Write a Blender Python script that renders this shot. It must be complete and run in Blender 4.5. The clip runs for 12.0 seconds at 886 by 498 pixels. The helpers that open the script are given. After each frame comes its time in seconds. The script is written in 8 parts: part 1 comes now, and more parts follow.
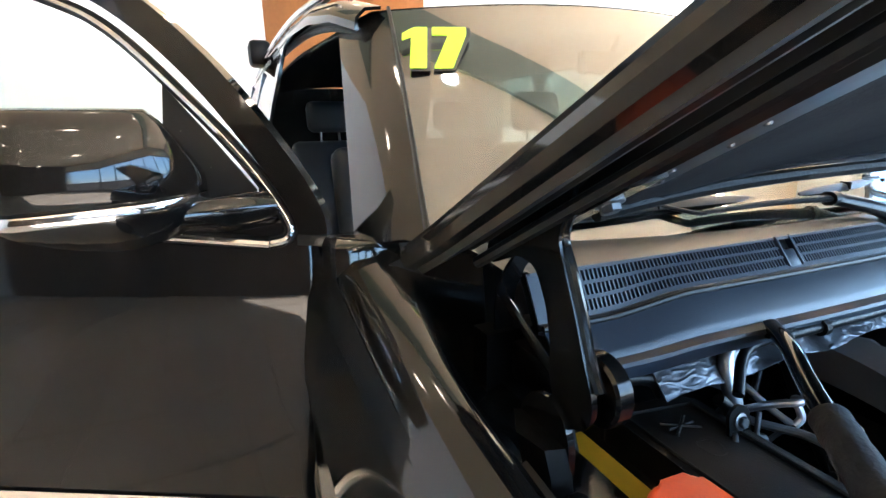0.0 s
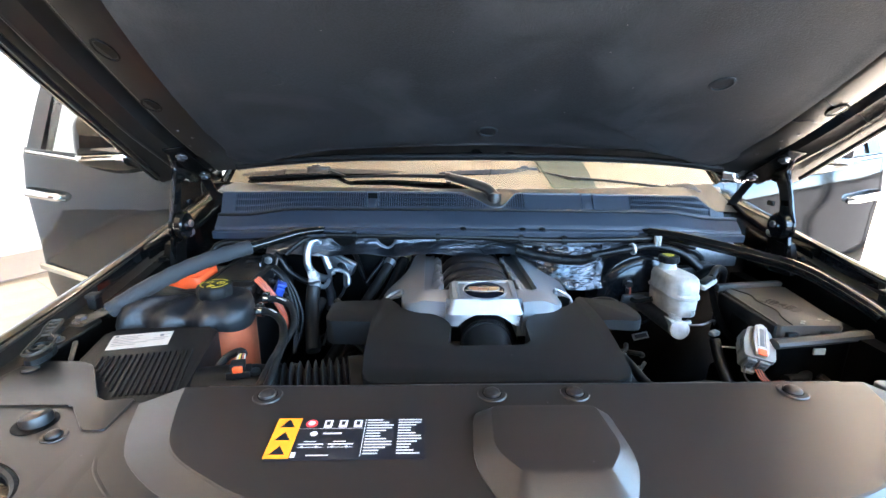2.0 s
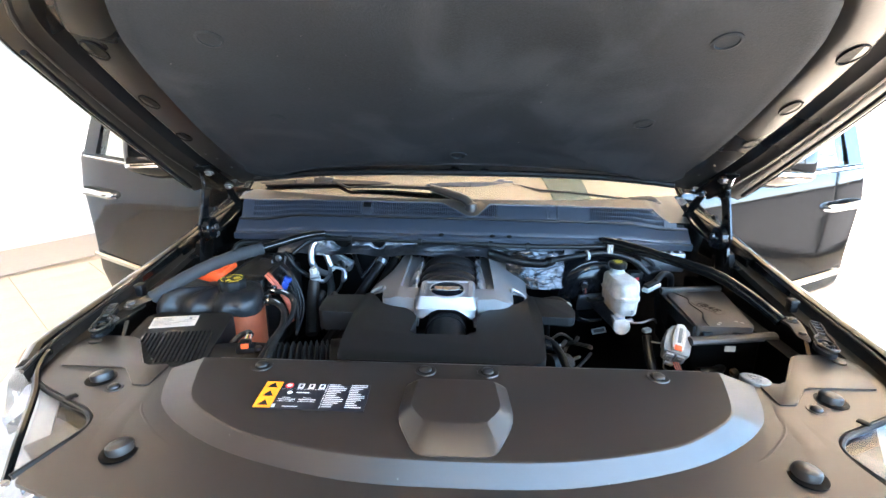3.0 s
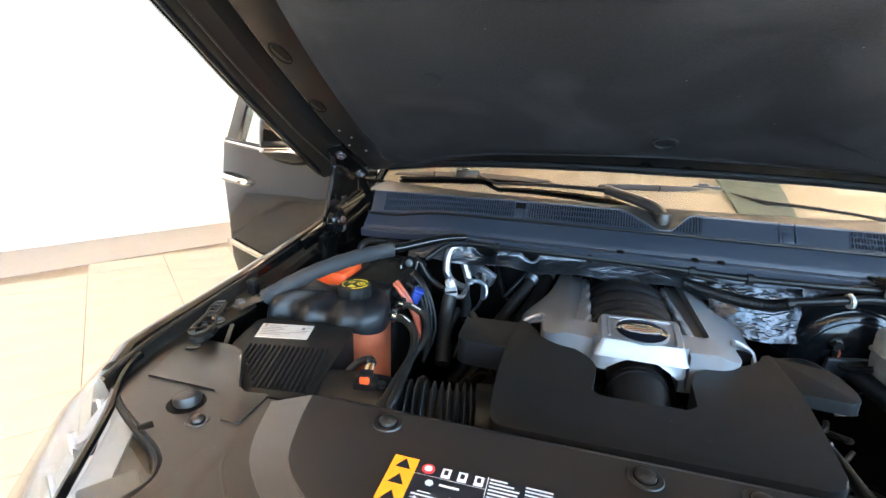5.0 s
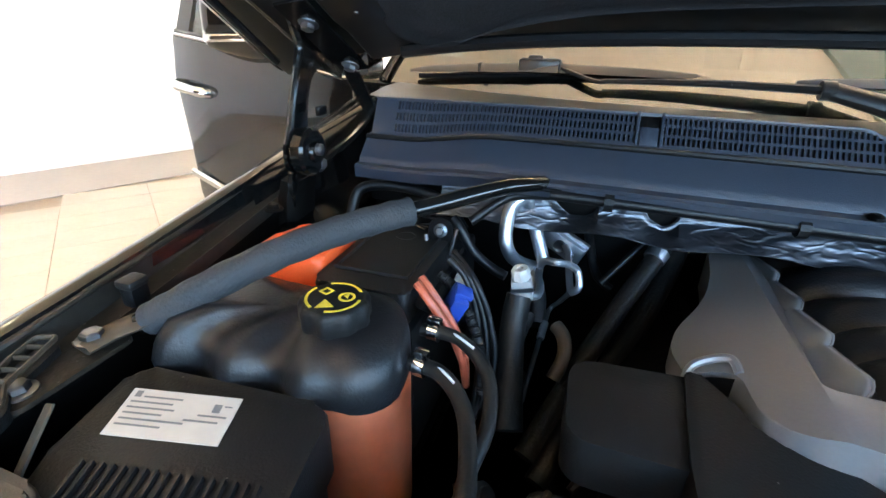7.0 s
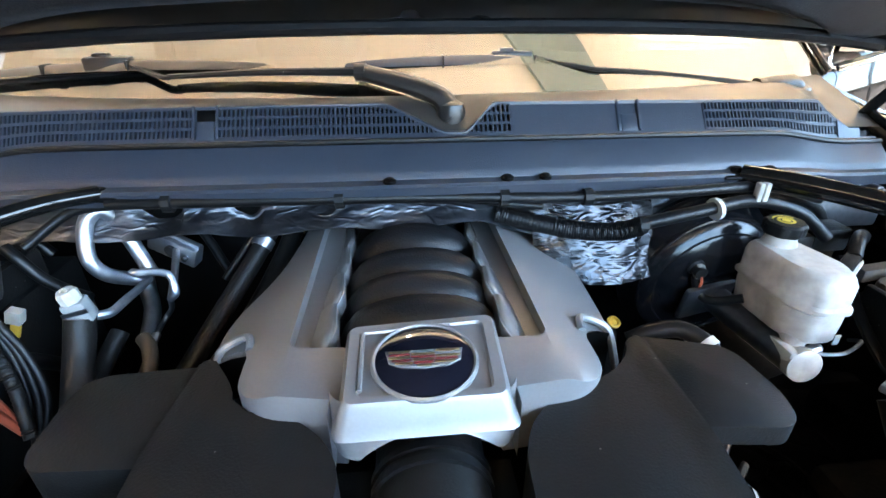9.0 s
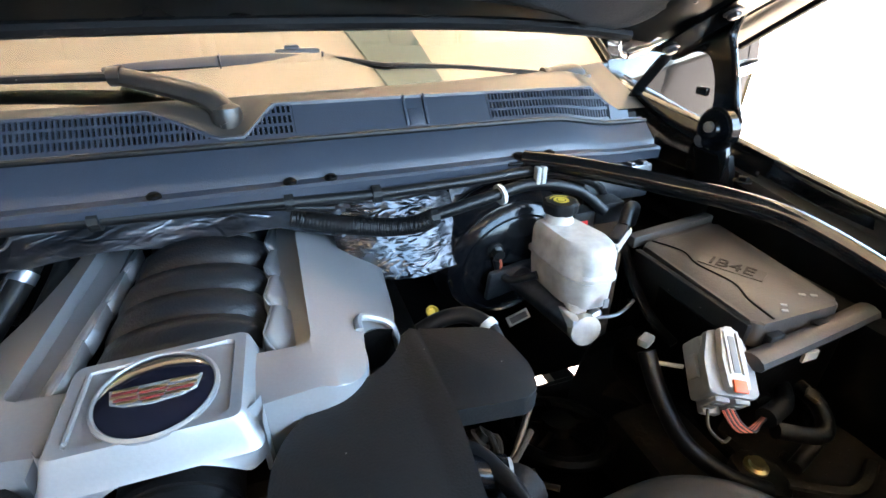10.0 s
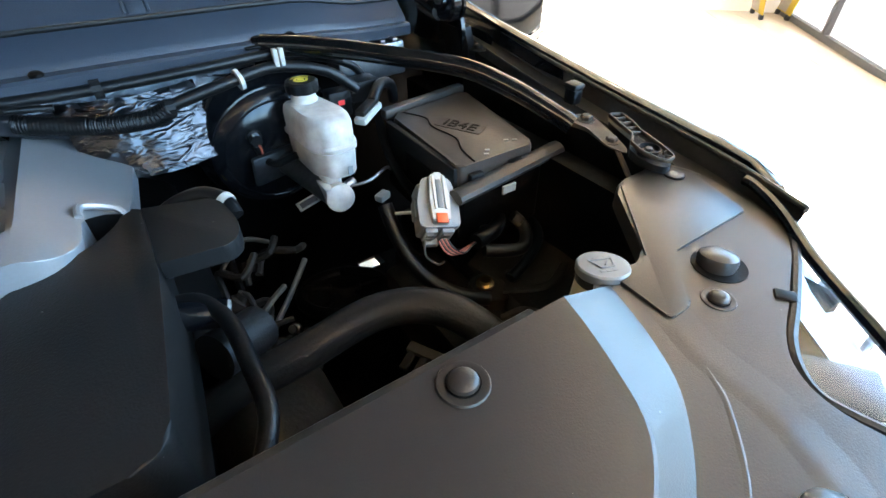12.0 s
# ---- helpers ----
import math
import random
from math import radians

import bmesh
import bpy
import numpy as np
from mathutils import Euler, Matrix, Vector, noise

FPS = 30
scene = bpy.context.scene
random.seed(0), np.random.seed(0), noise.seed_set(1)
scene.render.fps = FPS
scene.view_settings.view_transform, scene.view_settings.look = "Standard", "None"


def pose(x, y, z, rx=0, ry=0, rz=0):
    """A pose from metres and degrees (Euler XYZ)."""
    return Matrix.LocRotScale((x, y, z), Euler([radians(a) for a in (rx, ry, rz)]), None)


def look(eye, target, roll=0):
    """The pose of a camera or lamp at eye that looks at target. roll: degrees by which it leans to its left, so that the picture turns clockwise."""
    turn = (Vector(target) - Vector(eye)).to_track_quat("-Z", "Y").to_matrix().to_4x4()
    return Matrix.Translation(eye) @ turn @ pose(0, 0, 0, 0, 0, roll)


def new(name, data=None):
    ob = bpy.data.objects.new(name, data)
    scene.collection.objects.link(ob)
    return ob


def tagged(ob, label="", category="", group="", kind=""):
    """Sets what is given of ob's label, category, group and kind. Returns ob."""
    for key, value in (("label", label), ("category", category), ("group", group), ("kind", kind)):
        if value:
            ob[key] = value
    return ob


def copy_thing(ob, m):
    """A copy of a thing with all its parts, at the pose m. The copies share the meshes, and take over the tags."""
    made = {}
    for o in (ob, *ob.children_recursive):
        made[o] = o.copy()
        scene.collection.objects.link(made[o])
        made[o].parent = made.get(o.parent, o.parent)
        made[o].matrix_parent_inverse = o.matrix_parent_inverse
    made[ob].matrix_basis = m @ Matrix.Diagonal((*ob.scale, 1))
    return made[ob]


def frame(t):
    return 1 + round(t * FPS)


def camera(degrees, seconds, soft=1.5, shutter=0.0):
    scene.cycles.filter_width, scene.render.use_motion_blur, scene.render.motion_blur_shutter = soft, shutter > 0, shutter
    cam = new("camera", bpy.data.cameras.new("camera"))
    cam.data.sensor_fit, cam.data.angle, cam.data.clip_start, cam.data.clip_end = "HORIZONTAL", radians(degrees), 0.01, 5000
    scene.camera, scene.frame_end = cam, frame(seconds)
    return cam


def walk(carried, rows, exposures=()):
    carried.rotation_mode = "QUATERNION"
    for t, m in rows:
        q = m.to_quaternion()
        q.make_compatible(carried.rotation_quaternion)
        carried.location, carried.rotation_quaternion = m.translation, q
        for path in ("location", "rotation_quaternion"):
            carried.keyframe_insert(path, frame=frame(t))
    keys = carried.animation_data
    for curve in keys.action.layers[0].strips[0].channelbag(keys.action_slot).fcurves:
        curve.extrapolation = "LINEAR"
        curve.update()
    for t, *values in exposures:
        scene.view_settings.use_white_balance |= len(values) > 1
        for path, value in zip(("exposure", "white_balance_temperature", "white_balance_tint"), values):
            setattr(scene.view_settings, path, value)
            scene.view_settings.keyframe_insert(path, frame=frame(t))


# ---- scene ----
cam = camera(85.8, 12.0)
PATH = [
    (0, (-1.106, 0.323, 1.485), (-0.315, 2.09, 0.984), -0.9),
    (0.5, (-0.894, 0.015, 1.485), (-0.33, 1.857, 0.944), -0.7),
    (1, (-0.663, -0.244, 1.484), (-0.441, 1.666, 0.934), -0.3),
    (1.5, (-0.333, -0.41, 1.494), (-0.27, 1.507, 0.929), 0.0),
    (2, (-0.151, -0.612, 1.523), (-0.098, 1.312, 0.982), 0.4),
    (2.5, (-0.05, -0.76, 1.587), (-0.107, 1.153, 1.005), 0.5),
    (2.7, (-0.017, -0.794, 1.626), (-0.069, 1.114, 1.032), 0.6),
    (4.3, (0.024, -0.851, 1.645), (-0.37, 1.025, 1.076), 1.0),
    (4.5, (-0.025, -0.75, 1.631), (-0.464, 1.11, 1.045), 1.3),
    (5, (-0.17, -0.513, 1.537), (-0.695, 1.334, 0.979), 1.7),
    (5.5, (-0.283, -0.291, 1.467), (-0.92, 1.445, 0.704), 1.8),
    (6, (-0.377, -0.12, 1.408), (-1.041, 1.555, 0.541), 2.0),
    (6.5, (-0.427, -0.03, 1.411), (-1.053, 1.668, 0.56), 1.8),
    (8.3, (-0.163, 0.04, 1.446), (-0.279, 1.81, 0.522), -0.1),
    (8.5, (-0.131, 0.04, 1.439), (-0.171, 1.82, 0.529), -0.2),
    (9, (-0.045, 0.042, 1.439), (0.118, 1.81, 0.52), -0.4),
    (9.5, (0.042, 0.041, 1.439), (0.431, 1.773, 0.518), -0.4),
    (10, (0.104, 0.024, 1.445), (0.67, 1.691, 0.495), -0.4),
    (10.5, (0.174, 0.011, 1.455), (0.927, 1.534, 0.4), -0.8),
    (11, (0.237, -0.018, 1.447), (1.113, 1.361, 0.293), -1.0),
    (11.5, (0.275, -0.078, 1.444), (1.193, 1.165, 0.175), -1.0),
    (12, (0.26, -0.172, 1.43), (1.112, 1.136, 0.18), -0.9),
]
walk(cam, [(t, look(eye, target, roll)) for t, eye, target, roll in PATH], exposures=((0, 4.4, 6150, 15), (0.7, 4.43, 6250, 18), (1.5, 4.97, 6150, 17), (2.0, 5.12, 6150, 16), (2.6, 5.14, 6250, 16), (4.6, 4.93, 6750, 16), (5.0, 4.9, 6850, 16), (6.5, 4.72, 6700, 15), (8.3, 5.16, 6550, 15), (9.2, 5.22, 6900, 18), (10, 5.26, 7000, 18), (11, 5.18, 6900, 17), (12, 4.87, 6500, 12)))

# ---- light ----
FLOOR = 0.05
world = bpy.data.worlds.new("sky")
scene.world = world
world.use_nodes = True
wn = world.node_tree.nodes
sky = wn.new("ShaderNodeTexSky")
sky.sky_type = "NISHITA"
sky.sun_disc = False
sky.sun_elevation = radians(48)
sky.sun_rotation = radians(135)
wn["Background"].inputs["Strength"].default_value = 0.05
world.node_tree.links.new(sky.outputs[0], wn["Background"].inputs["Color"])

sun_data = bpy.data.lights.new("sun", "SUN")
sun_data.energy, sun_data.angle, sun_data.color = 5.0, radians(0.5), (1.0, 0.96, 0.91)
sun = new("sun", sun_data)
sun.matrix_world = look((9.6, -4.6, 8.6), (3.2, 1.6, 0.0))


def area(name, place, target, w, h, power, color):
    data = bpy.data.lights.new(name, "AREA")
    data.shape, data.size, data.size_y, data.energy, data.color = "RECTANGLE", w, h, power, color
    ob = new(name, data)
    ob.matrix_world = look(place, target)
    return ob


# ---- materials ----
def mat(name, color, rough=0.5, metal=0.0, spec=0.5, coat=0.0, bump=0.0, scale=60.0, vary=0.12, rough_vary=0.1, trans=0.0, ior=1.45, alpha=1.0, sss=0.0, stain=3.0):
    """A node material: base colour with grain and larger stains, uneven gloss and fine relief."""
    m = bpy.data.materials.new(name)
    m.use_nodes = True
    nt = m.node_tree
    b = nt.nodes["Principled BSDF"]
    tc = nt.nodes.new("ShaderNodeTexCoord")
    fine = nt.nodes.new("ShaderNodeTexNoise")
    fine.inputs["Scale"].default_value, fine.inputs["Detail"].default_value = scale, 3.0
    big = nt.nodes.new("ShaderNodeTexNoise")
    big.inputs["Scale"].default_value, big.inputs["Detail"].default_value = stain, 4.0
    nt.links.new(tc.outputs["Object"], fine.inputs["Vector"])
    nt.links.new(tc.outputs["Object"], big.inputs["Vector"])
    add = nt.nodes.new("ShaderNodeMath")
    add.operation = "ADD"
    nt.links.new(fine.outputs["Fac"], add.inputs[0])
    nt.links.new(big.outputs["Fac"], add.inputs[1])
    ramp = nt.nodes.new("ShaderNodeMapRange")
    ramp.inputs["From Min"].default_value, ramp.inputs["From Max"].default_value = 0.6, 1.4
    nt.links.new(add.outputs[0], ramp.inputs["Value"])
    mix = nt.nodes.new("ShaderNodeMix")
    mix.data_type = "RGBA"
    nt.links.new(ramp.outputs[0], mix.inputs["Factor"])
    mix.inputs["A"].default_value = (*[c * (1 - vary) for c in color], 1)
    mix.inputs["B"].default_value = (*[min(1, c * (1 + vary)) for c in color], 1)
    nt.links.new(mix.outputs["Result"], b.inputs["Base Color"])
    rr = nt.nodes.new("ShaderNodeMapRange")
    rr.inputs["To Min"].default_value, rr.inputs["To Max"].default_value = rough * (1 - rough_vary), min(1, rough * (1 + rough_vary))
    nt.links.new(big.outputs["Fac"], rr.inputs["Value"])
    nt.links.new(rr.outputs[0], b.inputs["Roughness"])
    b.inputs["Metallic"].default_value = metal
    b.inputs["Specular IOR Level"].default_value = spec
    b.inputs["Coat Weight"].default_value, b.inputs["Coat Roughness"].default_value = coat, 0.04
    b.inputs["Transmission Weight"].default_value, b.inputs["IOR"].default_value = trans, ior
    if sss:
        b.inputs["Subsurface Weight"].default_value = sss
        b.inputs["Subsurface Radius"].default_value = (0.02, 0.015, 0.01)
    if bump:
        bp = nt.nodes.new("ShaderNodeBump")
        bp.inputs["Strength"].default_value, bp.inputs["Distance"].default_value = bump, 0.002
        nt.links.new(fine.outputs["Fac"], bp.inputs["Height"])
        nt.links.new(bp.outputs[0], b.inputs["Normal"])
    return m


def glow(name, color, strength):
    m = bpy.data.materials.new(name)
    m.use_nodes = True
    b = m.node_tree.nodes["Principled BSDF"]
    b.inputs["Base Color"].default_value = (*color, 1)
    b.inputs["Emission Color"].default_value = (*color, 1)
    b.inputs["Emission Strength"].default_value = strength
    return m


def clear(name, color, rough=0.0, ior=1.5):
    """Sheet glass: clear straight through, with a mirror film by Fresnel."""
    m = bpy.data.materials.new(name)
    m.use_nodes = True
    nt = m.node_tree
    for n in list(nt.nodes):
        nt.nodes.remove(n)
    out = nt.nodes.new("ShaderNodeOutputMaterial")
    tr = nt.nodes.new("ShaderNodeBsdfTransparent")
    tr.inputs["Color"].default_value = (*color, 1)
    gl = nt.nodes.new("ShaderNodeBsdfGlossy")
    gl.inputs["Roughness"].default_value = rough
    lw = nt.nodes.new("ShaderNodeLayerWeight")
    lw.inputs["Blend"].default_value = 0.5
    pw = nt.nodes.new("ShaderNodeMath")
    pw.operation = "POWER"
    pw.inputs[1].default_value = 4.5
    nt.links.new(lw.outputs["Facing"], pw.inputs[0])
    fr = nt.nodes.new("ShaderNodeMapRange")
    fr.inputs["To Min"].default_value = ((ior - 1) / (ior + 1)) ** 2
    nt.links.new(pw.outputs[0], fr.inputs["Value"])
    mx = nt.nodes.new("ShaderNodeMixShader")
    nt.links.new(fr.outputs[0], mx.inputs[0])
    nt.links.new(tr.outputs[0], mx.inputs[1])
    nt.links.new(gl.outputs[0], mx.inputs[2])
    nt.links.new(mx.outputs[0], out.inputs["Surface"])
    return m


PAINT = mat("black_paint", (0.004, 0.0038, 0.0035), 0.06, spec=0.50, coat=0.0, vary=0.1, scale=200)
PLASTIC = mat("black_plastic", (0.0062, 0.0058, 0.0055), 0.50, spec=0.21, bump=0.25, scale=420, rough_vary=0.18)
SATIN = mat("satin_black", (0.0160, 0.0130, 0.0108), 0.33, bump=0.12, scale=600, rough_vary=0.25)
# near black: shade of the deep bay and of hollows is in the colour
DARK = mat("near_black", (0.0013, 0.0010, 0.0008), 0.5, spec=0.10, bump=0.3, scale=90, vary=0.4)
HOODIN = mat("hood_inner_paint", (0.0052, 0.0046, 0.0040), 0.30, spec=0.62, bump=0.05, scale=200, rough_vary=0.3)
INNERP = mat("black_primer", (0.003, 0.0028, 0.0026), 0.12, spec=0.36, bump=0.05, scale=200)
BOOSTER = mat("booster_enamel", (0.004, 0.004, 0.0045), 0.16, spec=0.36, bump=0.05, scale=200)
DUCT = mat("duct_rubber", (0.009, 0.0085, 0.008), 0.38, spec=0.4, bump=0.2, scale=200)
GRIME = mat("dusty_metal", (0.011, 0.0078, 0.005), 0.6, spec=0.18, bump=0.4, scale=140, vary=0.6, stain=9)
RUBBER = mat("rubber", (0.0034, 0.0032, 0.0032), 0.40, spec=0.28, bump=0.3, scale=150)
FOAM = mat("foam_sleeve", (0.016, 0.0165, 0.018), 0.75, bump=0.5, scale=260)
RAILM = mat("dusty_rail_paint", (0.012, 0.0095, 0.0070), 0.34, spec=0.42, bump=0.15, scale=120, vary=0.7, stain=7, rough_vary=0.5)
BRACKET = mat("tan_oxide_metal", (0.032, 0.023, 0.015), 0.55, spec=0.3, vary=0.5, stain=12, bump=0.3)
HOSE = mat("grey_rubber_hose", (0.0080, 0.0072, 0.0064), 0.46, spec=0.27, bump=0.3, scale=200, vary=0.25)
FUSE = mat("fuse_box_plastic", (0.034, 0.028, 0.023), 0.42, spec=0.45, bump=0.2, scale=300, vary=0.15)
COWL = mat("cowl_plastic", (0.0180, 0.0222, 0.0300), 0.38, spec=0.50, bump=0.2, scale=500, rough_vary=0.2)
COWLTOP = mat("cowl_shelf_plastic", (0.026, 0.022, 0.018), 0.38, spec=0.5, bump=0.08, scale=500, rough_vary=0.2)
PADMAT = mat("hood_felt", (0.0074, 0.0089, 0.0103), 0.80, spec=0.26, bump=0.35, scale=240, vary=0.65, stain=3.5)
SILVER = mat("silver_paint", (0.205, 0.205, 0.208), 0.40, metal=0.55, vary=0.05, scale=300, bump=0.05)
CHROME = mat("chrome", (0.56, 0.56, 0.57), 0.09, metal=1.0, vary=0.03)
STEEL = mat("steel", (0.15, 0.15, 0.155), 0.38, metal=1.0, vary=0.25, bump=0.15, scale=90)
ALU = mat("aluminium", (0.42, 0.43, 0.45), 0.42, metal=1.0, vary=0.15, bump=0.2, scale=120)
ORANGE = mat("orange_red_plastic", (0.72, 0.085, 0.018), 0.42, vary=0.06, bump=0.1, scale=300)
COOLANT = mat("coolant_tank", (0.33, 0.088, 0.040), 0.35, vary=0.18, sss=0.4, bump=0.1)
WHITEP = mat("milky_plastic", (0.36, 0.335, 0.30), 0.38, vary=0.22, sss=0.3, bump=0.1, stain=30)
CREAM = mat("cream_plastic", (0.42, 0.335, 0.20), 0.45, vary=0.25, bump=0.15)
GREYP = mat("grey_plastic", (0.20, 0.20, 0.195), 0.42, vary=0.12, bump=0.15)
MANIFOLD = mat("manifold_plastic", (0.0055, 0.0055, 0.006), 0.40, spec=0.33, bump=0.3, scale=300, rough_vary=0.15)
CAPGREY = mat("cap_grey_plastic", (0.105, 0.105, 0.10), 0.45, vary=0.12, bump=0.15)
YELLOWP = mat("yellow_plastic", (0.55, 0.33, 0.04), 0.5, vary=0.1)
YELLOW = mat("yellow_print", (0.50, 0.36, 0.03), 0.5, vary=0.06)
LIME = mat("lime_sticker", (0.50, 0.85, 0.03), 0.45, vary=0.04)
PAPER = mat("label_paper", (0.36, 0.335, 0.295), 0.55, vary=0.08)
INK = mat("print_grey", (0.12, 0.12, 0.12), 0.6)
WHITEINK = mat("print_white", (0.50, 0.50, 0.50), 0.55, vary=0.04)
LABELBLACK = mat("label_black", (0.012, 0.012, 0.014), 0.35, vary=0.1)
LABELORANGE = mat("label_orange", (0.80, 0.25, 0.012), 0.45, vary=0.04)
CRESTRED = mat("enamel_red", (0.11, 0.010, 0.010), 0.4)
REDINK = mat("print_red", (0.62, 0.03, 0.03), 0.5)
BLUEP = mat("blue_wire", (0.010, 0.035, 0.20), 0.4)
REDWIRE = mat("red_wire", (0.34, 0.070, 0.035), 0.45)
GOLD = mat("gold_metal", (0.60, 0.47, 0.26), 0.30, metal=1.0)
BADGE = mat("badge_black", (0.006, 0.006, 0.010), 0.06, coat=1.0)
WALLP = mat("white_wall_paint", (0.80, 0.79, 0.76), 0.6, vary=0.02, bump=0.05, scale=90, stain=0.7)
SKIRT = mat("white_skirting", (0.76, 0.75, 0.72), 0.4, vary=0.03)
ACCENT = mat("orange_wood_panel", (0.34, 0.13, 0.035), 0.4, vary=0.12, scale=12, stain=1.2)
CEIL = mat("ceiling_paint", (0.90, 0.71, 0.48), 0.8, vary=0.05, stain=0.8)
BEAM = mat("olive_ceiling_paint", (0.30, 0.31, 0.22), 0.8, vary=0.06, stain=0.8)
TILE = mat("floor_tile", (0.46, 0.40, 0.32), 0.22, vary=0.06, bump=0.04, scale=30, rough_vary=0.3)
GROUT = mat("grout", (0.26, 0.21, 0.16), 0.8, vary=0.15)
BORDER = mat("border_stone", (0.33, 0.29, 0.25), 0.3, vary=0.08, scale=24)
FRAMEM = mat("window_frame_metal", (0.10, 0.10, 0.105), 0.4, metal=0.3)
SKIRTB = mat("brown_skirting", (0.20, 0.10, 0.05), 0.45, vary=0.1)
LEATHER = mat("dark_leather", (0.022, 0.022, 0.024), 0.5, bump=0.3, scale=160)
TRIMGREY = mat("grey_interior", (0.09, 0.095, 0.10), 0.6, bump=0.2, scale=200)
GLASS = clear("car_glass", (0.80, 0.84, 0.80))
SCREEN = clear("coated_windshield_glass", (0.36, 0.38, 0.35), ior=2.6)
TINT = clear("tinted_side_glass", (0.72, 0.74, 0.73))
WINDOW = clear("window_glass", (0.93, 0.96, 0.95))


def dimming_glass(name, through_, glowing):
    """Glass with an added film that holds back the sun: a little clear view and a little scattered daylight."""
    m = bpy.data.materials.new(name)
    m.use_nodes = True
    nt = m.node_tree
    for n in list(nt.nodes):
        nt.nodes.remove(n)
    out = nt.nodes.new("ShaderNodeOutputMaterial")
    tr = nt.nodes.new("ShaderNodeBsdfTransparent")
    tr.inputs["Color"].default_value = (through_, through_, through_, 1)
    sc = nt.nodes.new("ShaderNodeBsdfTranslucent")
    sc.inputs["Color"].default_value = (glowing, glowing, glowing, 1)
    ad = nt.nodes.new("ShaderNodeAddShader")
    nt.links.new(tr.outputs[0], ad.inputs[0])
    nt.links.new(sc.outputs[0], ad.inputs[1])
    nt.links.new(ad.outputs[0], out.inputs["Surface"])
    return m


# film added to clear lower panes, to shade the floor strip by the window
LOWPANE = dimming_glass("dimmed_window_glass", 0.12, 0.12)
LAMPIN = mat("lamp_inside", (0.060, 0.068, 0.078), 0.3, vary=0.3, stain=20, scale=40)
FRIT = mat("black_glass_print", (0.012, 0.011, 0.010), 0.5, vary=0.1)
LENS = clear("lamp_lens", (0.90, 0.92, 0.94))
TYRE = mat("tyre", (0.02, 0.02, 0.02), 0.7, bump=0.5, scale=60)
ASPHALT = mat("concrete", (0.34, 0.33, 0.31), 0.85, bump=0.5, scale=40, vary=0.2)
SOUTHW = mat("brown_wall", (0.045, 0.030, 0.020), 0.6, vary=0.1, stain=0.8)
DOWNLIGHT = glow("downlight_glow", (1.0, 0.84, 0.62), 4.0)


def foil_material(name, tone, rough):
    """Dull foil with fine creases in its relief."""
    m = mat(name, (tone, tone * 1.03, tone * 1.12), rough, metal=1.0, vary=0.3, stain=14, rough_vary=0.3)
    nt = m.node_tree
    tc = nt.nodes.new("ShaderNodeTexCoord")
    mp = nt.nodes.new("ShaderNodeMapping")
    mp.inputs["Rotation"].default_value = (0.2, 0.65, 0.1)
    mp.inputs["Scale"].default_value = (1.0, 1.0, 3.2)
    nt.links.new(tc.outputs["Object"], mp.inputs["Vector"])
    no = nt.nodes.new("ShaderNodeTexNoise")
    no.noise_type = "RIDGED_MULTIFRACTAL"
    no.inputs["Scale"].default_value, no.inputs["Detail"].default_value = 30, 4.0
    no.inputs["Roughness"].default_value, no.inputs["Distortion"].default_value = 0.5, 1.2
    nt.links.new(mp.outputs["Vector"], no.inputs["Vector"])
    bp = nt.nodes.new("ShaderNodeBump")
    bp.inputs["Strength"].default_value, bp.inputs["Distance"].default_value = 0.55, 0.006
    nt.links.new(no.outputs["Fac"], bp.inputs["Height"])
    nt.links.new(bp.outputs[0], nt.nodes["Principled BSDF"].inputs["Normal"])
    return m


# same foil twice: its light and shade are put into the two tones
FOIL = foil_material("brightened_foil", 0.115, 0.42)
FOILDIM = foil_material("dimmed_foil", 0.048, 0.27)


def dust(m, cells, tone, share=0.88, size=0.07):
    """Scatters fine pale specks of dust over a material."""
    nt = m.node_tree
    b = nt.nodes["Principled BSDF"]
    old = b.inputs["Base Color"].links[0].from_socket
    tc = nt.nodes.new("ShaderNodeTexCoord")
    vo = nt.nodes.new("ShaderNodeTexVoronoi")
    vo.inputs["Scale"].default_value = cells
    nt.links.new(tc.outputs["Object"], vo.inputs["Vector"])
    near = nt.nodes.new("ShaderNodeMath")
    near.operation = "LESS_THAN"
    near.inputs[1].default_value = size
    nt.links.new(vo.outputs["Distance"], near.inputs[0])
    sep = nt.nodes.new("ShaderNodeSeparateColor")
    nt.links.new(vo.outputs["Color"], sep.inputs[0])
    pick = nt.nodes.new("ShaderNodeMath")
    pick.operation = "GREATER_THAN"
    pick.inputs[1].default_value = share
    nt.links.new(sep.outputs[0], pick.inputs[0])
    both = nt.nodes.new("ShaderNodeMath")
    both.operation = "MULTIPLY"
    nt.links.new(near.outputs[0], both.inputs[0])
    nt.links.new(pick.outputs[0], both.inputs[1])
    mx = nt.nodes.new("ShaderNodeMix")
    mx.data_type = "RGBA"
    nt.links.new(both.outputs[0], mx.inputs["Factor"])
    nt.links.new(old, mx.inputs["A"])
    mx.inputs["B"].default_value = (tone, tone * 0.95, tone * 0.88, 1)
    nt.links.new(mx.outputs["Result"], b.inputs["Base Color"])


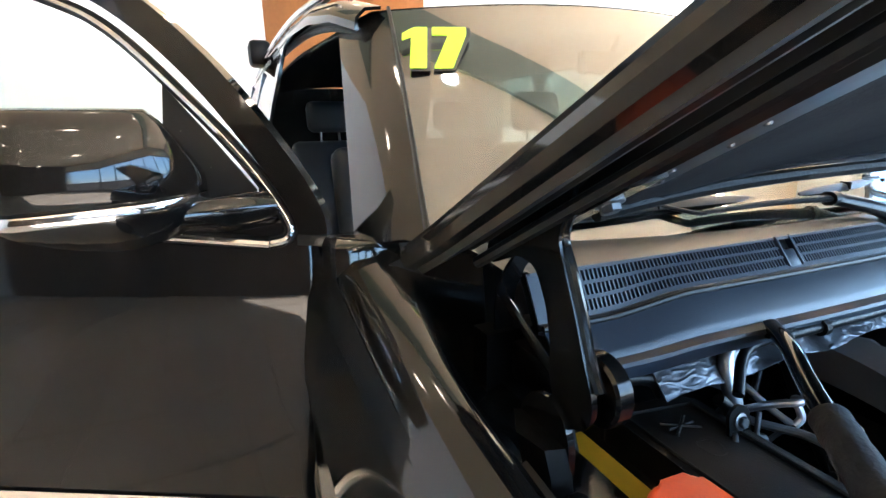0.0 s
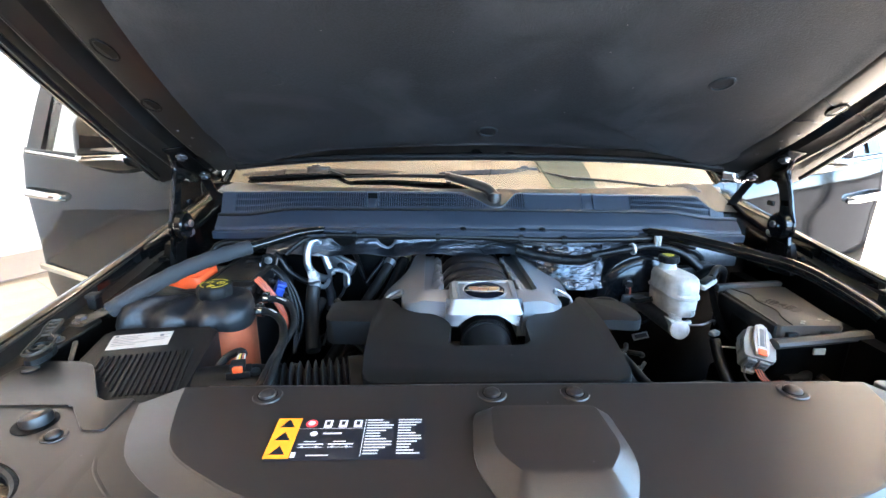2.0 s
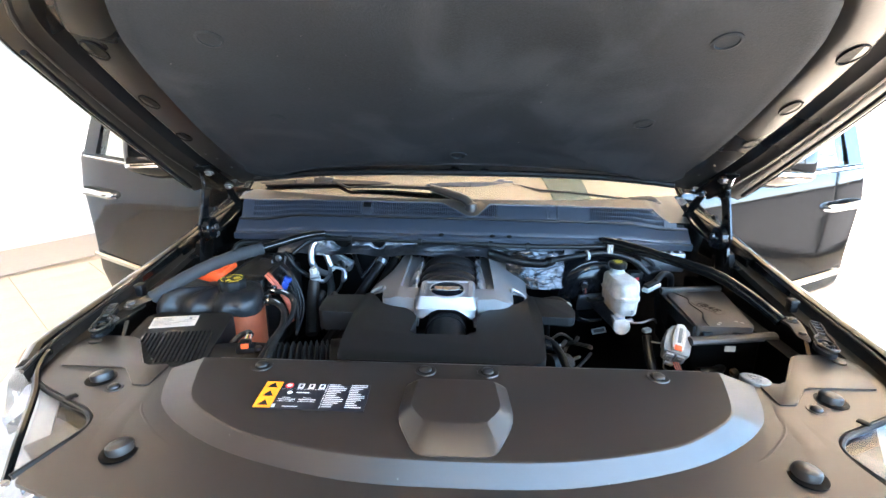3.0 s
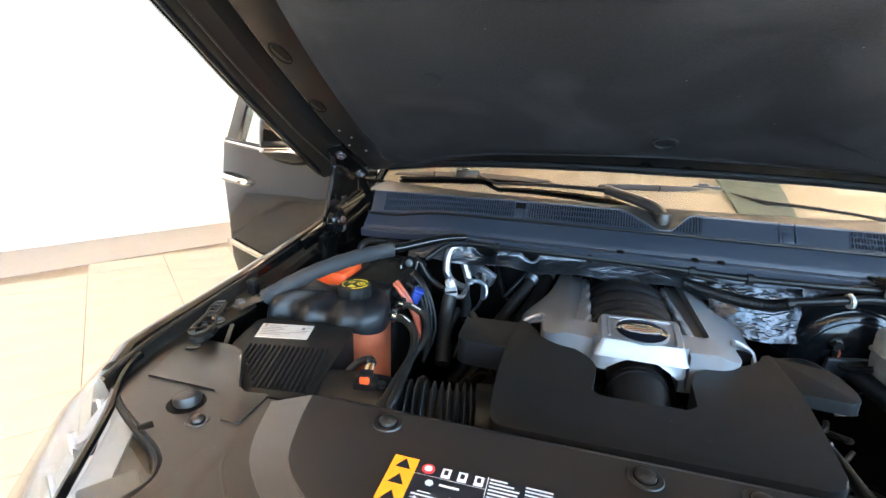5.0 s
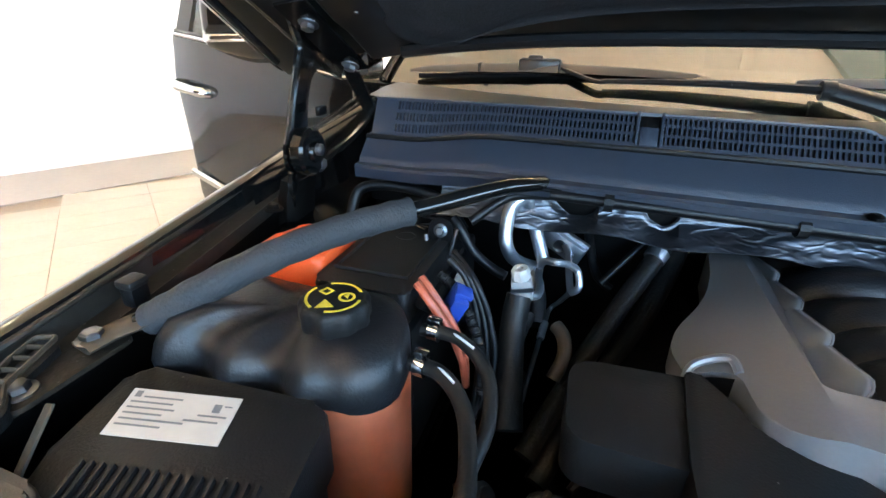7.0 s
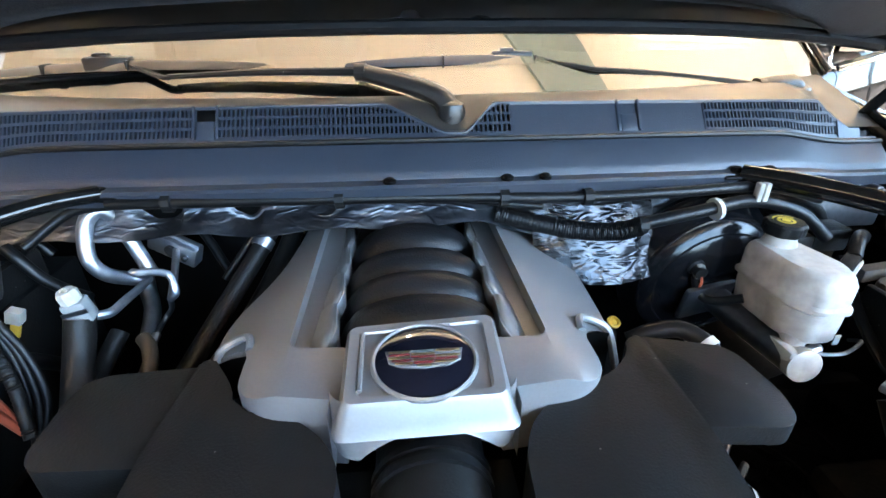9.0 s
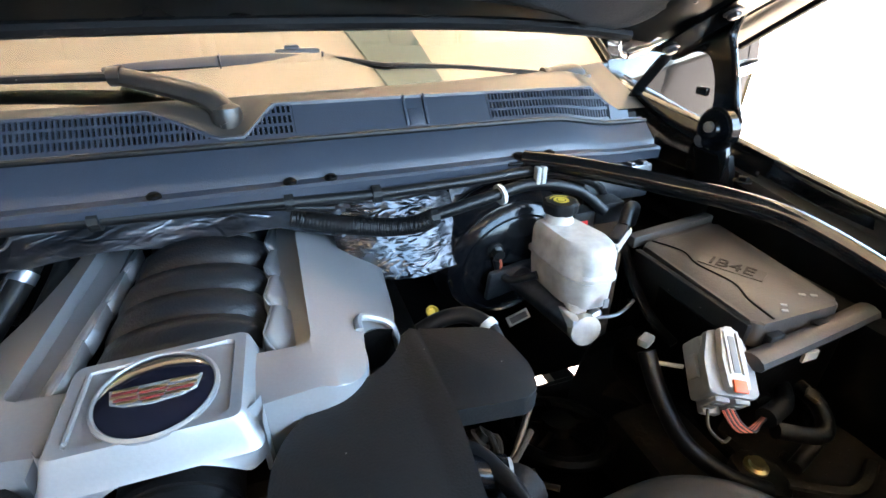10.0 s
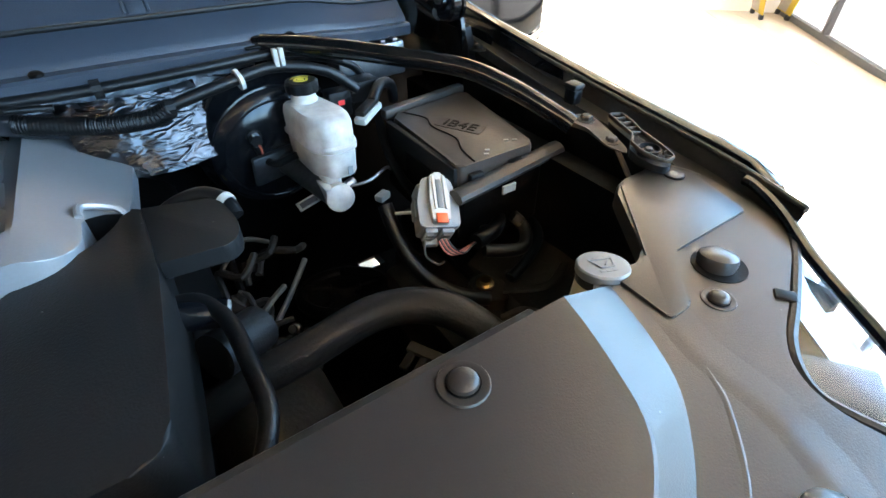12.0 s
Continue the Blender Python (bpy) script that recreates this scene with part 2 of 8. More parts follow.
def clouds(m, scale, tone, low=0.52, high=0.78):
    """Pale cloudy patches: soft dust, and the felt's sheen put into the colour."""
    nt = m.node_tree
    b = nt.nodes["Principled BSDF"]
    old = b.inputs["Base Color"].links[0].from_socket
    tc = nt.nodes.new("ShaderNodeTexCoord")
    no = nt.nodes.new("ShaderNodeTexNoise")
    no.inputs["Scale"].default_value, no.inputs["Detail"].default_value = scale, 7.0
    no.inputs["Distortion"].default_value = 0.6
    nt.links.new(tc.outputs["Object"], no.inputs["Vector"])
    mr = nt.nodes.new("ShaderNodeMapRange")
    mr.inputs["From Min"].default_value, mr.inputs["From Max"].default_value = low, high
    nt.links.new(no.outputs["Fac"], mr.inputs["Value"])
    mx = nt.nodes.new("ShaderNodeMix")
    mx.data_type = "RGBA"
    nt.links.new(mr.outputs["Result"], mx.inputs["Factor"])
    nt.links.new(old, mx.inputs["A"])
    mx.inputs["B"].default_value = (*tone, 1)
    nt.links.new(mx.outputs["Result"], b.inputs["Base Color"])


clouds(PADMAT, 4.5, (0.027, 0.030, 0.032), 0.48, 0.80)
dust(PLASTIC, 70, 0.10)
dust(SATIN, 60, 0.08, 0.93)
dust(RUBBER, 80, 0.05)
dust(PADMAT, 45, 0.10, 0.95)
dust(RAILM, 90, 0.10, 0.8, 0.10)
dust(GRIME, 160, 0.05, 0.8, 0.14)


# ---- shapes ----
def part(name, bm, material, parent=None, label="", smooth=35):
    """Links a bmesh as one mesh object, under a thing or a part."""
    me = bpy.data.meshes.new(name)
    bmesh.ops.recalc_face_normals(bm, faces=bm.faces)
    bm.to_mesh(me)
    bm.free()
    me.materials.append(material)
    for p in me.polygons:
        p.use_smooth = True
    me.set_sharp_from_angle(angle=radians(smooth))
    ob = new(name, me)
    if parent:
        ob.parent = parent
    if label:
        ob["label"] = label
    return ob


def thing(name, label, category, group="", kind="", at=(0, 0, 0)):
    ob = new(name)
    ob.empty_display_size = 0.05
    ob.location = at
    return tagged(ob, label, category, group, kind)


def rounded(pts, r, n=4):
    """A polygon in the plane with its corners rounded; r may be one number or one for each corner."""
    out = []
    k = len(pts)
    for i, p in enumerate(pts):
        rad = r[i] if isinstance(r, (list, tuple)) else r
        p = Vector(p)
        a, b = Vector(pts[i - 1]) - p, Vector(pts[(i + 1) % k]) - p
        t = min(rad, a.length * 0.49, b.length * 0.49)
        if t < 1e-5:
            out.append((p.x, p.y))
            continue
        pa, pb = p + a.normalized() * t, p + b.normalized() * t
        for j in range(n + 1):
            s = j / n
            q = pa * (1 - s) ** 2 + p * 2 * s * (1 - s) + pb * s * s
            out.append((q.x, q.y))
    return out


def prism(outline, z0, z1, bevel=0.0, bm=None, m=None, top=None, seg=2):
    """An outline in x and y pulled from z0 to z1, its upper edge rounded. top(x, y) lifts the upper face."""
    bm = bm or bmesh.new()
    lo = [bm.verts.new((x, y, z0)) for x, y in outline]
    hi = [bm.verts.new((x, y, (z1 + (top(x, y) if top else 0.0)))) for x, y in outline]
    k = len(outline)
    made = [bm.faces.new(lo[::-1]), bm.faces.new(hi)]
    for i in range(k):
        made.append(bm.faces.new((lo[i], lo[(i + 1) % k], hi[(i + 1) % k], hi[i])))
    verts = lo + hi
    if bevel:
        edges = [e for e in made[1].edges]
        res = bmesh.ops.bevel(bm, geom=edges, offset=bevel, segments=seg, profile=0.5, affect="EDGES", clamp_overlap=True)
        verts = list({v for v in verts if v.is_valid} | set(res["verts"]))
    if m is not None:
        bmesh.ops.transform(bm, matrix=m, verts=verts)
    return bm


def box(x0, x1, y0, y1, z0, z1, bevel=0.0, bm=None, m=None, seg=2):
    bm = bm or bmesh.new()
    vs = [bm.verts.new(p) for p in ((x0, y0, z0), (x1, y0, z0), (x1, y1, z0), (x0, y1, z0), (x0, y0, z1), (x1, y0, z1), (x1, y1, z1), (x0, y1, z1))]
    fs = [bm.faces.new([vs[i] for i in f]) for f in ((3, 2, 1, 0), (4, 5, 6, 7), (0, 1, 5, 4), (1, 2, 6, 5), (2, 3, 7, 6), (3, 0, 4, 7))]
    if bevel:
        edges = list({e for f in fs for e in f.edges})
        res = bmesh.ops.bevel(bm, geom=edges, offset=bevel, segments=seg, profile=0.5, affect="EDGES", clamp_overlap=True)
        vs = list({v for v in vs if v.is_valid} | set(res["verts"]))
    if m is not None:
        bmesh.ops.transform(bm, matrix=m, verts=vs)
    return bm


def spline(pts, per=8):
    """A smooth line through the points."""
    P = [Vector(p) for p in pts]
    if len(P) < 3:
        return [P[0].lerp(P[-1], i / per) for i in range(per + 1)]
    out = []
    for i in range(len(P) - 1):
        p0, p1, p2, p3 = P[max(i - 1, 0)], P[i], P[i + 1], P[min(i + 2, len(P) - 1)]
        for j in range(per):
            t = j / per
            out.append(0.5 * ((2 * p1) + (p2 - p0) * t + (2 * p0 - 5 * p1 + 4 * p2 - p3) * t * t + (3 * p1 - p0 - 3 * p2 + p3) * t ** 3))
    out.append(P[-1])
    return out


def tube(pts, r, sides=12, per=8, bm=None, caps=True, straight=False, flat=1.0):
    """A round bar or hose along the points. r: a radius, or a function of the way along (0 to 1)."""
    bm = bm or bmesh.new()
    P = [Vector(p) for p in pts] if straight else spline(pts, per)
    rings = []
    up = None
    for i, p in enumerate(P):
        d = (P[min(i + 1, len(P) - 1)] - P[max(i - 1, 0)]).normalized()
        if up is None:
            up = d.orthogonal().normalized() if abs(d.z) > 0.9 else Vector((0, 0, 1))
        side = d.cross(up).normalized()
        up = side.cross(d).normalized()
        rad = r(i / (len(P) - 1)) if callable(r) else r
        rings.append([bm.verts.new(p + (side * math.cos(a) + up * math.sin(a) * flat) * rad) for a in (2 * math.pi * k / sides for k in range(sides))])
    for a, b in zip(rings, rings[1:]):
        for k in range(sides):
            bm.faces.new((a[k], a[(k + 1) % sides], b[(k + 1) % sides], b[k]))
    if caps:
        bm.faces.new(rings[0][::-1])
        bm.faces.new(rings[-1])
    return bm


def lathe(profile, m=None, sides=28, bm=None, wave=None):
    """A profile of (radius, height) turned round the z axis, then placed by m. wave(angle) scales the radius."""
    bm = bm or bmesh.new()
    rings = []
    vs = []
    for r, z in profile:
        ring = []
        for k in range(sides):
            a = 2 * math.pi * k / sides
            q = r * (wave(a) if wave else 1.0)
            ring.append(bm.verts.new((q * math.cos(a), q * math.sin(a), z)))
        rings.append(ring)
        vs += ring
    for a, b in zip(rings, rings[1:]):
        for k in range(sides):
            bm.faces.new((a[k], a[(k + 1) % sides], b[(k + 1) % sides], b[k]))
    bm.faces.new(rings[0][::-1])
    bm.faces.new(rings[-1])
    if m is not None:
        bmesh.ops.transform(bm, matrix=m, verts=vs)
    return bm


def loft(sections, closed=False, caps=False, bm=None):
    """A skin over rows of points, all rows of one length."""
    bm = bm or bmesh.new()
    rows = [[bm.verts.new(p) for p in s] for s in sections]
    n = len(rows[0])
    for a, b in zip(rows, rows[1:]):
        for k in range(n if closed else n - 1):
            bm.faces.new((a[k], a[(k + 1) % n], b[(k + 1) % n], b[k]))
    if caps:
        bm.faces.new(rows[0][::-1])
        bm.faces.new(rows[-1])
    return bm


def thick(bm, t):
    """Gives a skin a thickness."""
    bmesh.ops.recalc_face_normals(bm, faces=bm.faces)
    bmesh.ops.solidify(bm, geom=list(bm.faces), thickness=t)
    return bm


def graded(outline, z0, z1, bevel, top, xs, ys, seg=3):
    """Like prism, with its upper side cut along lines and then shaped by top(x, y)."""
    bm = prism(outline, z0, z1, bevel, seg=seg)
    for k, cuts in ((0, xs), (1, ys)):
        for c in cuts:
            co, no = [0, 0, 0], [0, 0, 0]
            co[k], no[k] = c, 1
            bmesh.ops.bisect_plane(bm, geom=list(bm.verts) + list(bm.edges) + list(bm.faces), plane_co=co, plane_no=no)
    for v in bm.verts:
        if v.co.z > 0.5 * (z0 + z1):
            v.co.z += top(v.co.x, v.co.y)
    return bm


def place(bm, m):
    bmesh.ops.transform(bm, matrix=m, verts=list(bm.verts))
    return bm


def mirror_x(bm):
    bmesh.ops.scale(bm, vec=(-1, 1, 1), verts=list(bm.verts))
    bmesh.ops.reverse_faces(bm, faces=list(bm.faces))
    return bm


def bolt(parent, x, y, z, r=0.011, m=None, material=None, name="bolt", washer=True):
    """A hexagon bolt head on a washer."""
    bm = bmesh.new()
    base = pose(x, y, z) @ (m if m is not None else Matrix())
    if washer:
        lathe([(r * 1.5, 0), (r * 1.5, r * 0.25), (r * 1.2, r * 0.35)], base, 16, bm)
    lathe([(r, r * 0.2), (r, r * 0.9), (r * 0.8, r * 1.05)], base, 6, bm)
    return part(name, bm, material or STEEL, parent, smooth=20)


def lettering(body, size, m, material, parent, name="lettering", depth=0.0006, fat=0.0):
    """Words in the built-in font, turned into a mesh."""
    cu = bpy.data.curves.new(name, "FONT")
    cu.body, cu.size, cu.extrude, cu.align_x, cu.align_y, cu.offset = body, size, depth, "CENTER", "CENTER", fat
    tmp = bpy.data.objects.new(name, cu)
    scene.collection.objects.link(tmp)
    me = bpy.data.meshes.new_from_object(tmp)
    bpy.data.objects.remove(tmp)
    me.transform(m)
    me.materials.clear()
    me.materials.append(material)
    ob = new(name, me)
    ob.parent = parent
    return ob

# ---- showroom ----
C1, C2, C3, C4 = Vector((0.06, 12.58)), Vector((10.53, 6.54)), Vector((-1.60, -6.19)), Vector((-9.20, -3.46))
HIGH = 4.4
CORNERS = [C1, C4, C3, C2]


def wall(name, a, b, z0, z1, material, label, t=0.2):
    """A wall between two corners, its inner face on the line; the room lies to the left of a to b."""
    d = (b - a).normalized()
    out = Vector((d.y, -d.x)) * t
    q = [a, b, b + out, a + out]
    ob = part(name, prism([(p.x, p.y) for p in q], z0, z1), material)
    return tagged(ob, label, "wall", kind="structure")


wall("wall_west", C1, C4, FLOOR - 0.2, HIGH, WALLP, "bright white painted showroom wall")
wall("wall_south", C4, C3, FLOOR - 0.2, HIGH, SOUTHW, "dark brown showroom wall")
CM1 = C1.lerp(C2, 0.30)
wall("wall_north", CM1, C1, FLOOR - 0.2, HIGH, ACCENT, "orange-brown wooden accent wall")
N1, N2 = CM1.lerp(C2, 0.20), CM1.lerp(C2, 0.52)
wall("wall_north_bright", C2, N2, FLOOR - 0.2, HIGH, WALLP, "white painted wall beside the windows")
wall("wall_north_middle", N1, CM1, FLOOR - 0.2, HIGH, WALLP, "white painted wall between window and wood panel")
wall("wall_north_sill", N2, N1, FLOOR - 0.2, 0.70, WALLP, "white wall below the north window")
wall("wall_north_lintel", N2, N1, 3.20, HIGH, WALLP, "white wall above the north window")
wall("wall_east", C3, C2, 3.5, HIGH, WALLP, "white wall strip above the shop windows")

bm = prism([(p.x, p.y) for p in CORNERS], FLOOR - 0.25, FLOOR - 0.012)
floor = tagged(part("floor", bm, GROUT), "beige stone tile floor with dark grout lines", "floor", kind="structure")
bm = prism([(p.x, p.y) for p in CORNERS], HIGH, HIGH + 0.2)
tagged(part("ceiling", bm, CEIL), "tan painted showroom ceiling", "ceiling", kind="structure")

bd = Vector((1, -1)).normalized()
bp_ = Vector((1.31, 1.31))
bw = Vector((1, 1)).normalized() * 0.30
q = [bp_ - bd * 5.6 - bw, bp_ + bd * 3.1 - bw, bp_ + bd * 3.1 + bw, bp_ - bd * 5.6 + bw]
tagged(part("ceiling_beam", prism([(p.x, p.y) for p in q], HIGH - 0.10, HIGH - 0.004), BEAM), "olive-grey flat ceiling beam", "ceiling beam", kind="structure")

# short partition that meets the shop window
PA, PB = Vector((7.02, 2.86)), Vector((7.02, 2.86)) + Vector((-0.724, 0.690)) * 1.7
wall("wall_partition", PB, PA, FLOOR - 0.012, HIGH, WALLP, "short white painted partition wall", 0.12)
dp = (PA - PB).normalized()
q = [PB, PA, PA + Vector((-dp.y, dp.x)) * 0.012, PB + Vector((-dp.y, dp.x)) * 0.012]
tagged(part("skirting_brown", prism([(p.x, p.y) for p in q], FLOOR + 0.002, FLOOR + 0.09), SKIRTB), "low brown skirting on the partition", "skirting", kind="structure")

# skirting and the darker border along the white wall
wd = (C1 - C4).normalized()
wn_in = Vector((wd.y, -wd.x))


def strip(name, o0, o1, z0, z1, material, label, bevel=0.0):
    q = [C4 + wn_in * o0, C1 + wn_in * o0, C1 + wn_in * o1, C4 + wn_in * o1]
    return tagged(part(name, prism([(p.x, p.y) for p in q], z0, z1, bevel), material), label, "floor", kind="structure")


strip("skirting", 0.002, 0.018, FLOOR + 0.002, FLOOR + 0.13, SKIRT, "low white skirting board along the wall", 0.004)
strip("floor_border", 0.02, 0.98, FLOOR - 0.011, FLOOR + 0.001, BORDER, "grey-brown stone border along the wall")

# ground outside
bm = prism([(-400, -400), (400, -400), (400, 400), (-400, 400)], FLOOR - 0.6, FLOOR - 0.27)
tagged(part("ground", bm, ASPHALT), "pale sunlit concrete outside the showroom", "ground", kind="structure")

# shop window
ed = (C2 - C3).normalized()
en = Vector((-ed.y, ed.x))
length = (C2 - C3).length


def on_wall(s, o):
    p = C3 + ed * s + en * o
    return p


def wall_box(s0, s1, o0, o1, z0, z1, bm=None, bevel=0.0):
    q = [on_wall(s0, o0), on_wall(s1, o0), on_wall(s1, o1), on_wall(s0, o1)]
    return prism([(p.x, p.y) for p in q], z0, z1, bevel, bm)


shop = thing("window_1", "tall showroom window wall with dark metal frames", "window", kind="structure")
part("window_frame", wall_box(0, length, -0.08, 0.0, FLOOR - 0.012, FLOOR + 0.05), FRAMEM, shop)
part("window_frame", wall_box(0, length, -0.08, 0.0, 1.24, 1.30), FRAMEM, shop)
part("window_frame", wall_box(0, length, -0.08, 0.0, 3.44, 3.50), FRAMEM, shop)
n_bay = 11
for i in range(n_bay + 1):
    s = length * i / n_bay
    part("mullion", wall_box(max(s - 0.03, 0), min(s + 0.03, length), -0.10, 0.01, FLOOR + 0.05, 3.44), FRAMEM, shop)
for i in range(n_bay):
    s0, s1 = length * i / n_bay + 0.035, length * (i + 1) / n_bay - 0.035
    part("pane", wall_box(s0, s1, -0.05, -0.04, FLOOR + 0.052, 1.238), LOWPANE, shop)
    up = part("pane", wall_box(s0, s1, -0.05, -0.04, 1.302, 3.438), WINDOW, shop)
    up.visible_shadow = False
mid = on_wall(length * 0.5, -0.14)
inn = on_wall(length * 0.5, 3.0)
area("window_daylight", (mid.x, mid.y, 2.37), (inn.x, inn.y, 2.2), length - 0.3, 2.1, 60.0, (0.24, 0.58, 1.0))

# second window, in the white north wall
north = thing("window_2", "showroom window with dark metal frame in the white wall", "window", kind="structure")
nd = (N2 - N1).normalized()
nout = Vector((-nd.y, nd.x))


def north_box(s0, s1, o0, o1, z0, z1):
    q = [N1 + nd * s0 + nout * o0, N1 + nd * s1 + nout * o0, N1 + nd * s1 + nout * o1, N1 + nd * s0 + nout * o1]
    return prism([(p.x, p.y) for p in q], z0, z1)


nw = (N2 - N1).length
for z in (0.702, 3.148):
    part("window_frame", north_box(0.002, nw - 0.002, 0.06, 0.12, z, z + 0.05), FRAMEM, north)
for k in range(4):
    s0 = 0.002 + (nw - 0.054) * k / 3
    part("mullion", north_box(s0, s0 + 0.05, 0.06, 0.12, 0.753, 3.147), FRAMEM, north)
for k in range(3):
    s0 = 0.054 + (nw - 0.054) * k / 3
    part("pane", north_box(s0, s0 + (nw - 0.054) / 3 - 0.054, 0.085, 0.095, 0.754, 3.146), WINDOW, north).visible_shadow = False

# ceiling downlights
lamp = thing("downlight", "round recessed ceiling downlight, lit warm white", "ceiling light", group="rows of downlights", at=(0, 0, HIGH))
part("ring", lathe([(0.11, -0.001), (0.11, -0.012), (0.09, -0.014)]), SKIRT, lamp)
part("diffuser", lathe([(0.085, -0.0145), (0.082, -0.030), (0.06, -0.045), (0.02, -0.052)]), DOWNLIGHT, lamp, "glowing lens")
first = True
for i in range(6):
    for j in range(7):
        p = C4 + (C1 - C4) * ((j + 0.5) / 7) + (C3 - C4) * 0.08 + wn_in * (0.9 + 1.75 * i)
        s = (p - C3).dot(en)
        if s < 0.5 or p.y > 11:
            continue
        if first:
            lamp.location, first = (p.x, p.y, HIGH), False
        else:
            copy_thing(lamp, pose(p.x, p.y, HIGH))

# ---- the vehicle: body ----
suv = thing("suv", "large black SUV parked with hood and front doors open", "car")


def fender_top(y):
    return 1.125 + 0.075 * max(0, y) + 0.06 * max(0, y) ** 2


def fender_in(y):
    """Inner edge of the fender beside the hood opening."""
    return 0.897 - 0.15 * max(0, y - 0.76)


for side in (-1, 1):
    # fender skin: from the hood gap over the crown and down the flank
    secs = []
    for i in range(25):
        y = 0.025 + 1.135 * i / 24
        zt = fender_top(y) - 0.13 * max(0, 0.10 - y)
        tuck = 0.13 * max(0, (0.07 - y)) / 0.2
        fi = fender_in(y)
        row = [(fi - 0.002, zt - 0.035), (fi + 0.004, zt - 0.004), (fi + 0.013, zt), (0.930, zt - 0.007), (0.950, zt - 0.024), (0.976, zt - 0.056), (1.000, zt - 0.12), (1.018, zt - 0.26), (1.012, zt - 0.30)]
        ang = max(-1, min(1, (y - 0.46) / 0.47))
        zarch = 0.45 + 0.48 * math.sqrt(1 - ang * ang) if abs(ang) < 1 else 0.45
        row += [(1.0, min(zt - 0.31, max(zarch, 0.45)))]
        row += [(0.985, min(zt - 0.315, max(zarch - 0.004, 0.44)))]
        secs.append([(side * (x - tuck * (0.75 + 0.25 * k / 10)), y, z) for k, (x, z) in enumerate(row)])
    part("fender", loft(secs, caps=True), PAINT, suv, "glossy black front fender", 50)
    # inner rail with dirt, seal and apron
    rail, under = [], []
    for i in range(20):
        y = -0.02 + 0.68 * i / 19
        zt = fender_top(y)
        x = 0.890 + 0.016 * (y - 0.1) if y > 0.1 else 0.890 - 0.25 * (0.1 - y)
        rail.append([(side * (x + 0.004), y, zt - 0.014), (side * (x + 0.001), y, zt - 0.030), (side * (x - 0.002), y, zt - 0.037), (side * (x - 0.026), y, zt - 0.040), (side * (x - 0.031), y, zt - 0.038), (side * (x - 0.033), y, zt - 0.042), (side * (x - 0.034), y, zt - 0.056)])
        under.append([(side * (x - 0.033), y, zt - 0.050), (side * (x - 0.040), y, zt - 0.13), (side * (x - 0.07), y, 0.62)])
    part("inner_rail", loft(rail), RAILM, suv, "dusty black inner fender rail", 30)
    # near black: the shade below the rail is put into the colour
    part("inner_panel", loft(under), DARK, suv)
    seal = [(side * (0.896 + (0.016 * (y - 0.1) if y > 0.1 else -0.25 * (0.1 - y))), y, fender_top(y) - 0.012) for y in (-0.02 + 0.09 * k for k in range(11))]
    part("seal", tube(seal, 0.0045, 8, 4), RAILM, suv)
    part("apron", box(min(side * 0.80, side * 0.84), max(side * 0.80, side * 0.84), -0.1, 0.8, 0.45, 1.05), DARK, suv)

# cabin: roof, pillars, flanks
def skin(name, secs, material, label="", t=0.012, smooth=40):
    return part(name, thick(loft(secs), t), material, suv, label, smooth)


def ws_base(x):
    return Vector((x, 0.815 + 0.193 * abs(x / 0.86) ** 2.6, 1.308 - 0.004 * (x / 0.86) ** 2))


def ws_top(x):
    return Vector((x * 0.835, 1.45 + 0.11 * (x / 0.86) ** 2, 1.795 - 0.035 * (x / 0.86) ** 2))


glass_rows = []
for i in range(9):
    k = i / 8
    row = []
    for j in range(25):
        x = -0.83 + 1.66 * j / 24
        p = ws_base(x).lerp(ws_top(x), k)
        p.z += 0.018 * math.sin(math.pi * k)
        row.append(p)
    glass_rows.append(row)
glass = part("windshield", thick(loft(glass_rows), 0.005), SCREEN, suv, "slightly tinted curved windshield", 60)
glass.visible_shadow = False
frit_rows = []
for k in (0.002, 0.05, 0.11):
    frit_rows.append([ws_base(x).lerp(ws_top(x), k) + Vector((0, 0.010, 0.018 * math.sin(math.pi * k) - 0.006)) for x in (-0.82 + 1.64 * j / 24 for j in range(25))])
part("frit_band", loft(frit_rows), FRIT, glass, "black border printed on the glass", 60)

roof = []
for i in range(14):
    k = i / 13
    row = []
    for j in range(21):
        x = -0.86 + 1.72 * j / 20
        y0 = ws_top(x).y
        y = y0 + (4.55 - y0) * k
        crown = 0.10 * math.sin(math.pi * min(1, 0.12 + k * 0.8))
        edge = (x / 0.86) ** 4 * 0.05
        row.append((x * (0.835 + 0.03 * min(1, 4 * k)), y, 1.80 - 0.035 * (x / 0.86) ** 2 + crown * 0.9 - edge * min(1, 5 * k) - 0.036 * (1 - k) ** 9))
    roof.append(row)
skin("roof", roof, PAINT, "black roof")

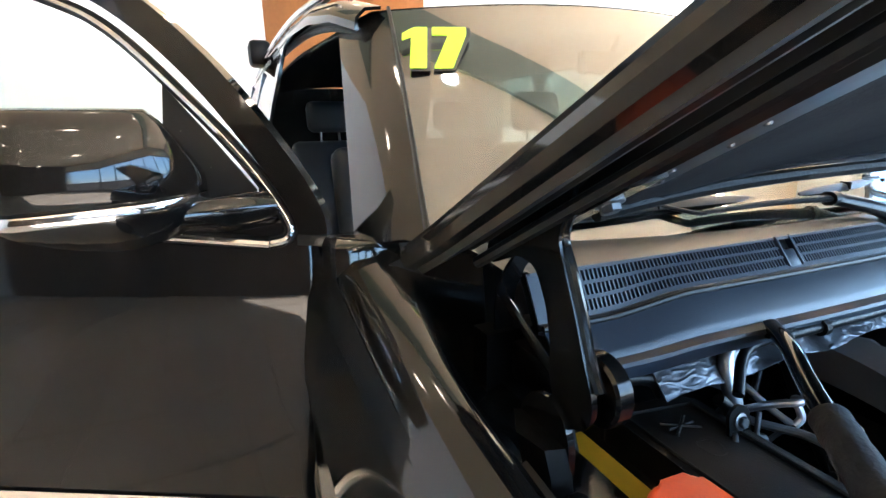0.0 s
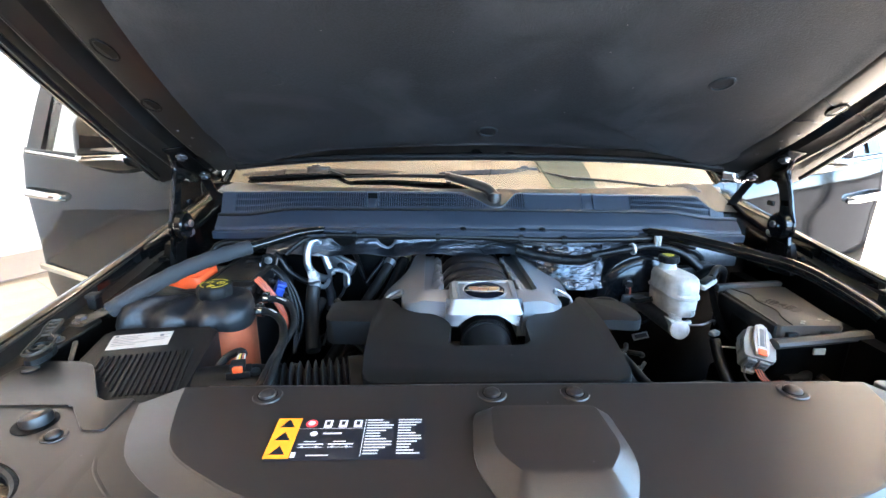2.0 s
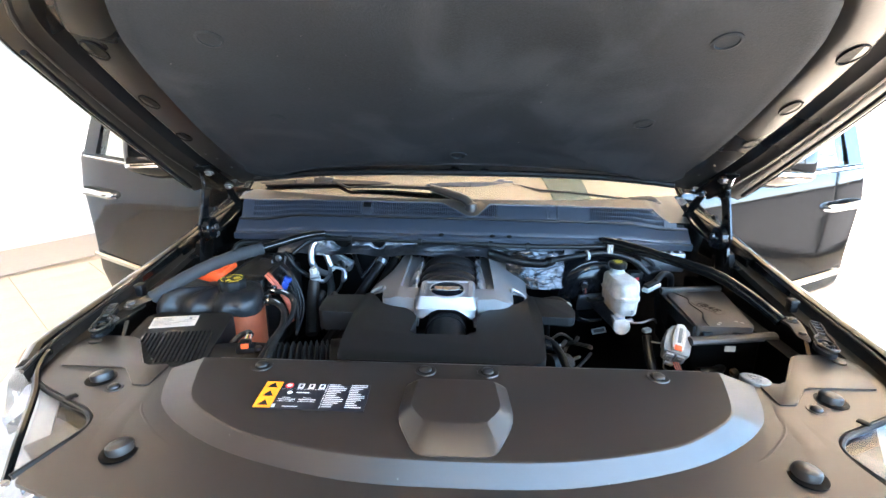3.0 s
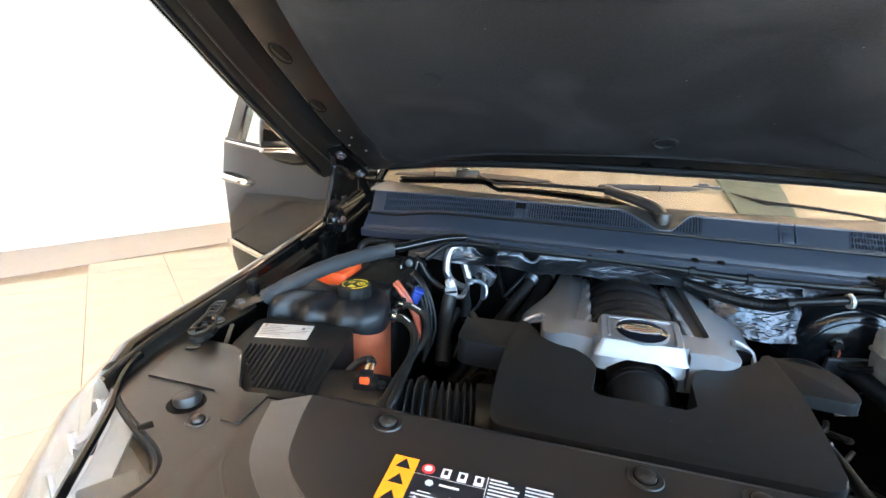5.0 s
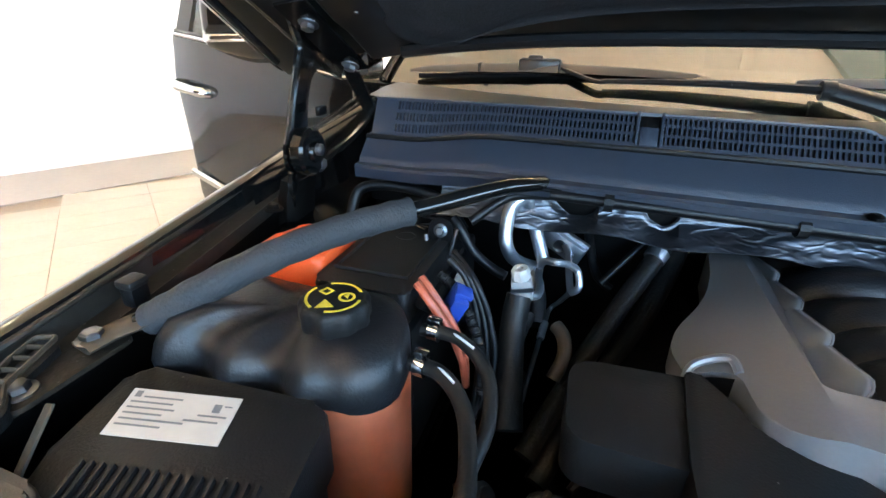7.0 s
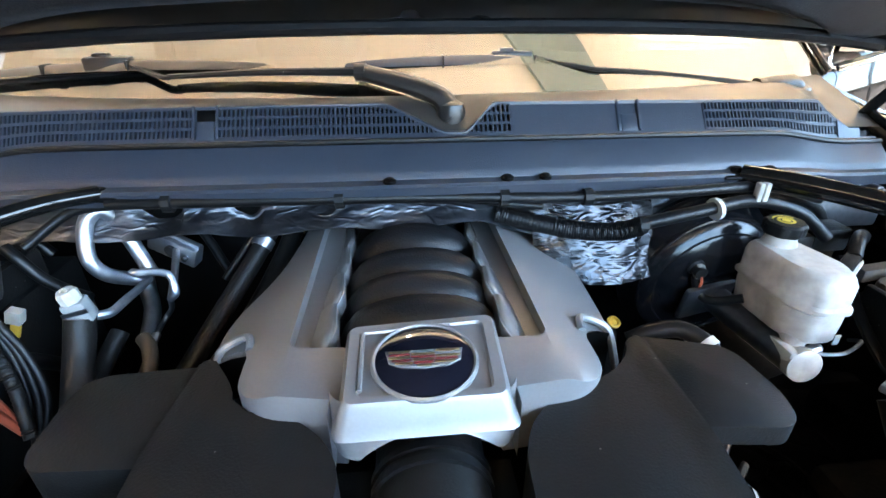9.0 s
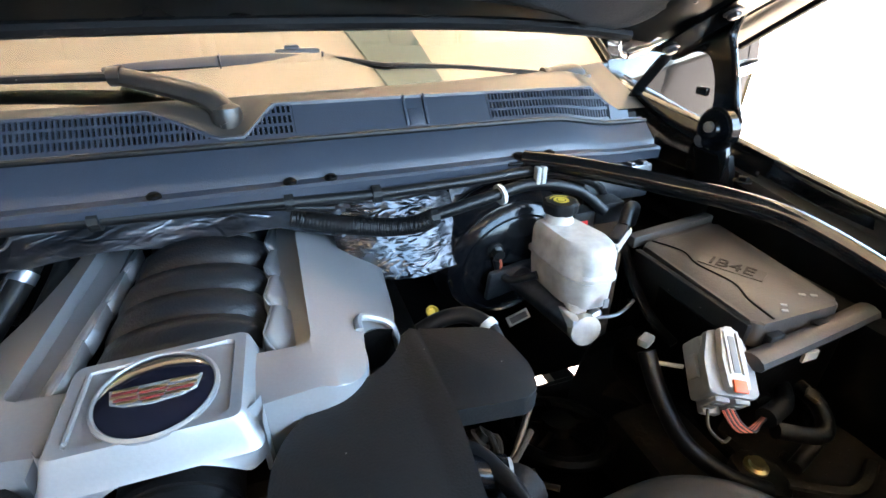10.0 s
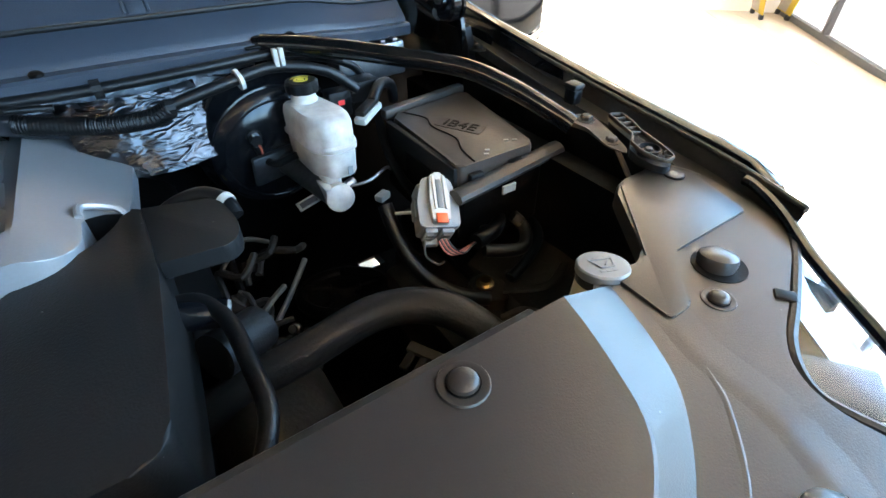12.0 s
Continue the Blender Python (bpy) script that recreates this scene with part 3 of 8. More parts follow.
for side in (-1, 1):
    pillar = []
    for i in range(10):
        k = i / 9
        a, b = ws_base(0.835).lerp(ws_top(0.835), k), ws_base(0.882).lerp(ws_top(0.908), k)
        a.z += 0.018 * math.sin(math.pi * k)
        b.y += 0.05
        b.z -= 0.005
        c = b + Vector((0.03, 0.07, -0.03))
        d = c + Vector((-0.05, 0.03, 0.0))
        pillar.append([(side * q.x, q.y, q.z) for q in (a, a.lerp(b, 0.5) + Vector((0, -0.008, 0.008)), b, c, d)])
    part("a_pillar", thick(loft(pillar), 0.01), PAINT, suv, "black windshield pillar", 50)
    edge = [(side * q.x, q.y - 0.004, q.z + 0.006) for q in (ws_base(0.832).lerp(ws_top(0.832), k / 8) + Vector((0, 0, 0.018 * math.sin(math.pi * k / 8))) for k in range(9))]
    part("windshield_seal", tube(edge, 0.005, 6, 3), RUBBER, suv)
    # flank behind the front door opening
    flank = []
    for y in (2.22, 2.4, 3.2, 4.2, 4.75, 4.98, 5.03):
        inx = 0.0 if y < 4.5 else 0.05 + 0.18 * max(0, y - 4.7)
        flank.append([(side * (q - inx), y, z) for q, z in ((0.95, 0.33), (1.0, 0.45), (1.015, 0.8), (1.02, 1.1), (1.0, 1.30), (0.985, 1.34))])
    skin("rear_flank", flank, PAINT, "black rear body side")
    up = []
    for y in (2.22, 2.5, 3.1, 3.9, 4.5, 4.85):
        up.append([(side * q, y - (0.28 * (z - 1.34) if y > 4.4 else 0), z) for q, z in ((0.985, 1.34), (0.93, 1.56), (0.87, 1.76), (0.80, 1.83))])
    skin("rear_side_glass", up, TINT, "lightly tinted side glass", 0.006)
    for y in (2.20, 3.12, 4.05):
        part("pillar", thick(loft([[(side * (q + 0.004), y - 0.04, z), (side * (q + 0.006), y + 0.05, z)] for q, z in ((0.985, 1.33), (0.93, 1.56), (0.87, 1.76), (0.80, 1.84))]), 0.012), PAINT, suv, "black door pillar")
    line = [(side * 0.992, 2.16, 1.345), (side * 0.992, 3.0, 1.345), (side * 0.99, 4.0, 1.345), (side * 0.95, 4.6, 1.36)]
    part("chrome_trim", tube(line, 0.011, 8, 6), CHROME, suv, "chrome window trim")
    line = [(side * 0.80, 1.72, 1.835), (side * 0.84, 2.2, 1.845), (side * 0.84, 3.2, 1.86), (side * 0.83, 4.2, 1.84)]
    part("chrome_trim", tube(line, 0.010, 8, 6), CHROME, suv, "chrome window trim")
    line = [(side * 0.70, 1.95, 1.885), (side * 0.71, 2.05, 1.925), (side * 0.72, 3.2, 1.945), (side * 0.72, 4.2, 1.915), (side * 0.72, 4.28, 1.87)]
    part("roof_rail", tube(line, 0.016, 8, 8), STEEL, suv, "grey roof rail")
    # rail over the doors, with its seal
    cant = []
    for x, y, z in ((0.745, 1.545, 1.752), (0.775, 1.68, 1.792), (0.795, 1.9, 1.822), (0.805, 2.3, 1.845), (0.805, 3.2, 1.86), (0.80, 4.2, 1.84)):
        cant.append([(side * (x - 0.03), y, z + 0.018), (side * (x + 0.012), y, z + 0.012), (side * (x + 0.036), y, z - 0.012), (side * (x + 0.040), y, z - 0.040), (side * (x + 0.006), y, z - 0.048)])
    part("cant_rail", thick(loft(cant), 0.008), PAINT, suv, "black roof rail over the doors", 50)
    part("door_seal", tube([(side * abs(q[4][0]), q[4][1], q[4][2] - 0.006) for q in cant], 0.010, 8, 4), RUBBER, suv, "black rubber door seal")
    # sill and hinge pillar
    part("sill", box(min(side * 0.88, side * 0.99), max(side * 0.88, side * 0.99), 1.1, 2.25, 0.36, 0.50, 0.02), PAINT, suv)
    part("hinge_pillar", box(min(side * 0.84, side * 0.965), max(side * 0.84, side * 0.965), 1.08, 1.19, 0.45, 1.30, 0.02), PAINT, suv)
    part("b_pillar", box(min(side * 0.90, side * 0.97), max(side * 0.90, side * 0.97), 2.12, 2.22, 0.45, 1.34, 0.02), PAINT, suv)
# back end and underside
back = []
for x in (-0.80, -0.4, 0, 0.4, 0.80):
    back.append([(x, 5.04, 0.4), (x, 5.06, 0.8), (x, 5.02, 1.3), (x, 4.80, 1.82)])
skin("tailgate", back, PAINT, "black tailgate")
part("underbody", box(-0.90, 0.90, 1.42, 4.95, 0.30, 0.42, 0.02), DARK, suv)
part("cabin_floor", box(-0.9, 0.9, 1.1, 4.8, 0.425, 0.47), TRIMGREY, suv)
for side in (-1, 1):
    end = part("rail_end", box(-0.06, 0.06, -0.08, 0.08, -0.07, 0.07, 0.03, m=pose(side * 0.853, 3.41, 1.895)), PLASTIC, suv, "dark plastic end piece on the roof edge", 40)
    part("strut", tube([(side * 0.85, 3.42, 1.86), (side * 0.80, 3.5, 1.845)], 0.02, 8, 3), PLASTIC, end)
bm = loft([[(x * w, y, z) for x in (-1, 0, 1)] for y, z, w in ((2.86, 1.905, 0.02), (3.02, 1.96, 0.014), (3.12, 1.975, 0.008), (3.13, 1.90, 0.018))])
part("antenna_fin", thick(bm, 0.006), PAINT, suv, "black roof antenna fin")

# wheels
for side in (-1, 1):
    for y in (0.46, 3.42):
        w = part("wheel", lathe([(0.28, -0.12), (0.37, -0.13), (0.405, -0.09), (0.405, 0.09), (0.37, 0.13), (0.28, 0.12)], pose(side * 0.87, y, 0.405 + FLOOR, 0, 90, 0), 36), TYRE, suv, "black tyre")
        bm = lathe([(0.275, -0.10), (0.275, 0.10), (0.25, 0.11), (0.24, 0.07), (0.08, 0.06), (0.06, 0.09)], pose(side * 0.87, y, 0.405 + FLOOR, 0, 90 * side, 0), 36)
        part("rim", bm, CHROME, w, "chrome rim")
        for k in range(7):
            bm = box(0.06, 0.25, -0.022, 0.022, 0.068, 0.10, 0.006, m=pose(side * 0.87, y, 0.405 + FLOOR, 0, 90 * side, 0) @ pose(0, 0, 0, 0, 0, k * 360 / 7))
            part("spoke", bm, CHROME, w)

# nose: grille, bumper, lamps
bm = box(-0.50, 0.50, -0.46, -0.40, 0.62, 1.03, 0.03)
grille = part("grille", bm, DARK, suv, "dark grille with chrome bars")
for k in range(6):
    part("grille_bar", box(-0.47, 0.47, -0.475, -0.455, 0.66 + 0.062 * k, 0.685 + 0.062 * k, 0.006), CHROME, grille)
bump = []
for i in range(13):
    x = -0.90 + 1.80 * i / 12
    y = -0.50 + 0.40 * abs(x) ** 3
    bump.append([(x, y + 0.10, 0.66), (x, y, 0.62), (x, y - 0.04, 0.50), (x, y, 0.36), (x, y + 0.1, 0.32)])
skin("bumper", bump, PAINT, "black front bumper")
for side in (-1, 1):
    lens_rows = (
        ((0.672, -0.268, 1.078), (0.748, -0.150, 1.090), (0.800, -0.068, 1.096), (0.848, -0.004, 1.104), (0.884, 0.075, 1.116)),
        ((0.690, -0.284, 1.066), (0.776, -0.172, 1.080), (0.832, -0.092, 1.087), (0.878, -0.030, 1.096), (0.914, 0.062, 1.110)),
        ((0.708, -0.305, 1.035), (0.805, -0.198, 1.050), (0.870, -0.112, 1.058), (0.918, -0.052, 1.068), (0.954, 0.050, 1.086)),
        ((0.720, -0.340, 0.98), (0.835, -0.240, 0.99), (0.905, -0.145, 1.00), (0.952, -0.075, 1.01), (0.986, 0.040, 1.03)),
        ((0.72, -0.37, 0.80), (0.85, -0.275, 0.80), (0.93, -0.165, 0.80), (0.975, -0.09, 0.80), (1.000, 0.030, 0.80)),
        ((0.72, -0.37, 0.66), (0.85, -0.275, 0.66), (0.93, -0.165, 0.66), (0.975, -0.09, 0.66), (1.000, 0.030, 0.66)))
    lamp_h = part("headlight", thick(loft([[(side * x, y, z) for x, y, z in row] for row in lens_rows]), 0.004), LENS, suv, "clear headlight lens", 60)
    part("lamp_bowl", thick(loft([[(side * (x - 0.022), y + 0.022, z - 0.030) for x, y, z in row] for row in lens_rows]), 0.003), ALU, lamp_h, "silver inside of the lamp", 50)
    for k in range(5):
        q0, q1 = lens_rows[2][min(k, 3)], lens_rows[2][min(k, 3) + 1]
        f = 0.5 if k < 4 else 0.95
        part("lamp_rib", tube([(side * (q0[0] + (q1[0] - q0[0]) * f - 0.012), q0[1] + (q1[1] - q0[1]) * f + 0.012, z) for z in (1.045, 1.00, 0.92)], 0.005, 8, 4), CHROME, lamp_h, "chrome lamp rib")
    lamp_h.visible_shadow = False
    top_o = rounded([(side * x, y) for x, y in ((0.838, -0.024), (0.792, -0.055), (0.718, -0.091), (0.676, -0.110), (0.651, -0.129), (0.638, -0.150), (0.641, -0.172), (0.656, -0.210), (0.674, -0.256), (0.690, -0.240), (0.732, -0.160), (0.783, -0.080))], [0.006, 0.02, 0.02, 0.02, 0.02, 0.02, 0.02, 0.02, 0.004, 0.006, 0.02, 0.01])
    lt = part("lens_top", prism(top_o, 1.080, 1.084, 0.0015, top=lambda x, y: 0.05 * (y + 0.18)), LENS, lamp_h, "clear top of the lens")
    lt.visible_shadow = False
    part("lens_seam", tube([(side * x, y, z) for x, y, z in ((0.845, -0.020, 1.098), (0.793, -0.052, 1.095), (0.719, -0.088, 1.094), (0.675, -0.107, 1.094), (0.649, -0.126, 1.093), (0.635, -0.148, 1.092), (0.638, -0.171, 1.091), (0.653, -0.209, 1.088), (0.673, -0.258, 1.083))], 0.0055, 8, 6), RUBBER, lamp_h, "black lens seam")
    part("lamp_housing", prism([(side * 0.70 + (x - side * 0.70) * 0.94, -0.14 + (y + 0.14) * 0.94) for x, y in top_o], 0.70, 1.048, 0.006), LAMPIN, lamp_h, "grey lamp housing")
    part("lamp_step", box(-0.030, 0.030, -0.035, 0.035, 0.0, 0.014, 0.004, m=pose(side * 0.700, -0.155, 1.048, 0, 0, side * 35)), LAMPIN, lamp_h)
    part("lamp_fin", box(-0.005, 0.005, -0.050, 0.050, 0.0, 0.012, 0.002, m=pose(side * 0.684, -0.205, 1.048, 0, 0, -side * 30)), SKIRT, lamp_h, "white light guide")
    part("lamp_rim", tube([(side * x, y, z) for x, y, z in ((0.876, 0.060, 1.112), (0.872, 0.040, 1.111), (0.850, -0.004, 1.105), (0.802, -0.066, 1.097), (0.750, -0.148, 1.091), (0.716, -0.204, 1.085), (0.676, -0.266, 1.079))], 0.0070, 8, 6), PAINT, lamp_h, "black rim")
    for z in (0.97, 0.90, 0.82, 0.75):
        part("reflector", lathe([(0.015, 0.0), (0.045, 0.03), (0.05, 0.06)], pose(side * 0.83, -0.19, z - 0.03, 60, 0, -side * 20), 20), CHROME, lamp_h, "chrome lamp cup")

# ---- doors ----
def front_door(side):
    """An open front door; built closed with its hinge at the origin, then swung out."""
    def swing(bm):
        if side > 0:
            mirror_x(bm)
        return place(bm, pose(side * 1.02, 1.20, 0) @ pose(0, 0, 0, 0, 0, -side * 70))
    door = part("door", swing(door_shell()), PAINT, suv, "glossy black front door, wide open", 40)
    def sub(name, bm, material, label="", smooth=40):
        ob = part(name, swing(bm), material, door, label, smooth)
        return ob
    # outer trim strip low on the door
    sub("trim_strip", loft([[(x, y, z + 0.13 * y - 0.012) for x, z in ((-0.012, 0.715), (-0.022, 0.722), (-0.024, 0.742), (-0.014, 0.750))] for y in (0.03, 0.25, 0.6, 0.96)], caps=False), CHROME, "chrome trim strip")
    # window opening trim and glass
    lower = [(-0.006, 0.03, 1.285), (-0.008, 0.3, 1.315), (-0.008, 0.6, 1.34), (-0.008, 0.90, 1.362)]
    sub("chrome_trim", tube(lower, 0.008, 8, 6), CHROME, "chrome window trim")
    upper = [(-0.002, 0.03, 1.285), (-0.002, -0.003, 1.295), (0.006, 0.0, 1.33), (0.035, 0.07, 1.43), (0.075, 0.18, 1.545), (0.115, 0.30, 1.655), (0.145, 0.40, 1.71), (0.165, 0.55, 1.755), (0.175, 0.80, 1.775)]
    sub("chrome_trim", tube(upper, 0.0075, 8, 6), CHROME, "chrome window trim")
    sub("window_seal", tube([(x + 0.006, y, z) for x, y, z in upper], 0.0125, 8, 6), RUBBER, "black rubber window seal")
    sub("window_seal", tube([(x + 0.006, y, z) for x, y, z in lower], 0.0125, 8, 6), RUBBER, "black rubber window seal")
    pane = thick(loft([[(0.012, 0.22, 1.31), (0.04, 0.22, 1.44), (0.085, 0.22, 1.57)], [(0.012, 0.42, 1.325), (0.07, 0.42, 1.53), (0.14, 0.42, 1.70)], [(0.012, 0.62, 1.34), (0.075, 0.62, 1.54), (0.155, 0.62, 1.745)], [(0.012, 0.82, 1.355), (0.08, 0.82, 1.55), (0.165, 0.82, 1.76)]]), 0.004)
    g = sub("window_glass", pane, GLASS)
    g.visible_shadow = False
    # triangular sail panel under the mirror
    sail = thick(loft([[(0.008, 0.02, 1.30), (0.02, 0.05, 1.38)], [(0.01, 0.12, 1.31), (0.05, 0.12, 1.46)], [(0.012, 0.215, 1.315), (0.085, 0.215, 1.565)]]), 0.006)
    sub("sail_panel", sail, PLASTIC, "matt black corner panel")
    # handle
    grip = tube([(-0.012, 0.722, 1.174), (-0.042, 0.742, 1.180), (-0.046, 0.82, 1.186), (-0.042, 0.905, 1.191), (-0.012, 0.928, 1.193)], 0.0155, 10, 6, flat=1.15)
    sub("handle", grip, CHROME, "chrome door handle")
    # a near-black disc paints the shade of the recess, which is not sunk
    sub("handle_recess_shade", lathe([(0.05, 0.0), (0.048, 0.004), (0.03, 0.006)], pose(-0.006, 0.81, 1.168, 0, -90, 0) @ Matrix.Diagonal((0.8, 1.5, 1, 1)), 20), DARK)
    # mirror: arm, housing, chrome band, lower shell
    arm = tube([(side * x, y, z) for x, y, z in ((1.26, 1.165, 1.352), (1.17, 1.180, 1.352), (1.10, 1.198, 1.352), (1.05, 1.226, 1.348))], lambda t: 0.026 + 0.010 * t, 14, 6, flat=0.85)
    part("mirror_arm", arm, PAINT, door, "black mirror arm", 50)
    # folded mirror head, from its arm outwards: u along it, d towards the nose of the car
    R, L = Vector((side * 1.140, 1.236)), Vector((side * 1.420, 1.208))
    n = Vector(((L - R).y, -(L - R).x)).normalized() * (1 if side > 0 else -1)

    def at(u, d, z):
        p = R + (L - R) * u + n * d
        return (p.x, p.y, z)

    def shape(u):
        """Depth towards the nose, and height of the top edge."""
        round_in, round_out = min(1, u / 0.45), min(1, (1 - u) / 0.22)
        return 0.035 + 0.095 * math.sin(round_in * 1.57) ** 0.8 * math.sin(max(0, round_out) * 1.57) ** 0.5, 1.40 + 0.116 * min(1, (u + 0.02) / 0.26) ** 0.8 - 0.03 * max(0, (u - 0.86) / 0.14) ** 2

    us = [0.0, 0.06, 0.12, 0.19, 0.26, 0.36, 0.48, 0.62, 0.74, 0.84, 0.91, 0.96, 1.0]
    head, band, low = [], [], []
    for u in us:
        d, zt = shape(u)
        zb = 1.388 - 0.010 * u
        head.append([at(u, -0.02, zb), at(u, d - 0.006, zb), at(u, d, zb + 0.012), at(u, d * 0.97, zb + 0.4 * (zt - zb)), at(u, d * 0.88 - 0.002, zb + 0.75 * (zt - zb)), at(u, d * 0.72 - 0.004, zt - 0.008), at(u, d * 0.55 - 0.01, zt), at(u, -0.02, zt - 0.006)])
        band.append([at(u, -0.018, zb - 0.001), at(u, d + 0.001, zb - 0.001), at(u, d + 0.004, zb - 0.008), at(u, d + 0.001, zb - 0.018), at(u, -0.018, zb - 0.018)])
        keel = 0.048 * math.sin(math.pi * min(1, 0.20 + 0.75 * u)) ** 1.4
        low.append([at(u, -0.016, zb - 0.019), at(u, d - 0.003, zb - 0.019), at(u, d - 0.008, zb - 0.022 - keel * 0.45), at(u, d * 0.7 - 0.01, zb - 0.024 - keel), at(u, -0.010, zb - 0.024 - keel * 0.9)])
    def fixed(name, bm, material, label):
        return part(name, bm, material, door, label, 50)
    fixed("mirror_housing", loft(head, closed=True, caps=True), PAINT, "glossy black mirror housing")
    fixed("mirror_band", loft(band, closed=True, caps=True), CHROME, "chrome mirror band")
    fixed("mirror_shell", loft(low, closed=True, caps=True), PAINT, "black lower mirror shell")
    fixed("mirror_glass", thick(loft([[at(u, -0.024, 1.355), at(u, -0.024, shape(u)[1] - 0.015)] for u in (0.25, 0.6, 0.93)]), 0.002), CHROME, "mirror glass")
    return door


def door_shell():
    """Door body below the belt with a crease, and the frame round the window."""
    rows = []
    cols = ((0.0, 0.0), (0.012, 0.012), (0.03, 0.03), (0.25, 0.25), (0.5, 0.5), (0.75, 0.75), (0.93, 0.93), (0.958, 0.95), (0.97, 0.965))
    prof = ((0.045, 0.56), (0.012, 0.575), (0.0, 0.62), (-0.004, 0.70), (-0.010, 0.76), (-0.006, 0.95), (-0.012, 1.12), (-0.016, 1.215), (-0.004, 1.245), (0.0, 1.29), (0.012, 1.325))
    for yy, _ in cols:
        row = []
        for x, z in prof:
            edge = 0.03 if yy in (0.0, 0.97) else (0.006 if yy in (0.012, 0.958) else 0.0)
            zz = z + (0.055 * yy if z > 1.23 else 0.0)
            y = yy
            if yy > 0.9:
                y -= 0.09 * max(0, (0.85 - z) / 0.3) ** 2 + 0.02 * max(0, z - 1.2)
            y -= 0.055 * max(0, 1 - yy / 0.2) * max(0, min(1, (z - 0.75) / 0.45))
            row.append((x + edge, y, zz))
        rows.append(row)
    bm = loft(rows)
    # inner side
    inner = [[(0.075, y, z) for z in (0.58, 0.9, 1.31)] for y in (0.02, 0.5, 0.93)]
    loft(inner, bm=bm)
    loft([[rows[0][k], (0.075, 0.02, max(0.58, min(1.31, rows[0][k][2])))] for k in range(len(prof))], bm=bm)
    loft([[rows[-1][k], (0.075, 0.93, max(0.58, min(1.31, rows[-1][k][2])))] for k in range(len(prof))], bm=bm)
    loft([[r[0], (0.075, min(max(r[0][1], 0.02), 0.93), 0.58)] for r in rows], bm=bm)
    loft([[r[-1], (0.075, min(max(r[-1][1], 0.02), 0.93), 1.32)] for r in rows], bm=bm)
    # window frame: a flat bar swept round the opening
    path = [(-0.004, -0.045, 1.28), (0.0, -0.04, 1.34), (0.03, 0.03, 1.45), (0.07, 0.14, 1.585), (0.115, 0.27, 1.70), (0.15, 0.40, 1.765), (0.172, 0.60, 1.805), (0.18, 0.84, 1.815)]
    pts = spline(path, 5)
    secs = []
    for i, p in enumerate(pts):
        d = (pts[min(i + 1, len(pts) - 1)] - pts[max(i - 1, 0)]).normalized()
        n = Vector((0, -d.z, d.y)).normalized()
        w = 0.026
        secs.append([p - n * -w + Vector((-0.004, 0, 0)), p - n * w + Vector((-0.004, 0, 0)), p - n * w + Vector((0.05, 0, 0)), p - n * -w + Vector((0.05, 0, 0))])
    loft(secs, closed=True, caps=True, bm=bm)
    post = [[(x - 0.002, y, z), (x - 0.002, y + 0.09, z), (x + 0.05, y + 0.09, z), (x + 0.05, y, z)] for x, y, z in ((0.008, 0.862, 1.33), (0.09, 0.845, 1.56), (0.178, 0.80, 1.82))]
    loft(post, closed=True, caps=True, bm=bm)
    return bm


front_door(-1)
front_door(1)

# ---- cabin inside ----
bm = loft([[(x, y, z) for y, z in ((0.95 + 0.16 * (x / 0.8) ** 2, 1.27), (1.25, 1.25), (1.45, 1.22), (1.55, 1.12), (1.50, 0.85))] for x in (-0.82, -0.5, -0.2, 0.0, 0.2, 0.5, 0.82)])
tagged(part("dashboard", thick(bm, 0.02), LEATHER), "dark leather dashboard behind the windshield", "dashboard")


def seat(x, y):
    s = thing("car_seat", "dark leather front seat with headrest", "seat", group="front seats", at=(x, y, 0.47))
    part("seat_cushion", box(-0.26, 0.26, -0.25, 0.27, 0.12, 0.32, 0.05, seg=3), LEATHER, s)
    part("backrest", box(-0.25, 0.25, 0.0, 0.14, 0.0, 0.68, 0.05, seg=3, m=pose(0, 0.24, 0.28, -14, 0, 0)), LEATHER, s)
    part("headrest", box(-0.14, 0.14, 0.0, 0.10, 0.0, 0.20, 0.045, seg=3, m=pose(0, 0.40, 0.99, -8, 0, 0)), LEATHER, s)
    for dx in (-0.06, 0.06):
        part("headrest_post", tube([(dx, 0.43, 0.90), (dx, 0.45, 1.02)], 0.007, 8), STEEL, s)
    part("seat_base", box(-0.22, 0.22, -0.2, 0.2, 0.0, 0.12, 0.01), DARK, s)
    return s


s1 = seat(-0.42, 2.05)
copy_thing(s1, pose(0.42, 2.05, 0.47))
for dx in (-0.45, 0.45):
    copy_thing(s1, pose(dx, 3.15, 0.47))
SW = pose(0.42, 1.55, 1.12, -22, 0, 0)
ring = [(0.19 * math.cos(a), 0, 0.19 * math.sin(a)) for a in (2 * math.pi * k / 24 for k in range(25))]
wheel = part("steering_wheel", place(tube(ring, 0.016, 8, 2), SW), LEATHER, suv, "black leather steering wheel")
part("hub", place(box(-0.09, 0.09, -0.03, 0.02, -0.06, 0.06, 0.02), SW), LEATHER, wheel)
for sx in (-1, 1):
    part("spoke", place(box(min(sx * 0.08, sx * 0.185), max(sx * 0.08, sx * 0.185), -0.012, 0.012, -0.02, 0.02, 0.006), SW), LEATHER, wheel)
mirror_in = thing("rear_view_mirror", "black rear-view mirror behind the windshield", "mirror", at=(0, 1.52, 1.66))
part("housing", box(-0.12, 0.12, -0.02, 0.02, -0.035, 0.035, 0.015), PLASTIC, mirror_in)
part("stem", tube([(0, 0.0, 0.02), (0, -0.03, 0.08)], 0.01, 8), PLASTIC, mirror_in)

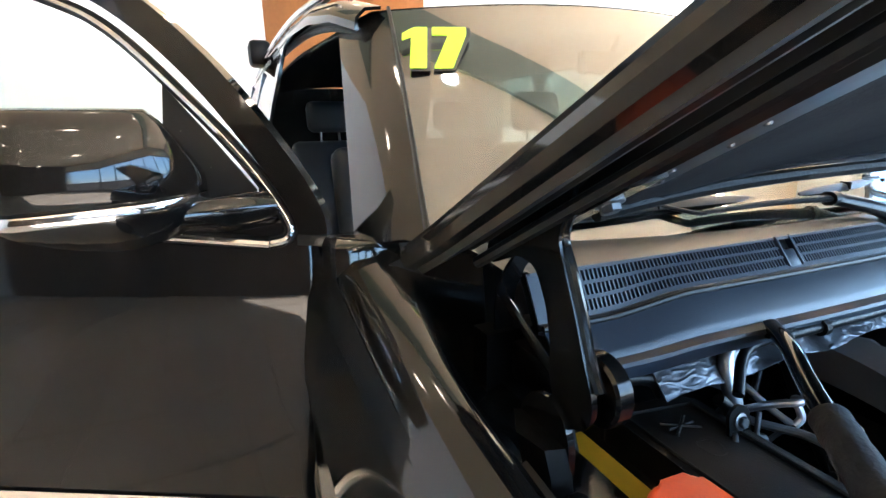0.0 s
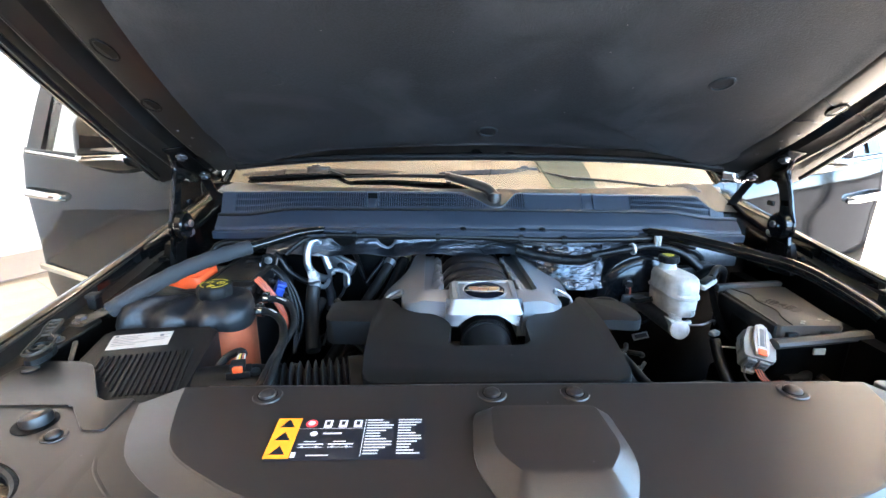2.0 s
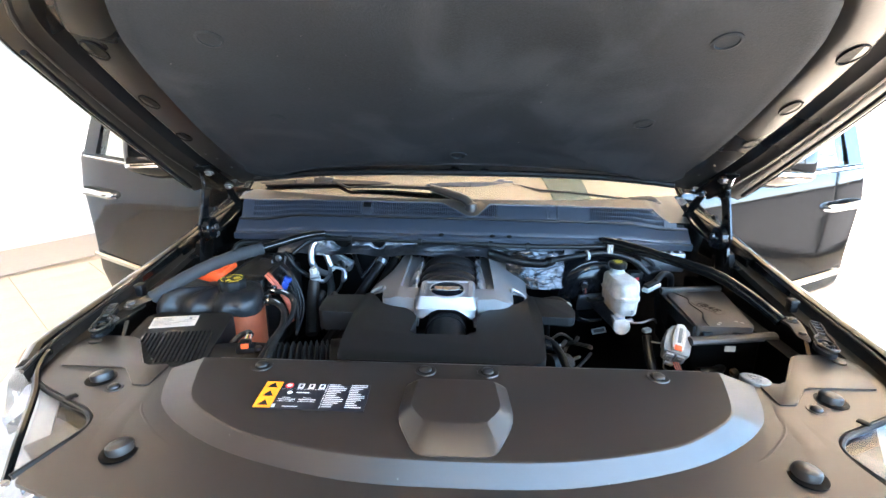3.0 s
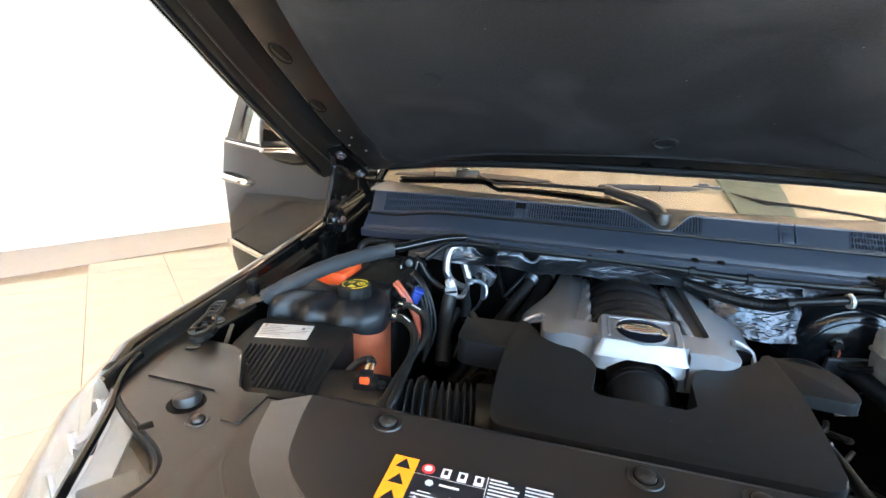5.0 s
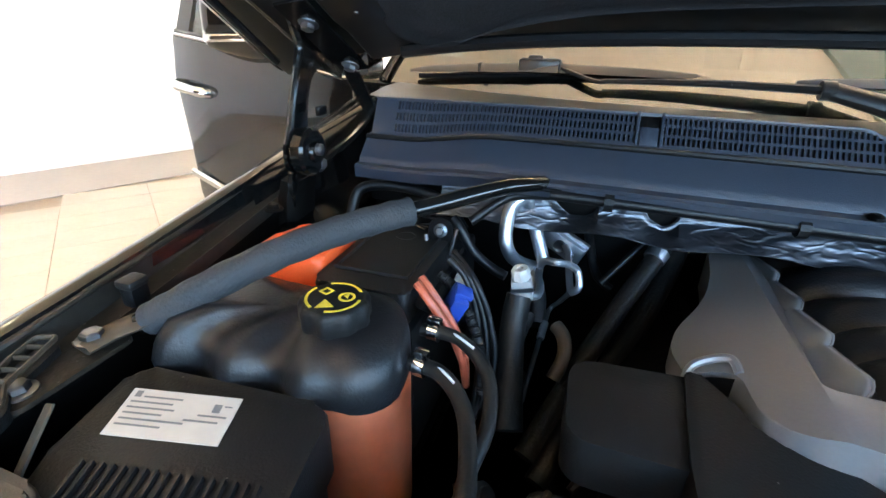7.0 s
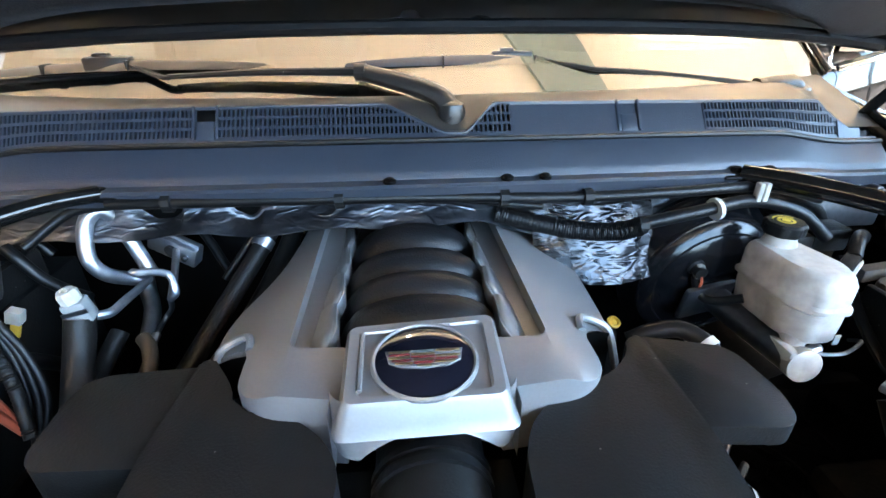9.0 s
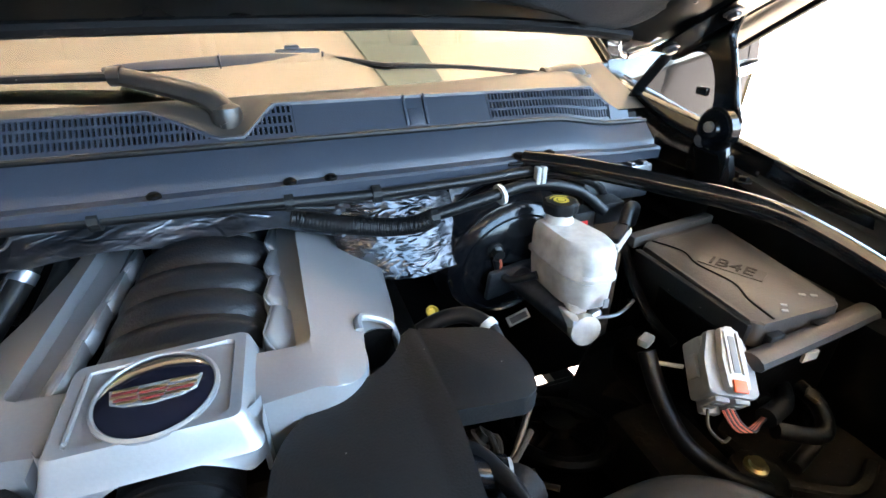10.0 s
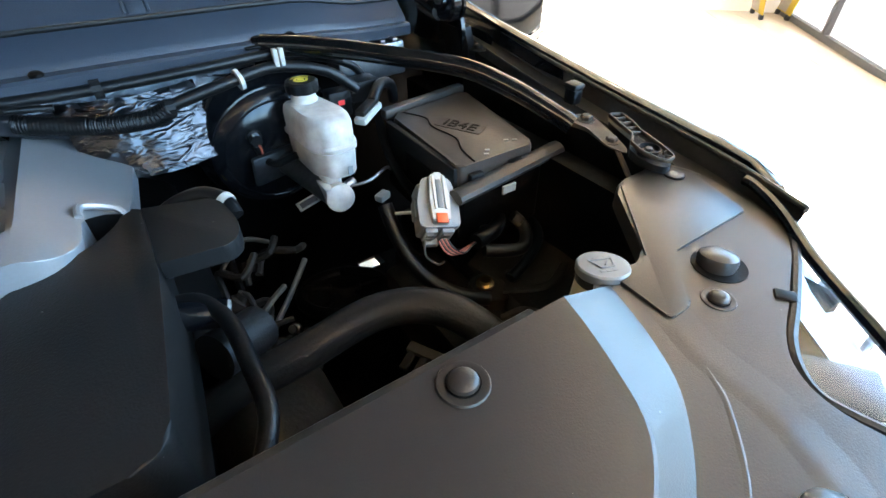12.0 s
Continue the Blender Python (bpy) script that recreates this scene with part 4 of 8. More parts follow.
# year figures on the windshield
sticker = thing("window_sticker", "lime green year figures stuck on the windshield", "sticker")
E1 = Vector((0.95, -0.31, 0.0)).normalized()
E2 = Vector((0.305, 0.685, 0.665)).normalized()
E3 = E1.cross(E2).normalized()
ST = Matrix(((E1.x, E2.x, E3.x, -0.7444), (E1.y, E2.y, E3.y, 1.3155), (E1.z, E2.z, E3.z, 1.5985), (0, 0, 0, 1)))
ONE = [(0.012, 0.0), (0.048, 0.0), (0.048, 0.150), (0.018, 0.150), (-0.008, 0.126), (-0.008, 0.098), (0.012, 0.112)]
SEVEN = [(0.058, 0.150), (0.136, 0.150), (0.136, 0.122), (0.103, 0.0), (0.063, 0.0), (0.094, 0.118), (0.058, 0.118)]
for fig in (ONE, SEVEN):
    part("figure", prism(rounded(fig, 0.004), 0.0025, 0.0045, m=ST), LIME, sticker, "lime figure")
    cx, cy = sum(x for x, y in fig) / 7, 0.075
    part("figure_edge", prism(rounded([(cx + (x - cx) * 1.16 + 0.003, cy + (y - cy) * 1.05 - 0.002) for x, y in fig], 0.006), 0.0, 0.002, m=ST), LABELBLACK, sticker, "dark outline")

# yellow stand by the shop window
ys = thing("floor_sign", "yellow folding floor sign with printed lines by the window", "floor sign", at=(6.62, 2.70, FLOOR + 0.001))
for k, lean in ((-1, 10), (1, -10)):
    pm = pose(0, 0.13 * k, 0, lean * 1, 0, 0)
    pn = part("panel", box(-0.19, 0.19, -0.008, 0.008, 0.05, 0.72, 0.006, m=pose(0, 0, 0, 0, 0, 46) @ pm), YELLOW, ys, "yellow plastic panel")
    part("lower_print", box(-0.06, 0.17, -0.0095, 0.0095, 0.06, 0.40, 0.001, m=pose(0, 0, 0, 0, 0, 46) @ pm), PAPER, pn)
    for r in range(5):
        part("print_bar", box(-0.14, 0.10 + 0.02 * (r % 2), -0.0095, 0.0095, 0.45 + 0.04 * r, 0.458 + 0.04 * r, m=pose(0, 0, 0, 0, 0, 46) @ pm), INK, pn)
    for dx in (-0.15, 0.15):
        part("foot", box(dx - 0.03, dx + 0.03, -0.02, 0.02, 0.0, 0.05, 0.006, m=pose(0, 0, 0, 0, 0, 46) @ pm), LEATHER, ys)

# ---- hood ----
OPEN = radians(27.4)
HV, HN = Vector((0, -math.cos(OPEN), math.sin(OPEN))), Vector((0, math.sin(OPEN), math.cos(OPEN)))
HO = Vector((0, 0.66, 1.472))


def hp(x, v, w=0.0):
    """A point of the hood: across, up along it from its rear part, and out through its skin."""
    return Vector((x, 0, 0)) + HO + HV * v + HN * w


def hood_half(v):
    h = 0.934 - 0.09 * (v + 0.15) - 0.25 * max(0, v - 0.3) ** 2
    return h - 0.34 * max(0, (v - 0.62) / 0.38) ** 2


def hood_drop(x, v):
    """How far the skin falls away towards its rear corners and its nose."""
    k = min(1.0, abs(x) / hood_half(v))
    return -(0.040 + 0.030 * max(0, min(1, (0.45 - v) / 0.60))) * k ** 4 - 0.10 * max(0, (v - 0.75) / 0.27) ** 2


def rear_v(x):
    return -0.135 - 0.045 * min(1, (abs(x) / 0.93)) ** 2


outer = []
for i in range(17):
    k = i / 16
    ro = []
    for j in range(33):
        u = -1 + 2 * j / 32
        u = math.copysign(abs(u) ** 0.8, u)
        v0 = rear_v(u * 0.93)
        v = v0 + (1.0 - v0) * k
        x = u * hood_half(v)
        w = hood_drop(x, v)
        bulge = 0.012 * math.exp(-((abs(x) - 0.42) / 0.05) ** 2)
        ro.append(hp(x, v, w + 0.030 + bulge + 0.030 * (1 - abs(u) ** 3)))
    outer.append(ro)
bm = loft(outer)
thick(bm, -0.004)
hood = part("hood", bm, PAINT, suv, "open black hood seen from below", 40)

# inner frame: rails and channels round the felt pad
PROFILE = ((0, 0.004), (0.2, 0.004), (0.4, 0.004), (0.58, 0.004), (0.672, 0.002), (0.690, -0.011), (0.702, -0.014), (0.760, -0.014), (0.768, -0.008), (0.775, 0.020), (0.783, 0.028), (0.804, 0.029), (0.814, 0.016), (0.822, 0.008), (0.850, 0.003), (0.855, -0.001), (0.860, -0.001), (0.865, 0.002), (0.893, -0.003))
rows = []
for i in range(29):
    k = i / 28
    row = []
    signed = [(-1, q, d) for q, d in reversed([*PROFILE[1:], (1.0, 0.028)])] + [(1, q, d) for q, d in [*PROFILE, (1.0, 0.028)]]
    for sgn, q, d in signed:
        v0 = rear_v(min(q, 0.93))
        v = v0 + (0.99 - v0) * k
        f = min(1.0, hood_half(v) / 0.912)
        x = hood_half(v) if q == 1.0 else q * f
        if q == 0.893:
            x = hood_half(v) - 0.012
        if v < -0.06 and q < 0.85:
            d = min(d, 0.0) + 0.006
        if v > 0.80 and q < 1.0:
            d = -0.010
        row.append(hp(sgn * x, v, hood_drop(x, v) + d))
    rows.append(row)
part("inner_frame", loft(rows), HOODIN, hood, "glossy black inner hood frame", 28)
for s in (-1, 1):
    rim = [hp(s * hood_half(v), v, hood_drop(0.93, v) + 0.016) for v in [rear_v(0.93) + 0.01 + 0.06 * k for k in range(19)]]
    part("hood_hem", tube(rim, 0.013, 8, 3), PAINT, hood)
    part("hood_seal", tube([hp(s * (hood_half(v) - 0.035), v, hood_drop(0.93, v) - 0.010) for v in (-0.1, 0.1, 0.3, 0.5, 0.62)], 0.006, 8, 6), RUBBER, hood)
rim = [hp(x * 0.0825, rear_v(x * 0.0825), hood_drop(x * 0.0825, -0.14) + 0.02) for x in range(-11, 12)]
part("hood_hem", tube(rim, 0.012, 8, 3), PAINT, hood)
back_seal = [hp(x * 0.07, -0.112 - 0.03 * (x / 10) ** 2, -0.012 + hood_drop(x * 0.07, -0.12)) for x in range(-10, 11)]
part("hood_seal", tube(back_seal, 0.010, 8, 3), RUBBER, hood)

PAD = [(0, -0.024), (0.22, -0.037), (0.42, -0.058), (0.56, -0.102), (0.645, -0.146), (0.702, -0.112), (0.714, -0.02), (0.706, 0.10), (0.693, 0.28), (0.655, 0.50), (0.612, 0.66), (0.53, 0.76), (0.25, 0.80)]
pad_ring = PAD + [(0, 0.805)] + [(-x, y) for x, y in reversed(PAD[1:])]
pad_out = [(p.x, p.y) for p in spline([(x, y, 0) for x, y in pad_ring + [pad_ring[0]]], 4)][:-1]


def pad_mesh():
    """A quilted felt pad: rings from its seam inwards, with soft hollows."""
    bm = bmesh.new()
    rings = []
    c = Vector((0, 0.30))
    for s, w in ((1.0, 0.002), (0.995, -0.014), (0.975, -0.019), (0.955, -0.016), (0.92, -0.018), (0.86, -0.019), (0.8, -0.019), (0.7, -0.018), (0.6, -0.018), (0.5, -0.019), (0.4, -0.020), (0.3, -0.020), (0.2, -0.020), (0.1, -0.020)):
        ring = []
        for x, y in pad_out:
            q = c + (Vector((x, y)) - c) * s
            soft = 0.009 * noise.noise(Vector((q.x * 3.1, q.y * 3.1, 0.3))) + 0.004 * noise.noise(Vector((q.x * 8, q.y * 8, 1.3))) if s < 0.95 else 0.0
            ring.append(bm.verts.new(hp(q.x, q.y, w + soft + hood_drop(q.x, q.y) * 0.6)))
        rings.append(ring)
    n = len(pad_out)
    for a, b in zip(rings, rings[1:]):
        for k in range(n):
            bm.faces.new((a[k], a[(k + 1) % n], b[(k + 1) % n], b[k]))
    bm.faces.new(rings[-1])
    return bm


part("insulation_pad", pad_mesh(), PADMAT, hood, "dark grey felt insulation pad", 60)
HM = Matrix(((1, 0, 0, HO.x), (0, HV.y, -HN.y, HO.y), (0, HV.z, -HN.z, HO.z), (0, 0, 0, 1)))
for x, v in ((-0.462, 0.298), (0.440, 0.290), (-0.01, 0.066), (-0.46, 0.62), (0.46, 0.62)):
    r = 0.026 if x else 0.010
    part("pad_button", lathe([(r, 0.014), (r * 1.0, 0.022), (r * 0.8, 0.0235), (r * 0.7, 0.018), (0.4 * r, 0.018)], HM @ pose(x, v, 0), 22), PADMAT if x else STEEL, hood, "round fixing button")
for s in (-1, 1):
    for v, L, r in ((0.400, 0.030, 0.019), (0.217, 0.024, 0.020), (0.60, 0.03, 0.022)):
        x = s * (0.737 - 0.13 * max(0, v - 0.217))
        dz = -hood_drop(x, v)
        rim2 = [HM @ Vector((x + r * math.cos(a) * 0.8, v + L * math.sin(a), 0.0150 + dz)) for a in (2 * math.pi * k / 16 for k in range(17))]
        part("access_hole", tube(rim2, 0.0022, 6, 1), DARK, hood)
        # no hole is cut: a near-black disc stands for its shade
        part("access_hole", lathe([(0.8 * r, 0.0), (0.8 * r, 0.0146), (0.5 * r, 0.0147)], HM @ pose(x, v, dz) @ Matrix.Diagonal((1, L / r, 1, 1)), 16), DARK, hood, "near-black disc for the shade in an access hole")
    for v, x in ((0.06, 0.728), (0.10, 0.742), (0.02, 0.752), (-0.02, 0.722)):
        part("rivet", lathe([(0.004, 0.0), (0.004, 0.014), (0.0025, 0.016)], HM @ pose(s * x, v, -hood_drop(x, v)), 10), STEEL, hood)

# hood hinges
SIDE = lambda x: Matrix(((0, 0, 1, x), (1, 0, 0, 0), (0, 1, 0, 0), (0, 0, 0, 1)))
ARM = [(0.650, 1.440), (0.706, 1.436), (0.728, 1.408), (0.790, 1.366), (0.808, 1.342), (0.796, 1.326), (0.740, 1.350), (0.708, 1.346), (0.688, 1.312), (0.678, 1.275), (0.678, 1.238), (0.664, 1.207), (0.640, 1.198), (0.616, 1.212), (0.612, 1.240), (0.628, 1.275), (0.642, 1.312), (0.660, 1.352), (0.674, 1.382), (0.662, 1.412)]
for s in (-1, 1):
    hg = part("hinge", prism(rounded(ARM, 0.012), -0.003, 0.003, 0.0015, m=SIDE(s * 0.829)), INNERP, suv, "black steel hood hinge", 30)
    part("arm_flange", tube([(s * 0.824, y, z) for y, z in ((0.664, 1.412), (0.674, 1.382), (0.660, 1.352), (0.642, 1.312), (0.628, 1.275), (0.614, 1.250))], 0.0055, 8, 6), INNERP, hg, "folded edge")
    flange = [[hp(s * x, v, hood_drop(x, v) - 0.016) for x in (0.770, 0.790, 0.815)] for v in (0.030, 0.0, -0.05, -0.11, -0.172)]
    part("hinge_flange", thick(loft(flange), 0.004), INNERP, hg, "flange bolted to the hood")
    part("pivot_disc", lathe([(0.033, -0.006), (0.036, -0.003), (0.0365, 0.012), (0.032, 0.016), (0.016, 0.017), (0.014, 0.022)], pose(s * 0.808, 0.636, 1.238, 0, -90 * s, 0), 28), INNERP, hg, "round hinge disc")
    part("pivot", lathe([(0.009, 0.0), (0.009, 0.026), (0.006, 0.028)], pose(s * 0.806, 0.636, 1.243, 0, -90 * s, 0), 12), STEEL, hg)
    bolt(hg, s * 0.800, 0.660, 1.214, 0.009, pose(0, 0, 0, 0, -90 * s, 0))
    for v in (-0.020, -0.150):
        q = hp(s * 0.793, v, hood_drop(0.793, v) - 0.019)
        bolt(hg, q.x, q.y, q.z, 0.010, Matrix(((1, 0, 0, 0), (0, HV.y, -HN.y, 0), (0, HV.z, -HN.z, 0), (0, 0, 0, 1))))
    part("hinge_strap", thick(loft([[(s * (x - 0.014), y, z), (s * (x + 0.014), y, z)] for x, y, z in ((0.796, 0.778, 1.342), (0.796, 0.800, 1.318), (0.792, 0.826, 1.282), (0.786, 0.842, 1.250), (0.784, 0.846, 1.215))]), 0.004), INNERP, hg, "rear strap")
    part("hinge_link", tube([(s * 0.800, 0.668, 1.214), (s * 0.800, 0.715, 1.222), (s * 0.794, 0.765, 1.236), (s * 0.790, 0.815, 1.256), (s * 0.792, 0.838, 1.268)], 0.0052, 8, 6, flat=1.4), INNERP, hg, "thin bent link")
    part("ear", box(-0.004, 0.004, -0.012, 0.012, -0.006, 0.008, 0.002, m=pose(s * 0.806, 0.688, 1.290)), INNERP, hg)
    # bracket on the body behind the disc, with its foot
    part("body_bracket", prism(rounded([(0.630, 1.135), (0.710, 1.135), (0.715, 1.18), (0.695, 1.215), (0.670, 1.225), (0.640, 1.215), (0.628, 1.185)], 0.016), -0.004, 0.004, 0.002, m=SIDE(s * 0.838)), INNERP, hg, "body bracket", 30)
    foot = [[(s * x, y, z) for x, y in ((0.832, 0.628 + q), (0.842, 0.612 + q), (0.862, 0.618 + q), (0.870, 0.655 + q), (0.850, 0.690 + q), (0.834, 0.682 + q))] for z, q in ((1.10, 0.0), (1.13, 0.004), (1.160, 0.010), (1.185, 0.022))]
    part("hinge_foot", loft(foot, closed=True, caps=True), DARK, hg, "cast foot", 40)
    bolt(hg, s * 0.852, 0.600, 1.150, 0.010, material=DARK)
    # painted pocket behind the hinge, up to the pillar
    pocket = []
    for i in range(13):
        y = 0.60 + 0.46 * i / 12
        zt = fender_top(y)
        bulge = 0.012 * math.sin(math.pi * min(1, i / 12 * 1.3))
        fi = fender_in(y)
        pocket.append([(s * (fi + 0.002), y, zt - 0.006), (s * (fi - 0.008), y, zt - 0.016), (s * (fi - 0.014 - bulge), y, zt - 0.05), (s * (fi - 0.022 - bulge), y, zt - 0.10), (s * (0.845 - bulge), y, 1.125), (s * 0.80, y, 1.112), (s * 0.775, y, 1.120)])
    part("hinge_pocket", loft(pocket), INNERP, suv, "glossy black body pocket behind the hood hinge", 50)
    rear = [[(s * x, 1.045 - 0.10 * (0.889 - x) / 0.12 - 0.015 * math.sin(k * 3.14), 1.11 + (zt2 - 1.11) * k) for x, zt2 in ((0.889, 1.262), (0.85, 1.290), (0.81, 1.296), (0.765, 1.292))] for k in (0, 0.25, 0.5, 0.75, 1.0)]
    part("pocket_back", loft(rear), INNERP, suv, "black panel below the windshield pillar", 50)

# ---- cowl ----
def bow(x):
    return 0.055 * (x / 0.76) ** 2


def dip(x):
    a = abs(x)
    return -0.017 * (1 / (1 + math.exp(-(a - 0.615) / 0.022)))


def crown(x):
    return -0.015 * (x / 0.76) ** 2 - 0.008 * x


cowl = thing("cowl_panel", "grey-black plastic cowl with fine mesh grilles below the windshield", "cowl")
xs = [-0.77 + 1.54 * k / 60 for k in range(61)]
FACE = ((0.663, 1.196, 0.4), (0.661, 1.213, 0.4), (0.664, 1.217, 0.4), (0.679, 1.219, 0.5), (0.683, 1.227, 0.5), (0.686, 1.231, 0.6), (0.711, 1.259, 1.0), (0.715, 1.262, 1.0), (0.720, 1.258, 1.0), (0.728, 1.256, 1.0))
face = [[(x, y + bow(x), z + dip(x) * d + crown(x)) for y, z, d in FACE] for x in xs]
part("front_panel", thick(loft(face), 0.004), COWL, cowl, "smooth front strip with lip", 30)
bead = [(x, 0.716 + bow(x), 1.264 + dip(x) + crown(x)) for x in xs[::2]]
part("weather_strip", tube(bead, 0.0045, 8, 3), RUBBER, cowl, "rubber weather strip")
bead = [(x, 0.726 + bow(x), 1.263 + dip(x) + crown(x)) for x in xs[::2]]
part("weather_strip", tube(bead, 0.0038, 8, 3), COWL, cowl)


def mesh_top(x):
    """How high the grille band reaches: it dips in a notch round the wiper spindle and slopes off at its end."""
    if -0.060 < x < 0.022:
        return 1 - 0.92 * (x + 0.060) / 0.082
    if 0.022 <= x < 0.056:
        return 0.08
    if 0.056 <= x < 0.098:
        return 0.08 + 0.92 * (x - 0.056) / 0.042
    if x > 0.655:
        return 1.0 - 0.75 * min(1, (x - 0.655) / 0.055) ** 0.8
    return 1.0


def band(x, k, lift=0.0):
    """A point on the sloping grille band, k from its foot to its top."""
    return Vector((x, 0.735 + 0.031 * k + bow(x) * 0.9, 1.266 + 0.040 * k + dip(x) * (1 - k) + crown(x) + lift))


# a near-black sheet stands in for the shade behind the mesh
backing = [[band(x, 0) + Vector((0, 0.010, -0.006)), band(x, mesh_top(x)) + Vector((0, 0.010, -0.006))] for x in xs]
part("backing", loft(backing), DARK, cowl, "near-black sheet for the shaded hollow behind the mesh")


def grille_bars(x0, x1, step, rows=3):
    bm = bmesh.new()
    n = int((x1 - x0) / step)
    for i in range(n + 1):
        x = x0 + (x1 - x0) * i / n
        h = mesh_top(x)
        a, b = band(x, 0.02), band(x, h)
        w = 0.0014
        vs = [bm.verts.new(p) for p in (a + Vector((-w, 0.004, 0)), a + Vector((-w, -0.001, 0.001)), a + Vector((w, -0.001, 0.001)), a + Vector((w, 0.004, 0)), b + Vector((-w, 0.004, 0)), b + Vector((-w, -0.001, 0.001)), b + Vector((w, -0.001, 0.001)), b + Vector((w, 0.004, 0)))]
        for f in ((0, 1, 5, 4), (1, 2, 6, 5), (2, 3, 7, 6)):
            bm.faces.new([vs[k] for k in f])
    for r in range(rows + 1):
        k = 0.04 + 0.92 * r / rows
        run = [x0 + (x1 - x0) * i / 60 for i in range(61)]
        run = [x for x in run if mesh_top(x) >= k]
        if len(run) > 1:
            loft([[band(x, k - 0.045) + Vector((0, -0.0014, 0.001)), band(x, k + 0.045) + Vector((0, -0.0014, 0.001))] for x in run], bm=bm)
    return bm


part("mesh", grille_bars(-0.725, -0.335, 0.0064), COWL, cowl, "fine grille mesh", 20)
part("mesh", grille_bars(-0.302, 0.020, 0.0064), COWL, cowl, "fine grille mesh", 20)
part("mesh", grille_bars(0.060, 0.123, 0.0064), COWL, cowl, "fine grille mesh", 20)
part("mesh", grille_bars(0.438, 0.69, 0.0064), COWL, cowl, "fine grille mesh", 20)
rib = []
for i in range(90):
    x = 0.125 + 0.312 * i / 89
    z = 0.0004 if i % 2 else -0.0002
    rib.append([band(x, 0.0, z), band(x, 1.0, z)])
part("ribbed_panel", loft(rib), COWL, cowl, "blank ribbed part of the cowl", 15)
lip = [[band(x, mesh_top(x)) + Vector((0, -0.003, -0.003)), band(x, mesh_top(x)) + Vector((0, -0.0025, 0.0015)), band(x, mesh_top(x)) + Vector((0, 0.003, 0.0025))] for x in [-0.765 + 1.48 * k / 150 for k in range(151)]]
part("band_lip", loft(lip), COWL, cowl, "pale moulded lip over the mesh", 30)
foot_strip = [[band(x, -0.16) + Vector((0, -0.002, 0.002)), band(x, 0.03) + Vector((0, -0.003, 0.001))] for x in xs]
part("foot_strip", loft(foot_strip), COWL, cowl)
edge = []
for k in range(161):
    x = -0.79 + 1.58 * k / 160
    a = band(x, mesh_top(x)) + Vector((0, 0.003, 0.0022))
    g = ws_base(x)
    edge.append([a, a.lerp(g, 0.5) + Vector((0, 0, 0.004)), g + Vector((0, -0.006, 0.002)), g + Vector((0, 0.02, 0.0))])
part("upper_panel", loft(edge), COWLTOP, cowl, "upper shelf of the cowl", 30)
for x0, x1 in ((-0.768, -0.725), (0.69, 0.735)):
    part("end_panel", thick(loft([[band(x, 0), band(x, min(mesh_top(x), mesh_top(x0 if x0 < 0 else x)))] for x in (x0, 0.5 * (x0 + x1), x1)]), 0.004), COWL, cowl)
for x in (-0.3185, 0.309):
    q = band(x, 0.5)
    tm = pose(q.x, q.y, q.z, -37, 0, 0)
    c = part("clip", box(-0.013, 0.013, -0.003, 0.008, -0.026, 0.004, 0.003, m=tm), COWL, cowl, "moulded clip")
    for dx in (-0.0165, 0.0165):
        part("clip_cheek", box(dx - 0.0022, dx + 0.0022, -0.004, 0.010, -0.024, 0.027, 0.001, m=tm), COWL, c)
    part("clip_slot", box(-0.0145, 0.0145, 0.004, 0.012, 0.003, 0.030, 0.001, m=tm), DARK, c)
for x in (-0.06, 0.105, 0.16, 0.52):
    part("push_pin", lathe([(0.009, 0), (0.009, 0.004), (0.005, 0.007)], pose(x, 0.671 + bow(x), 1.218 + crown(x)), 12), DARK, cowl)

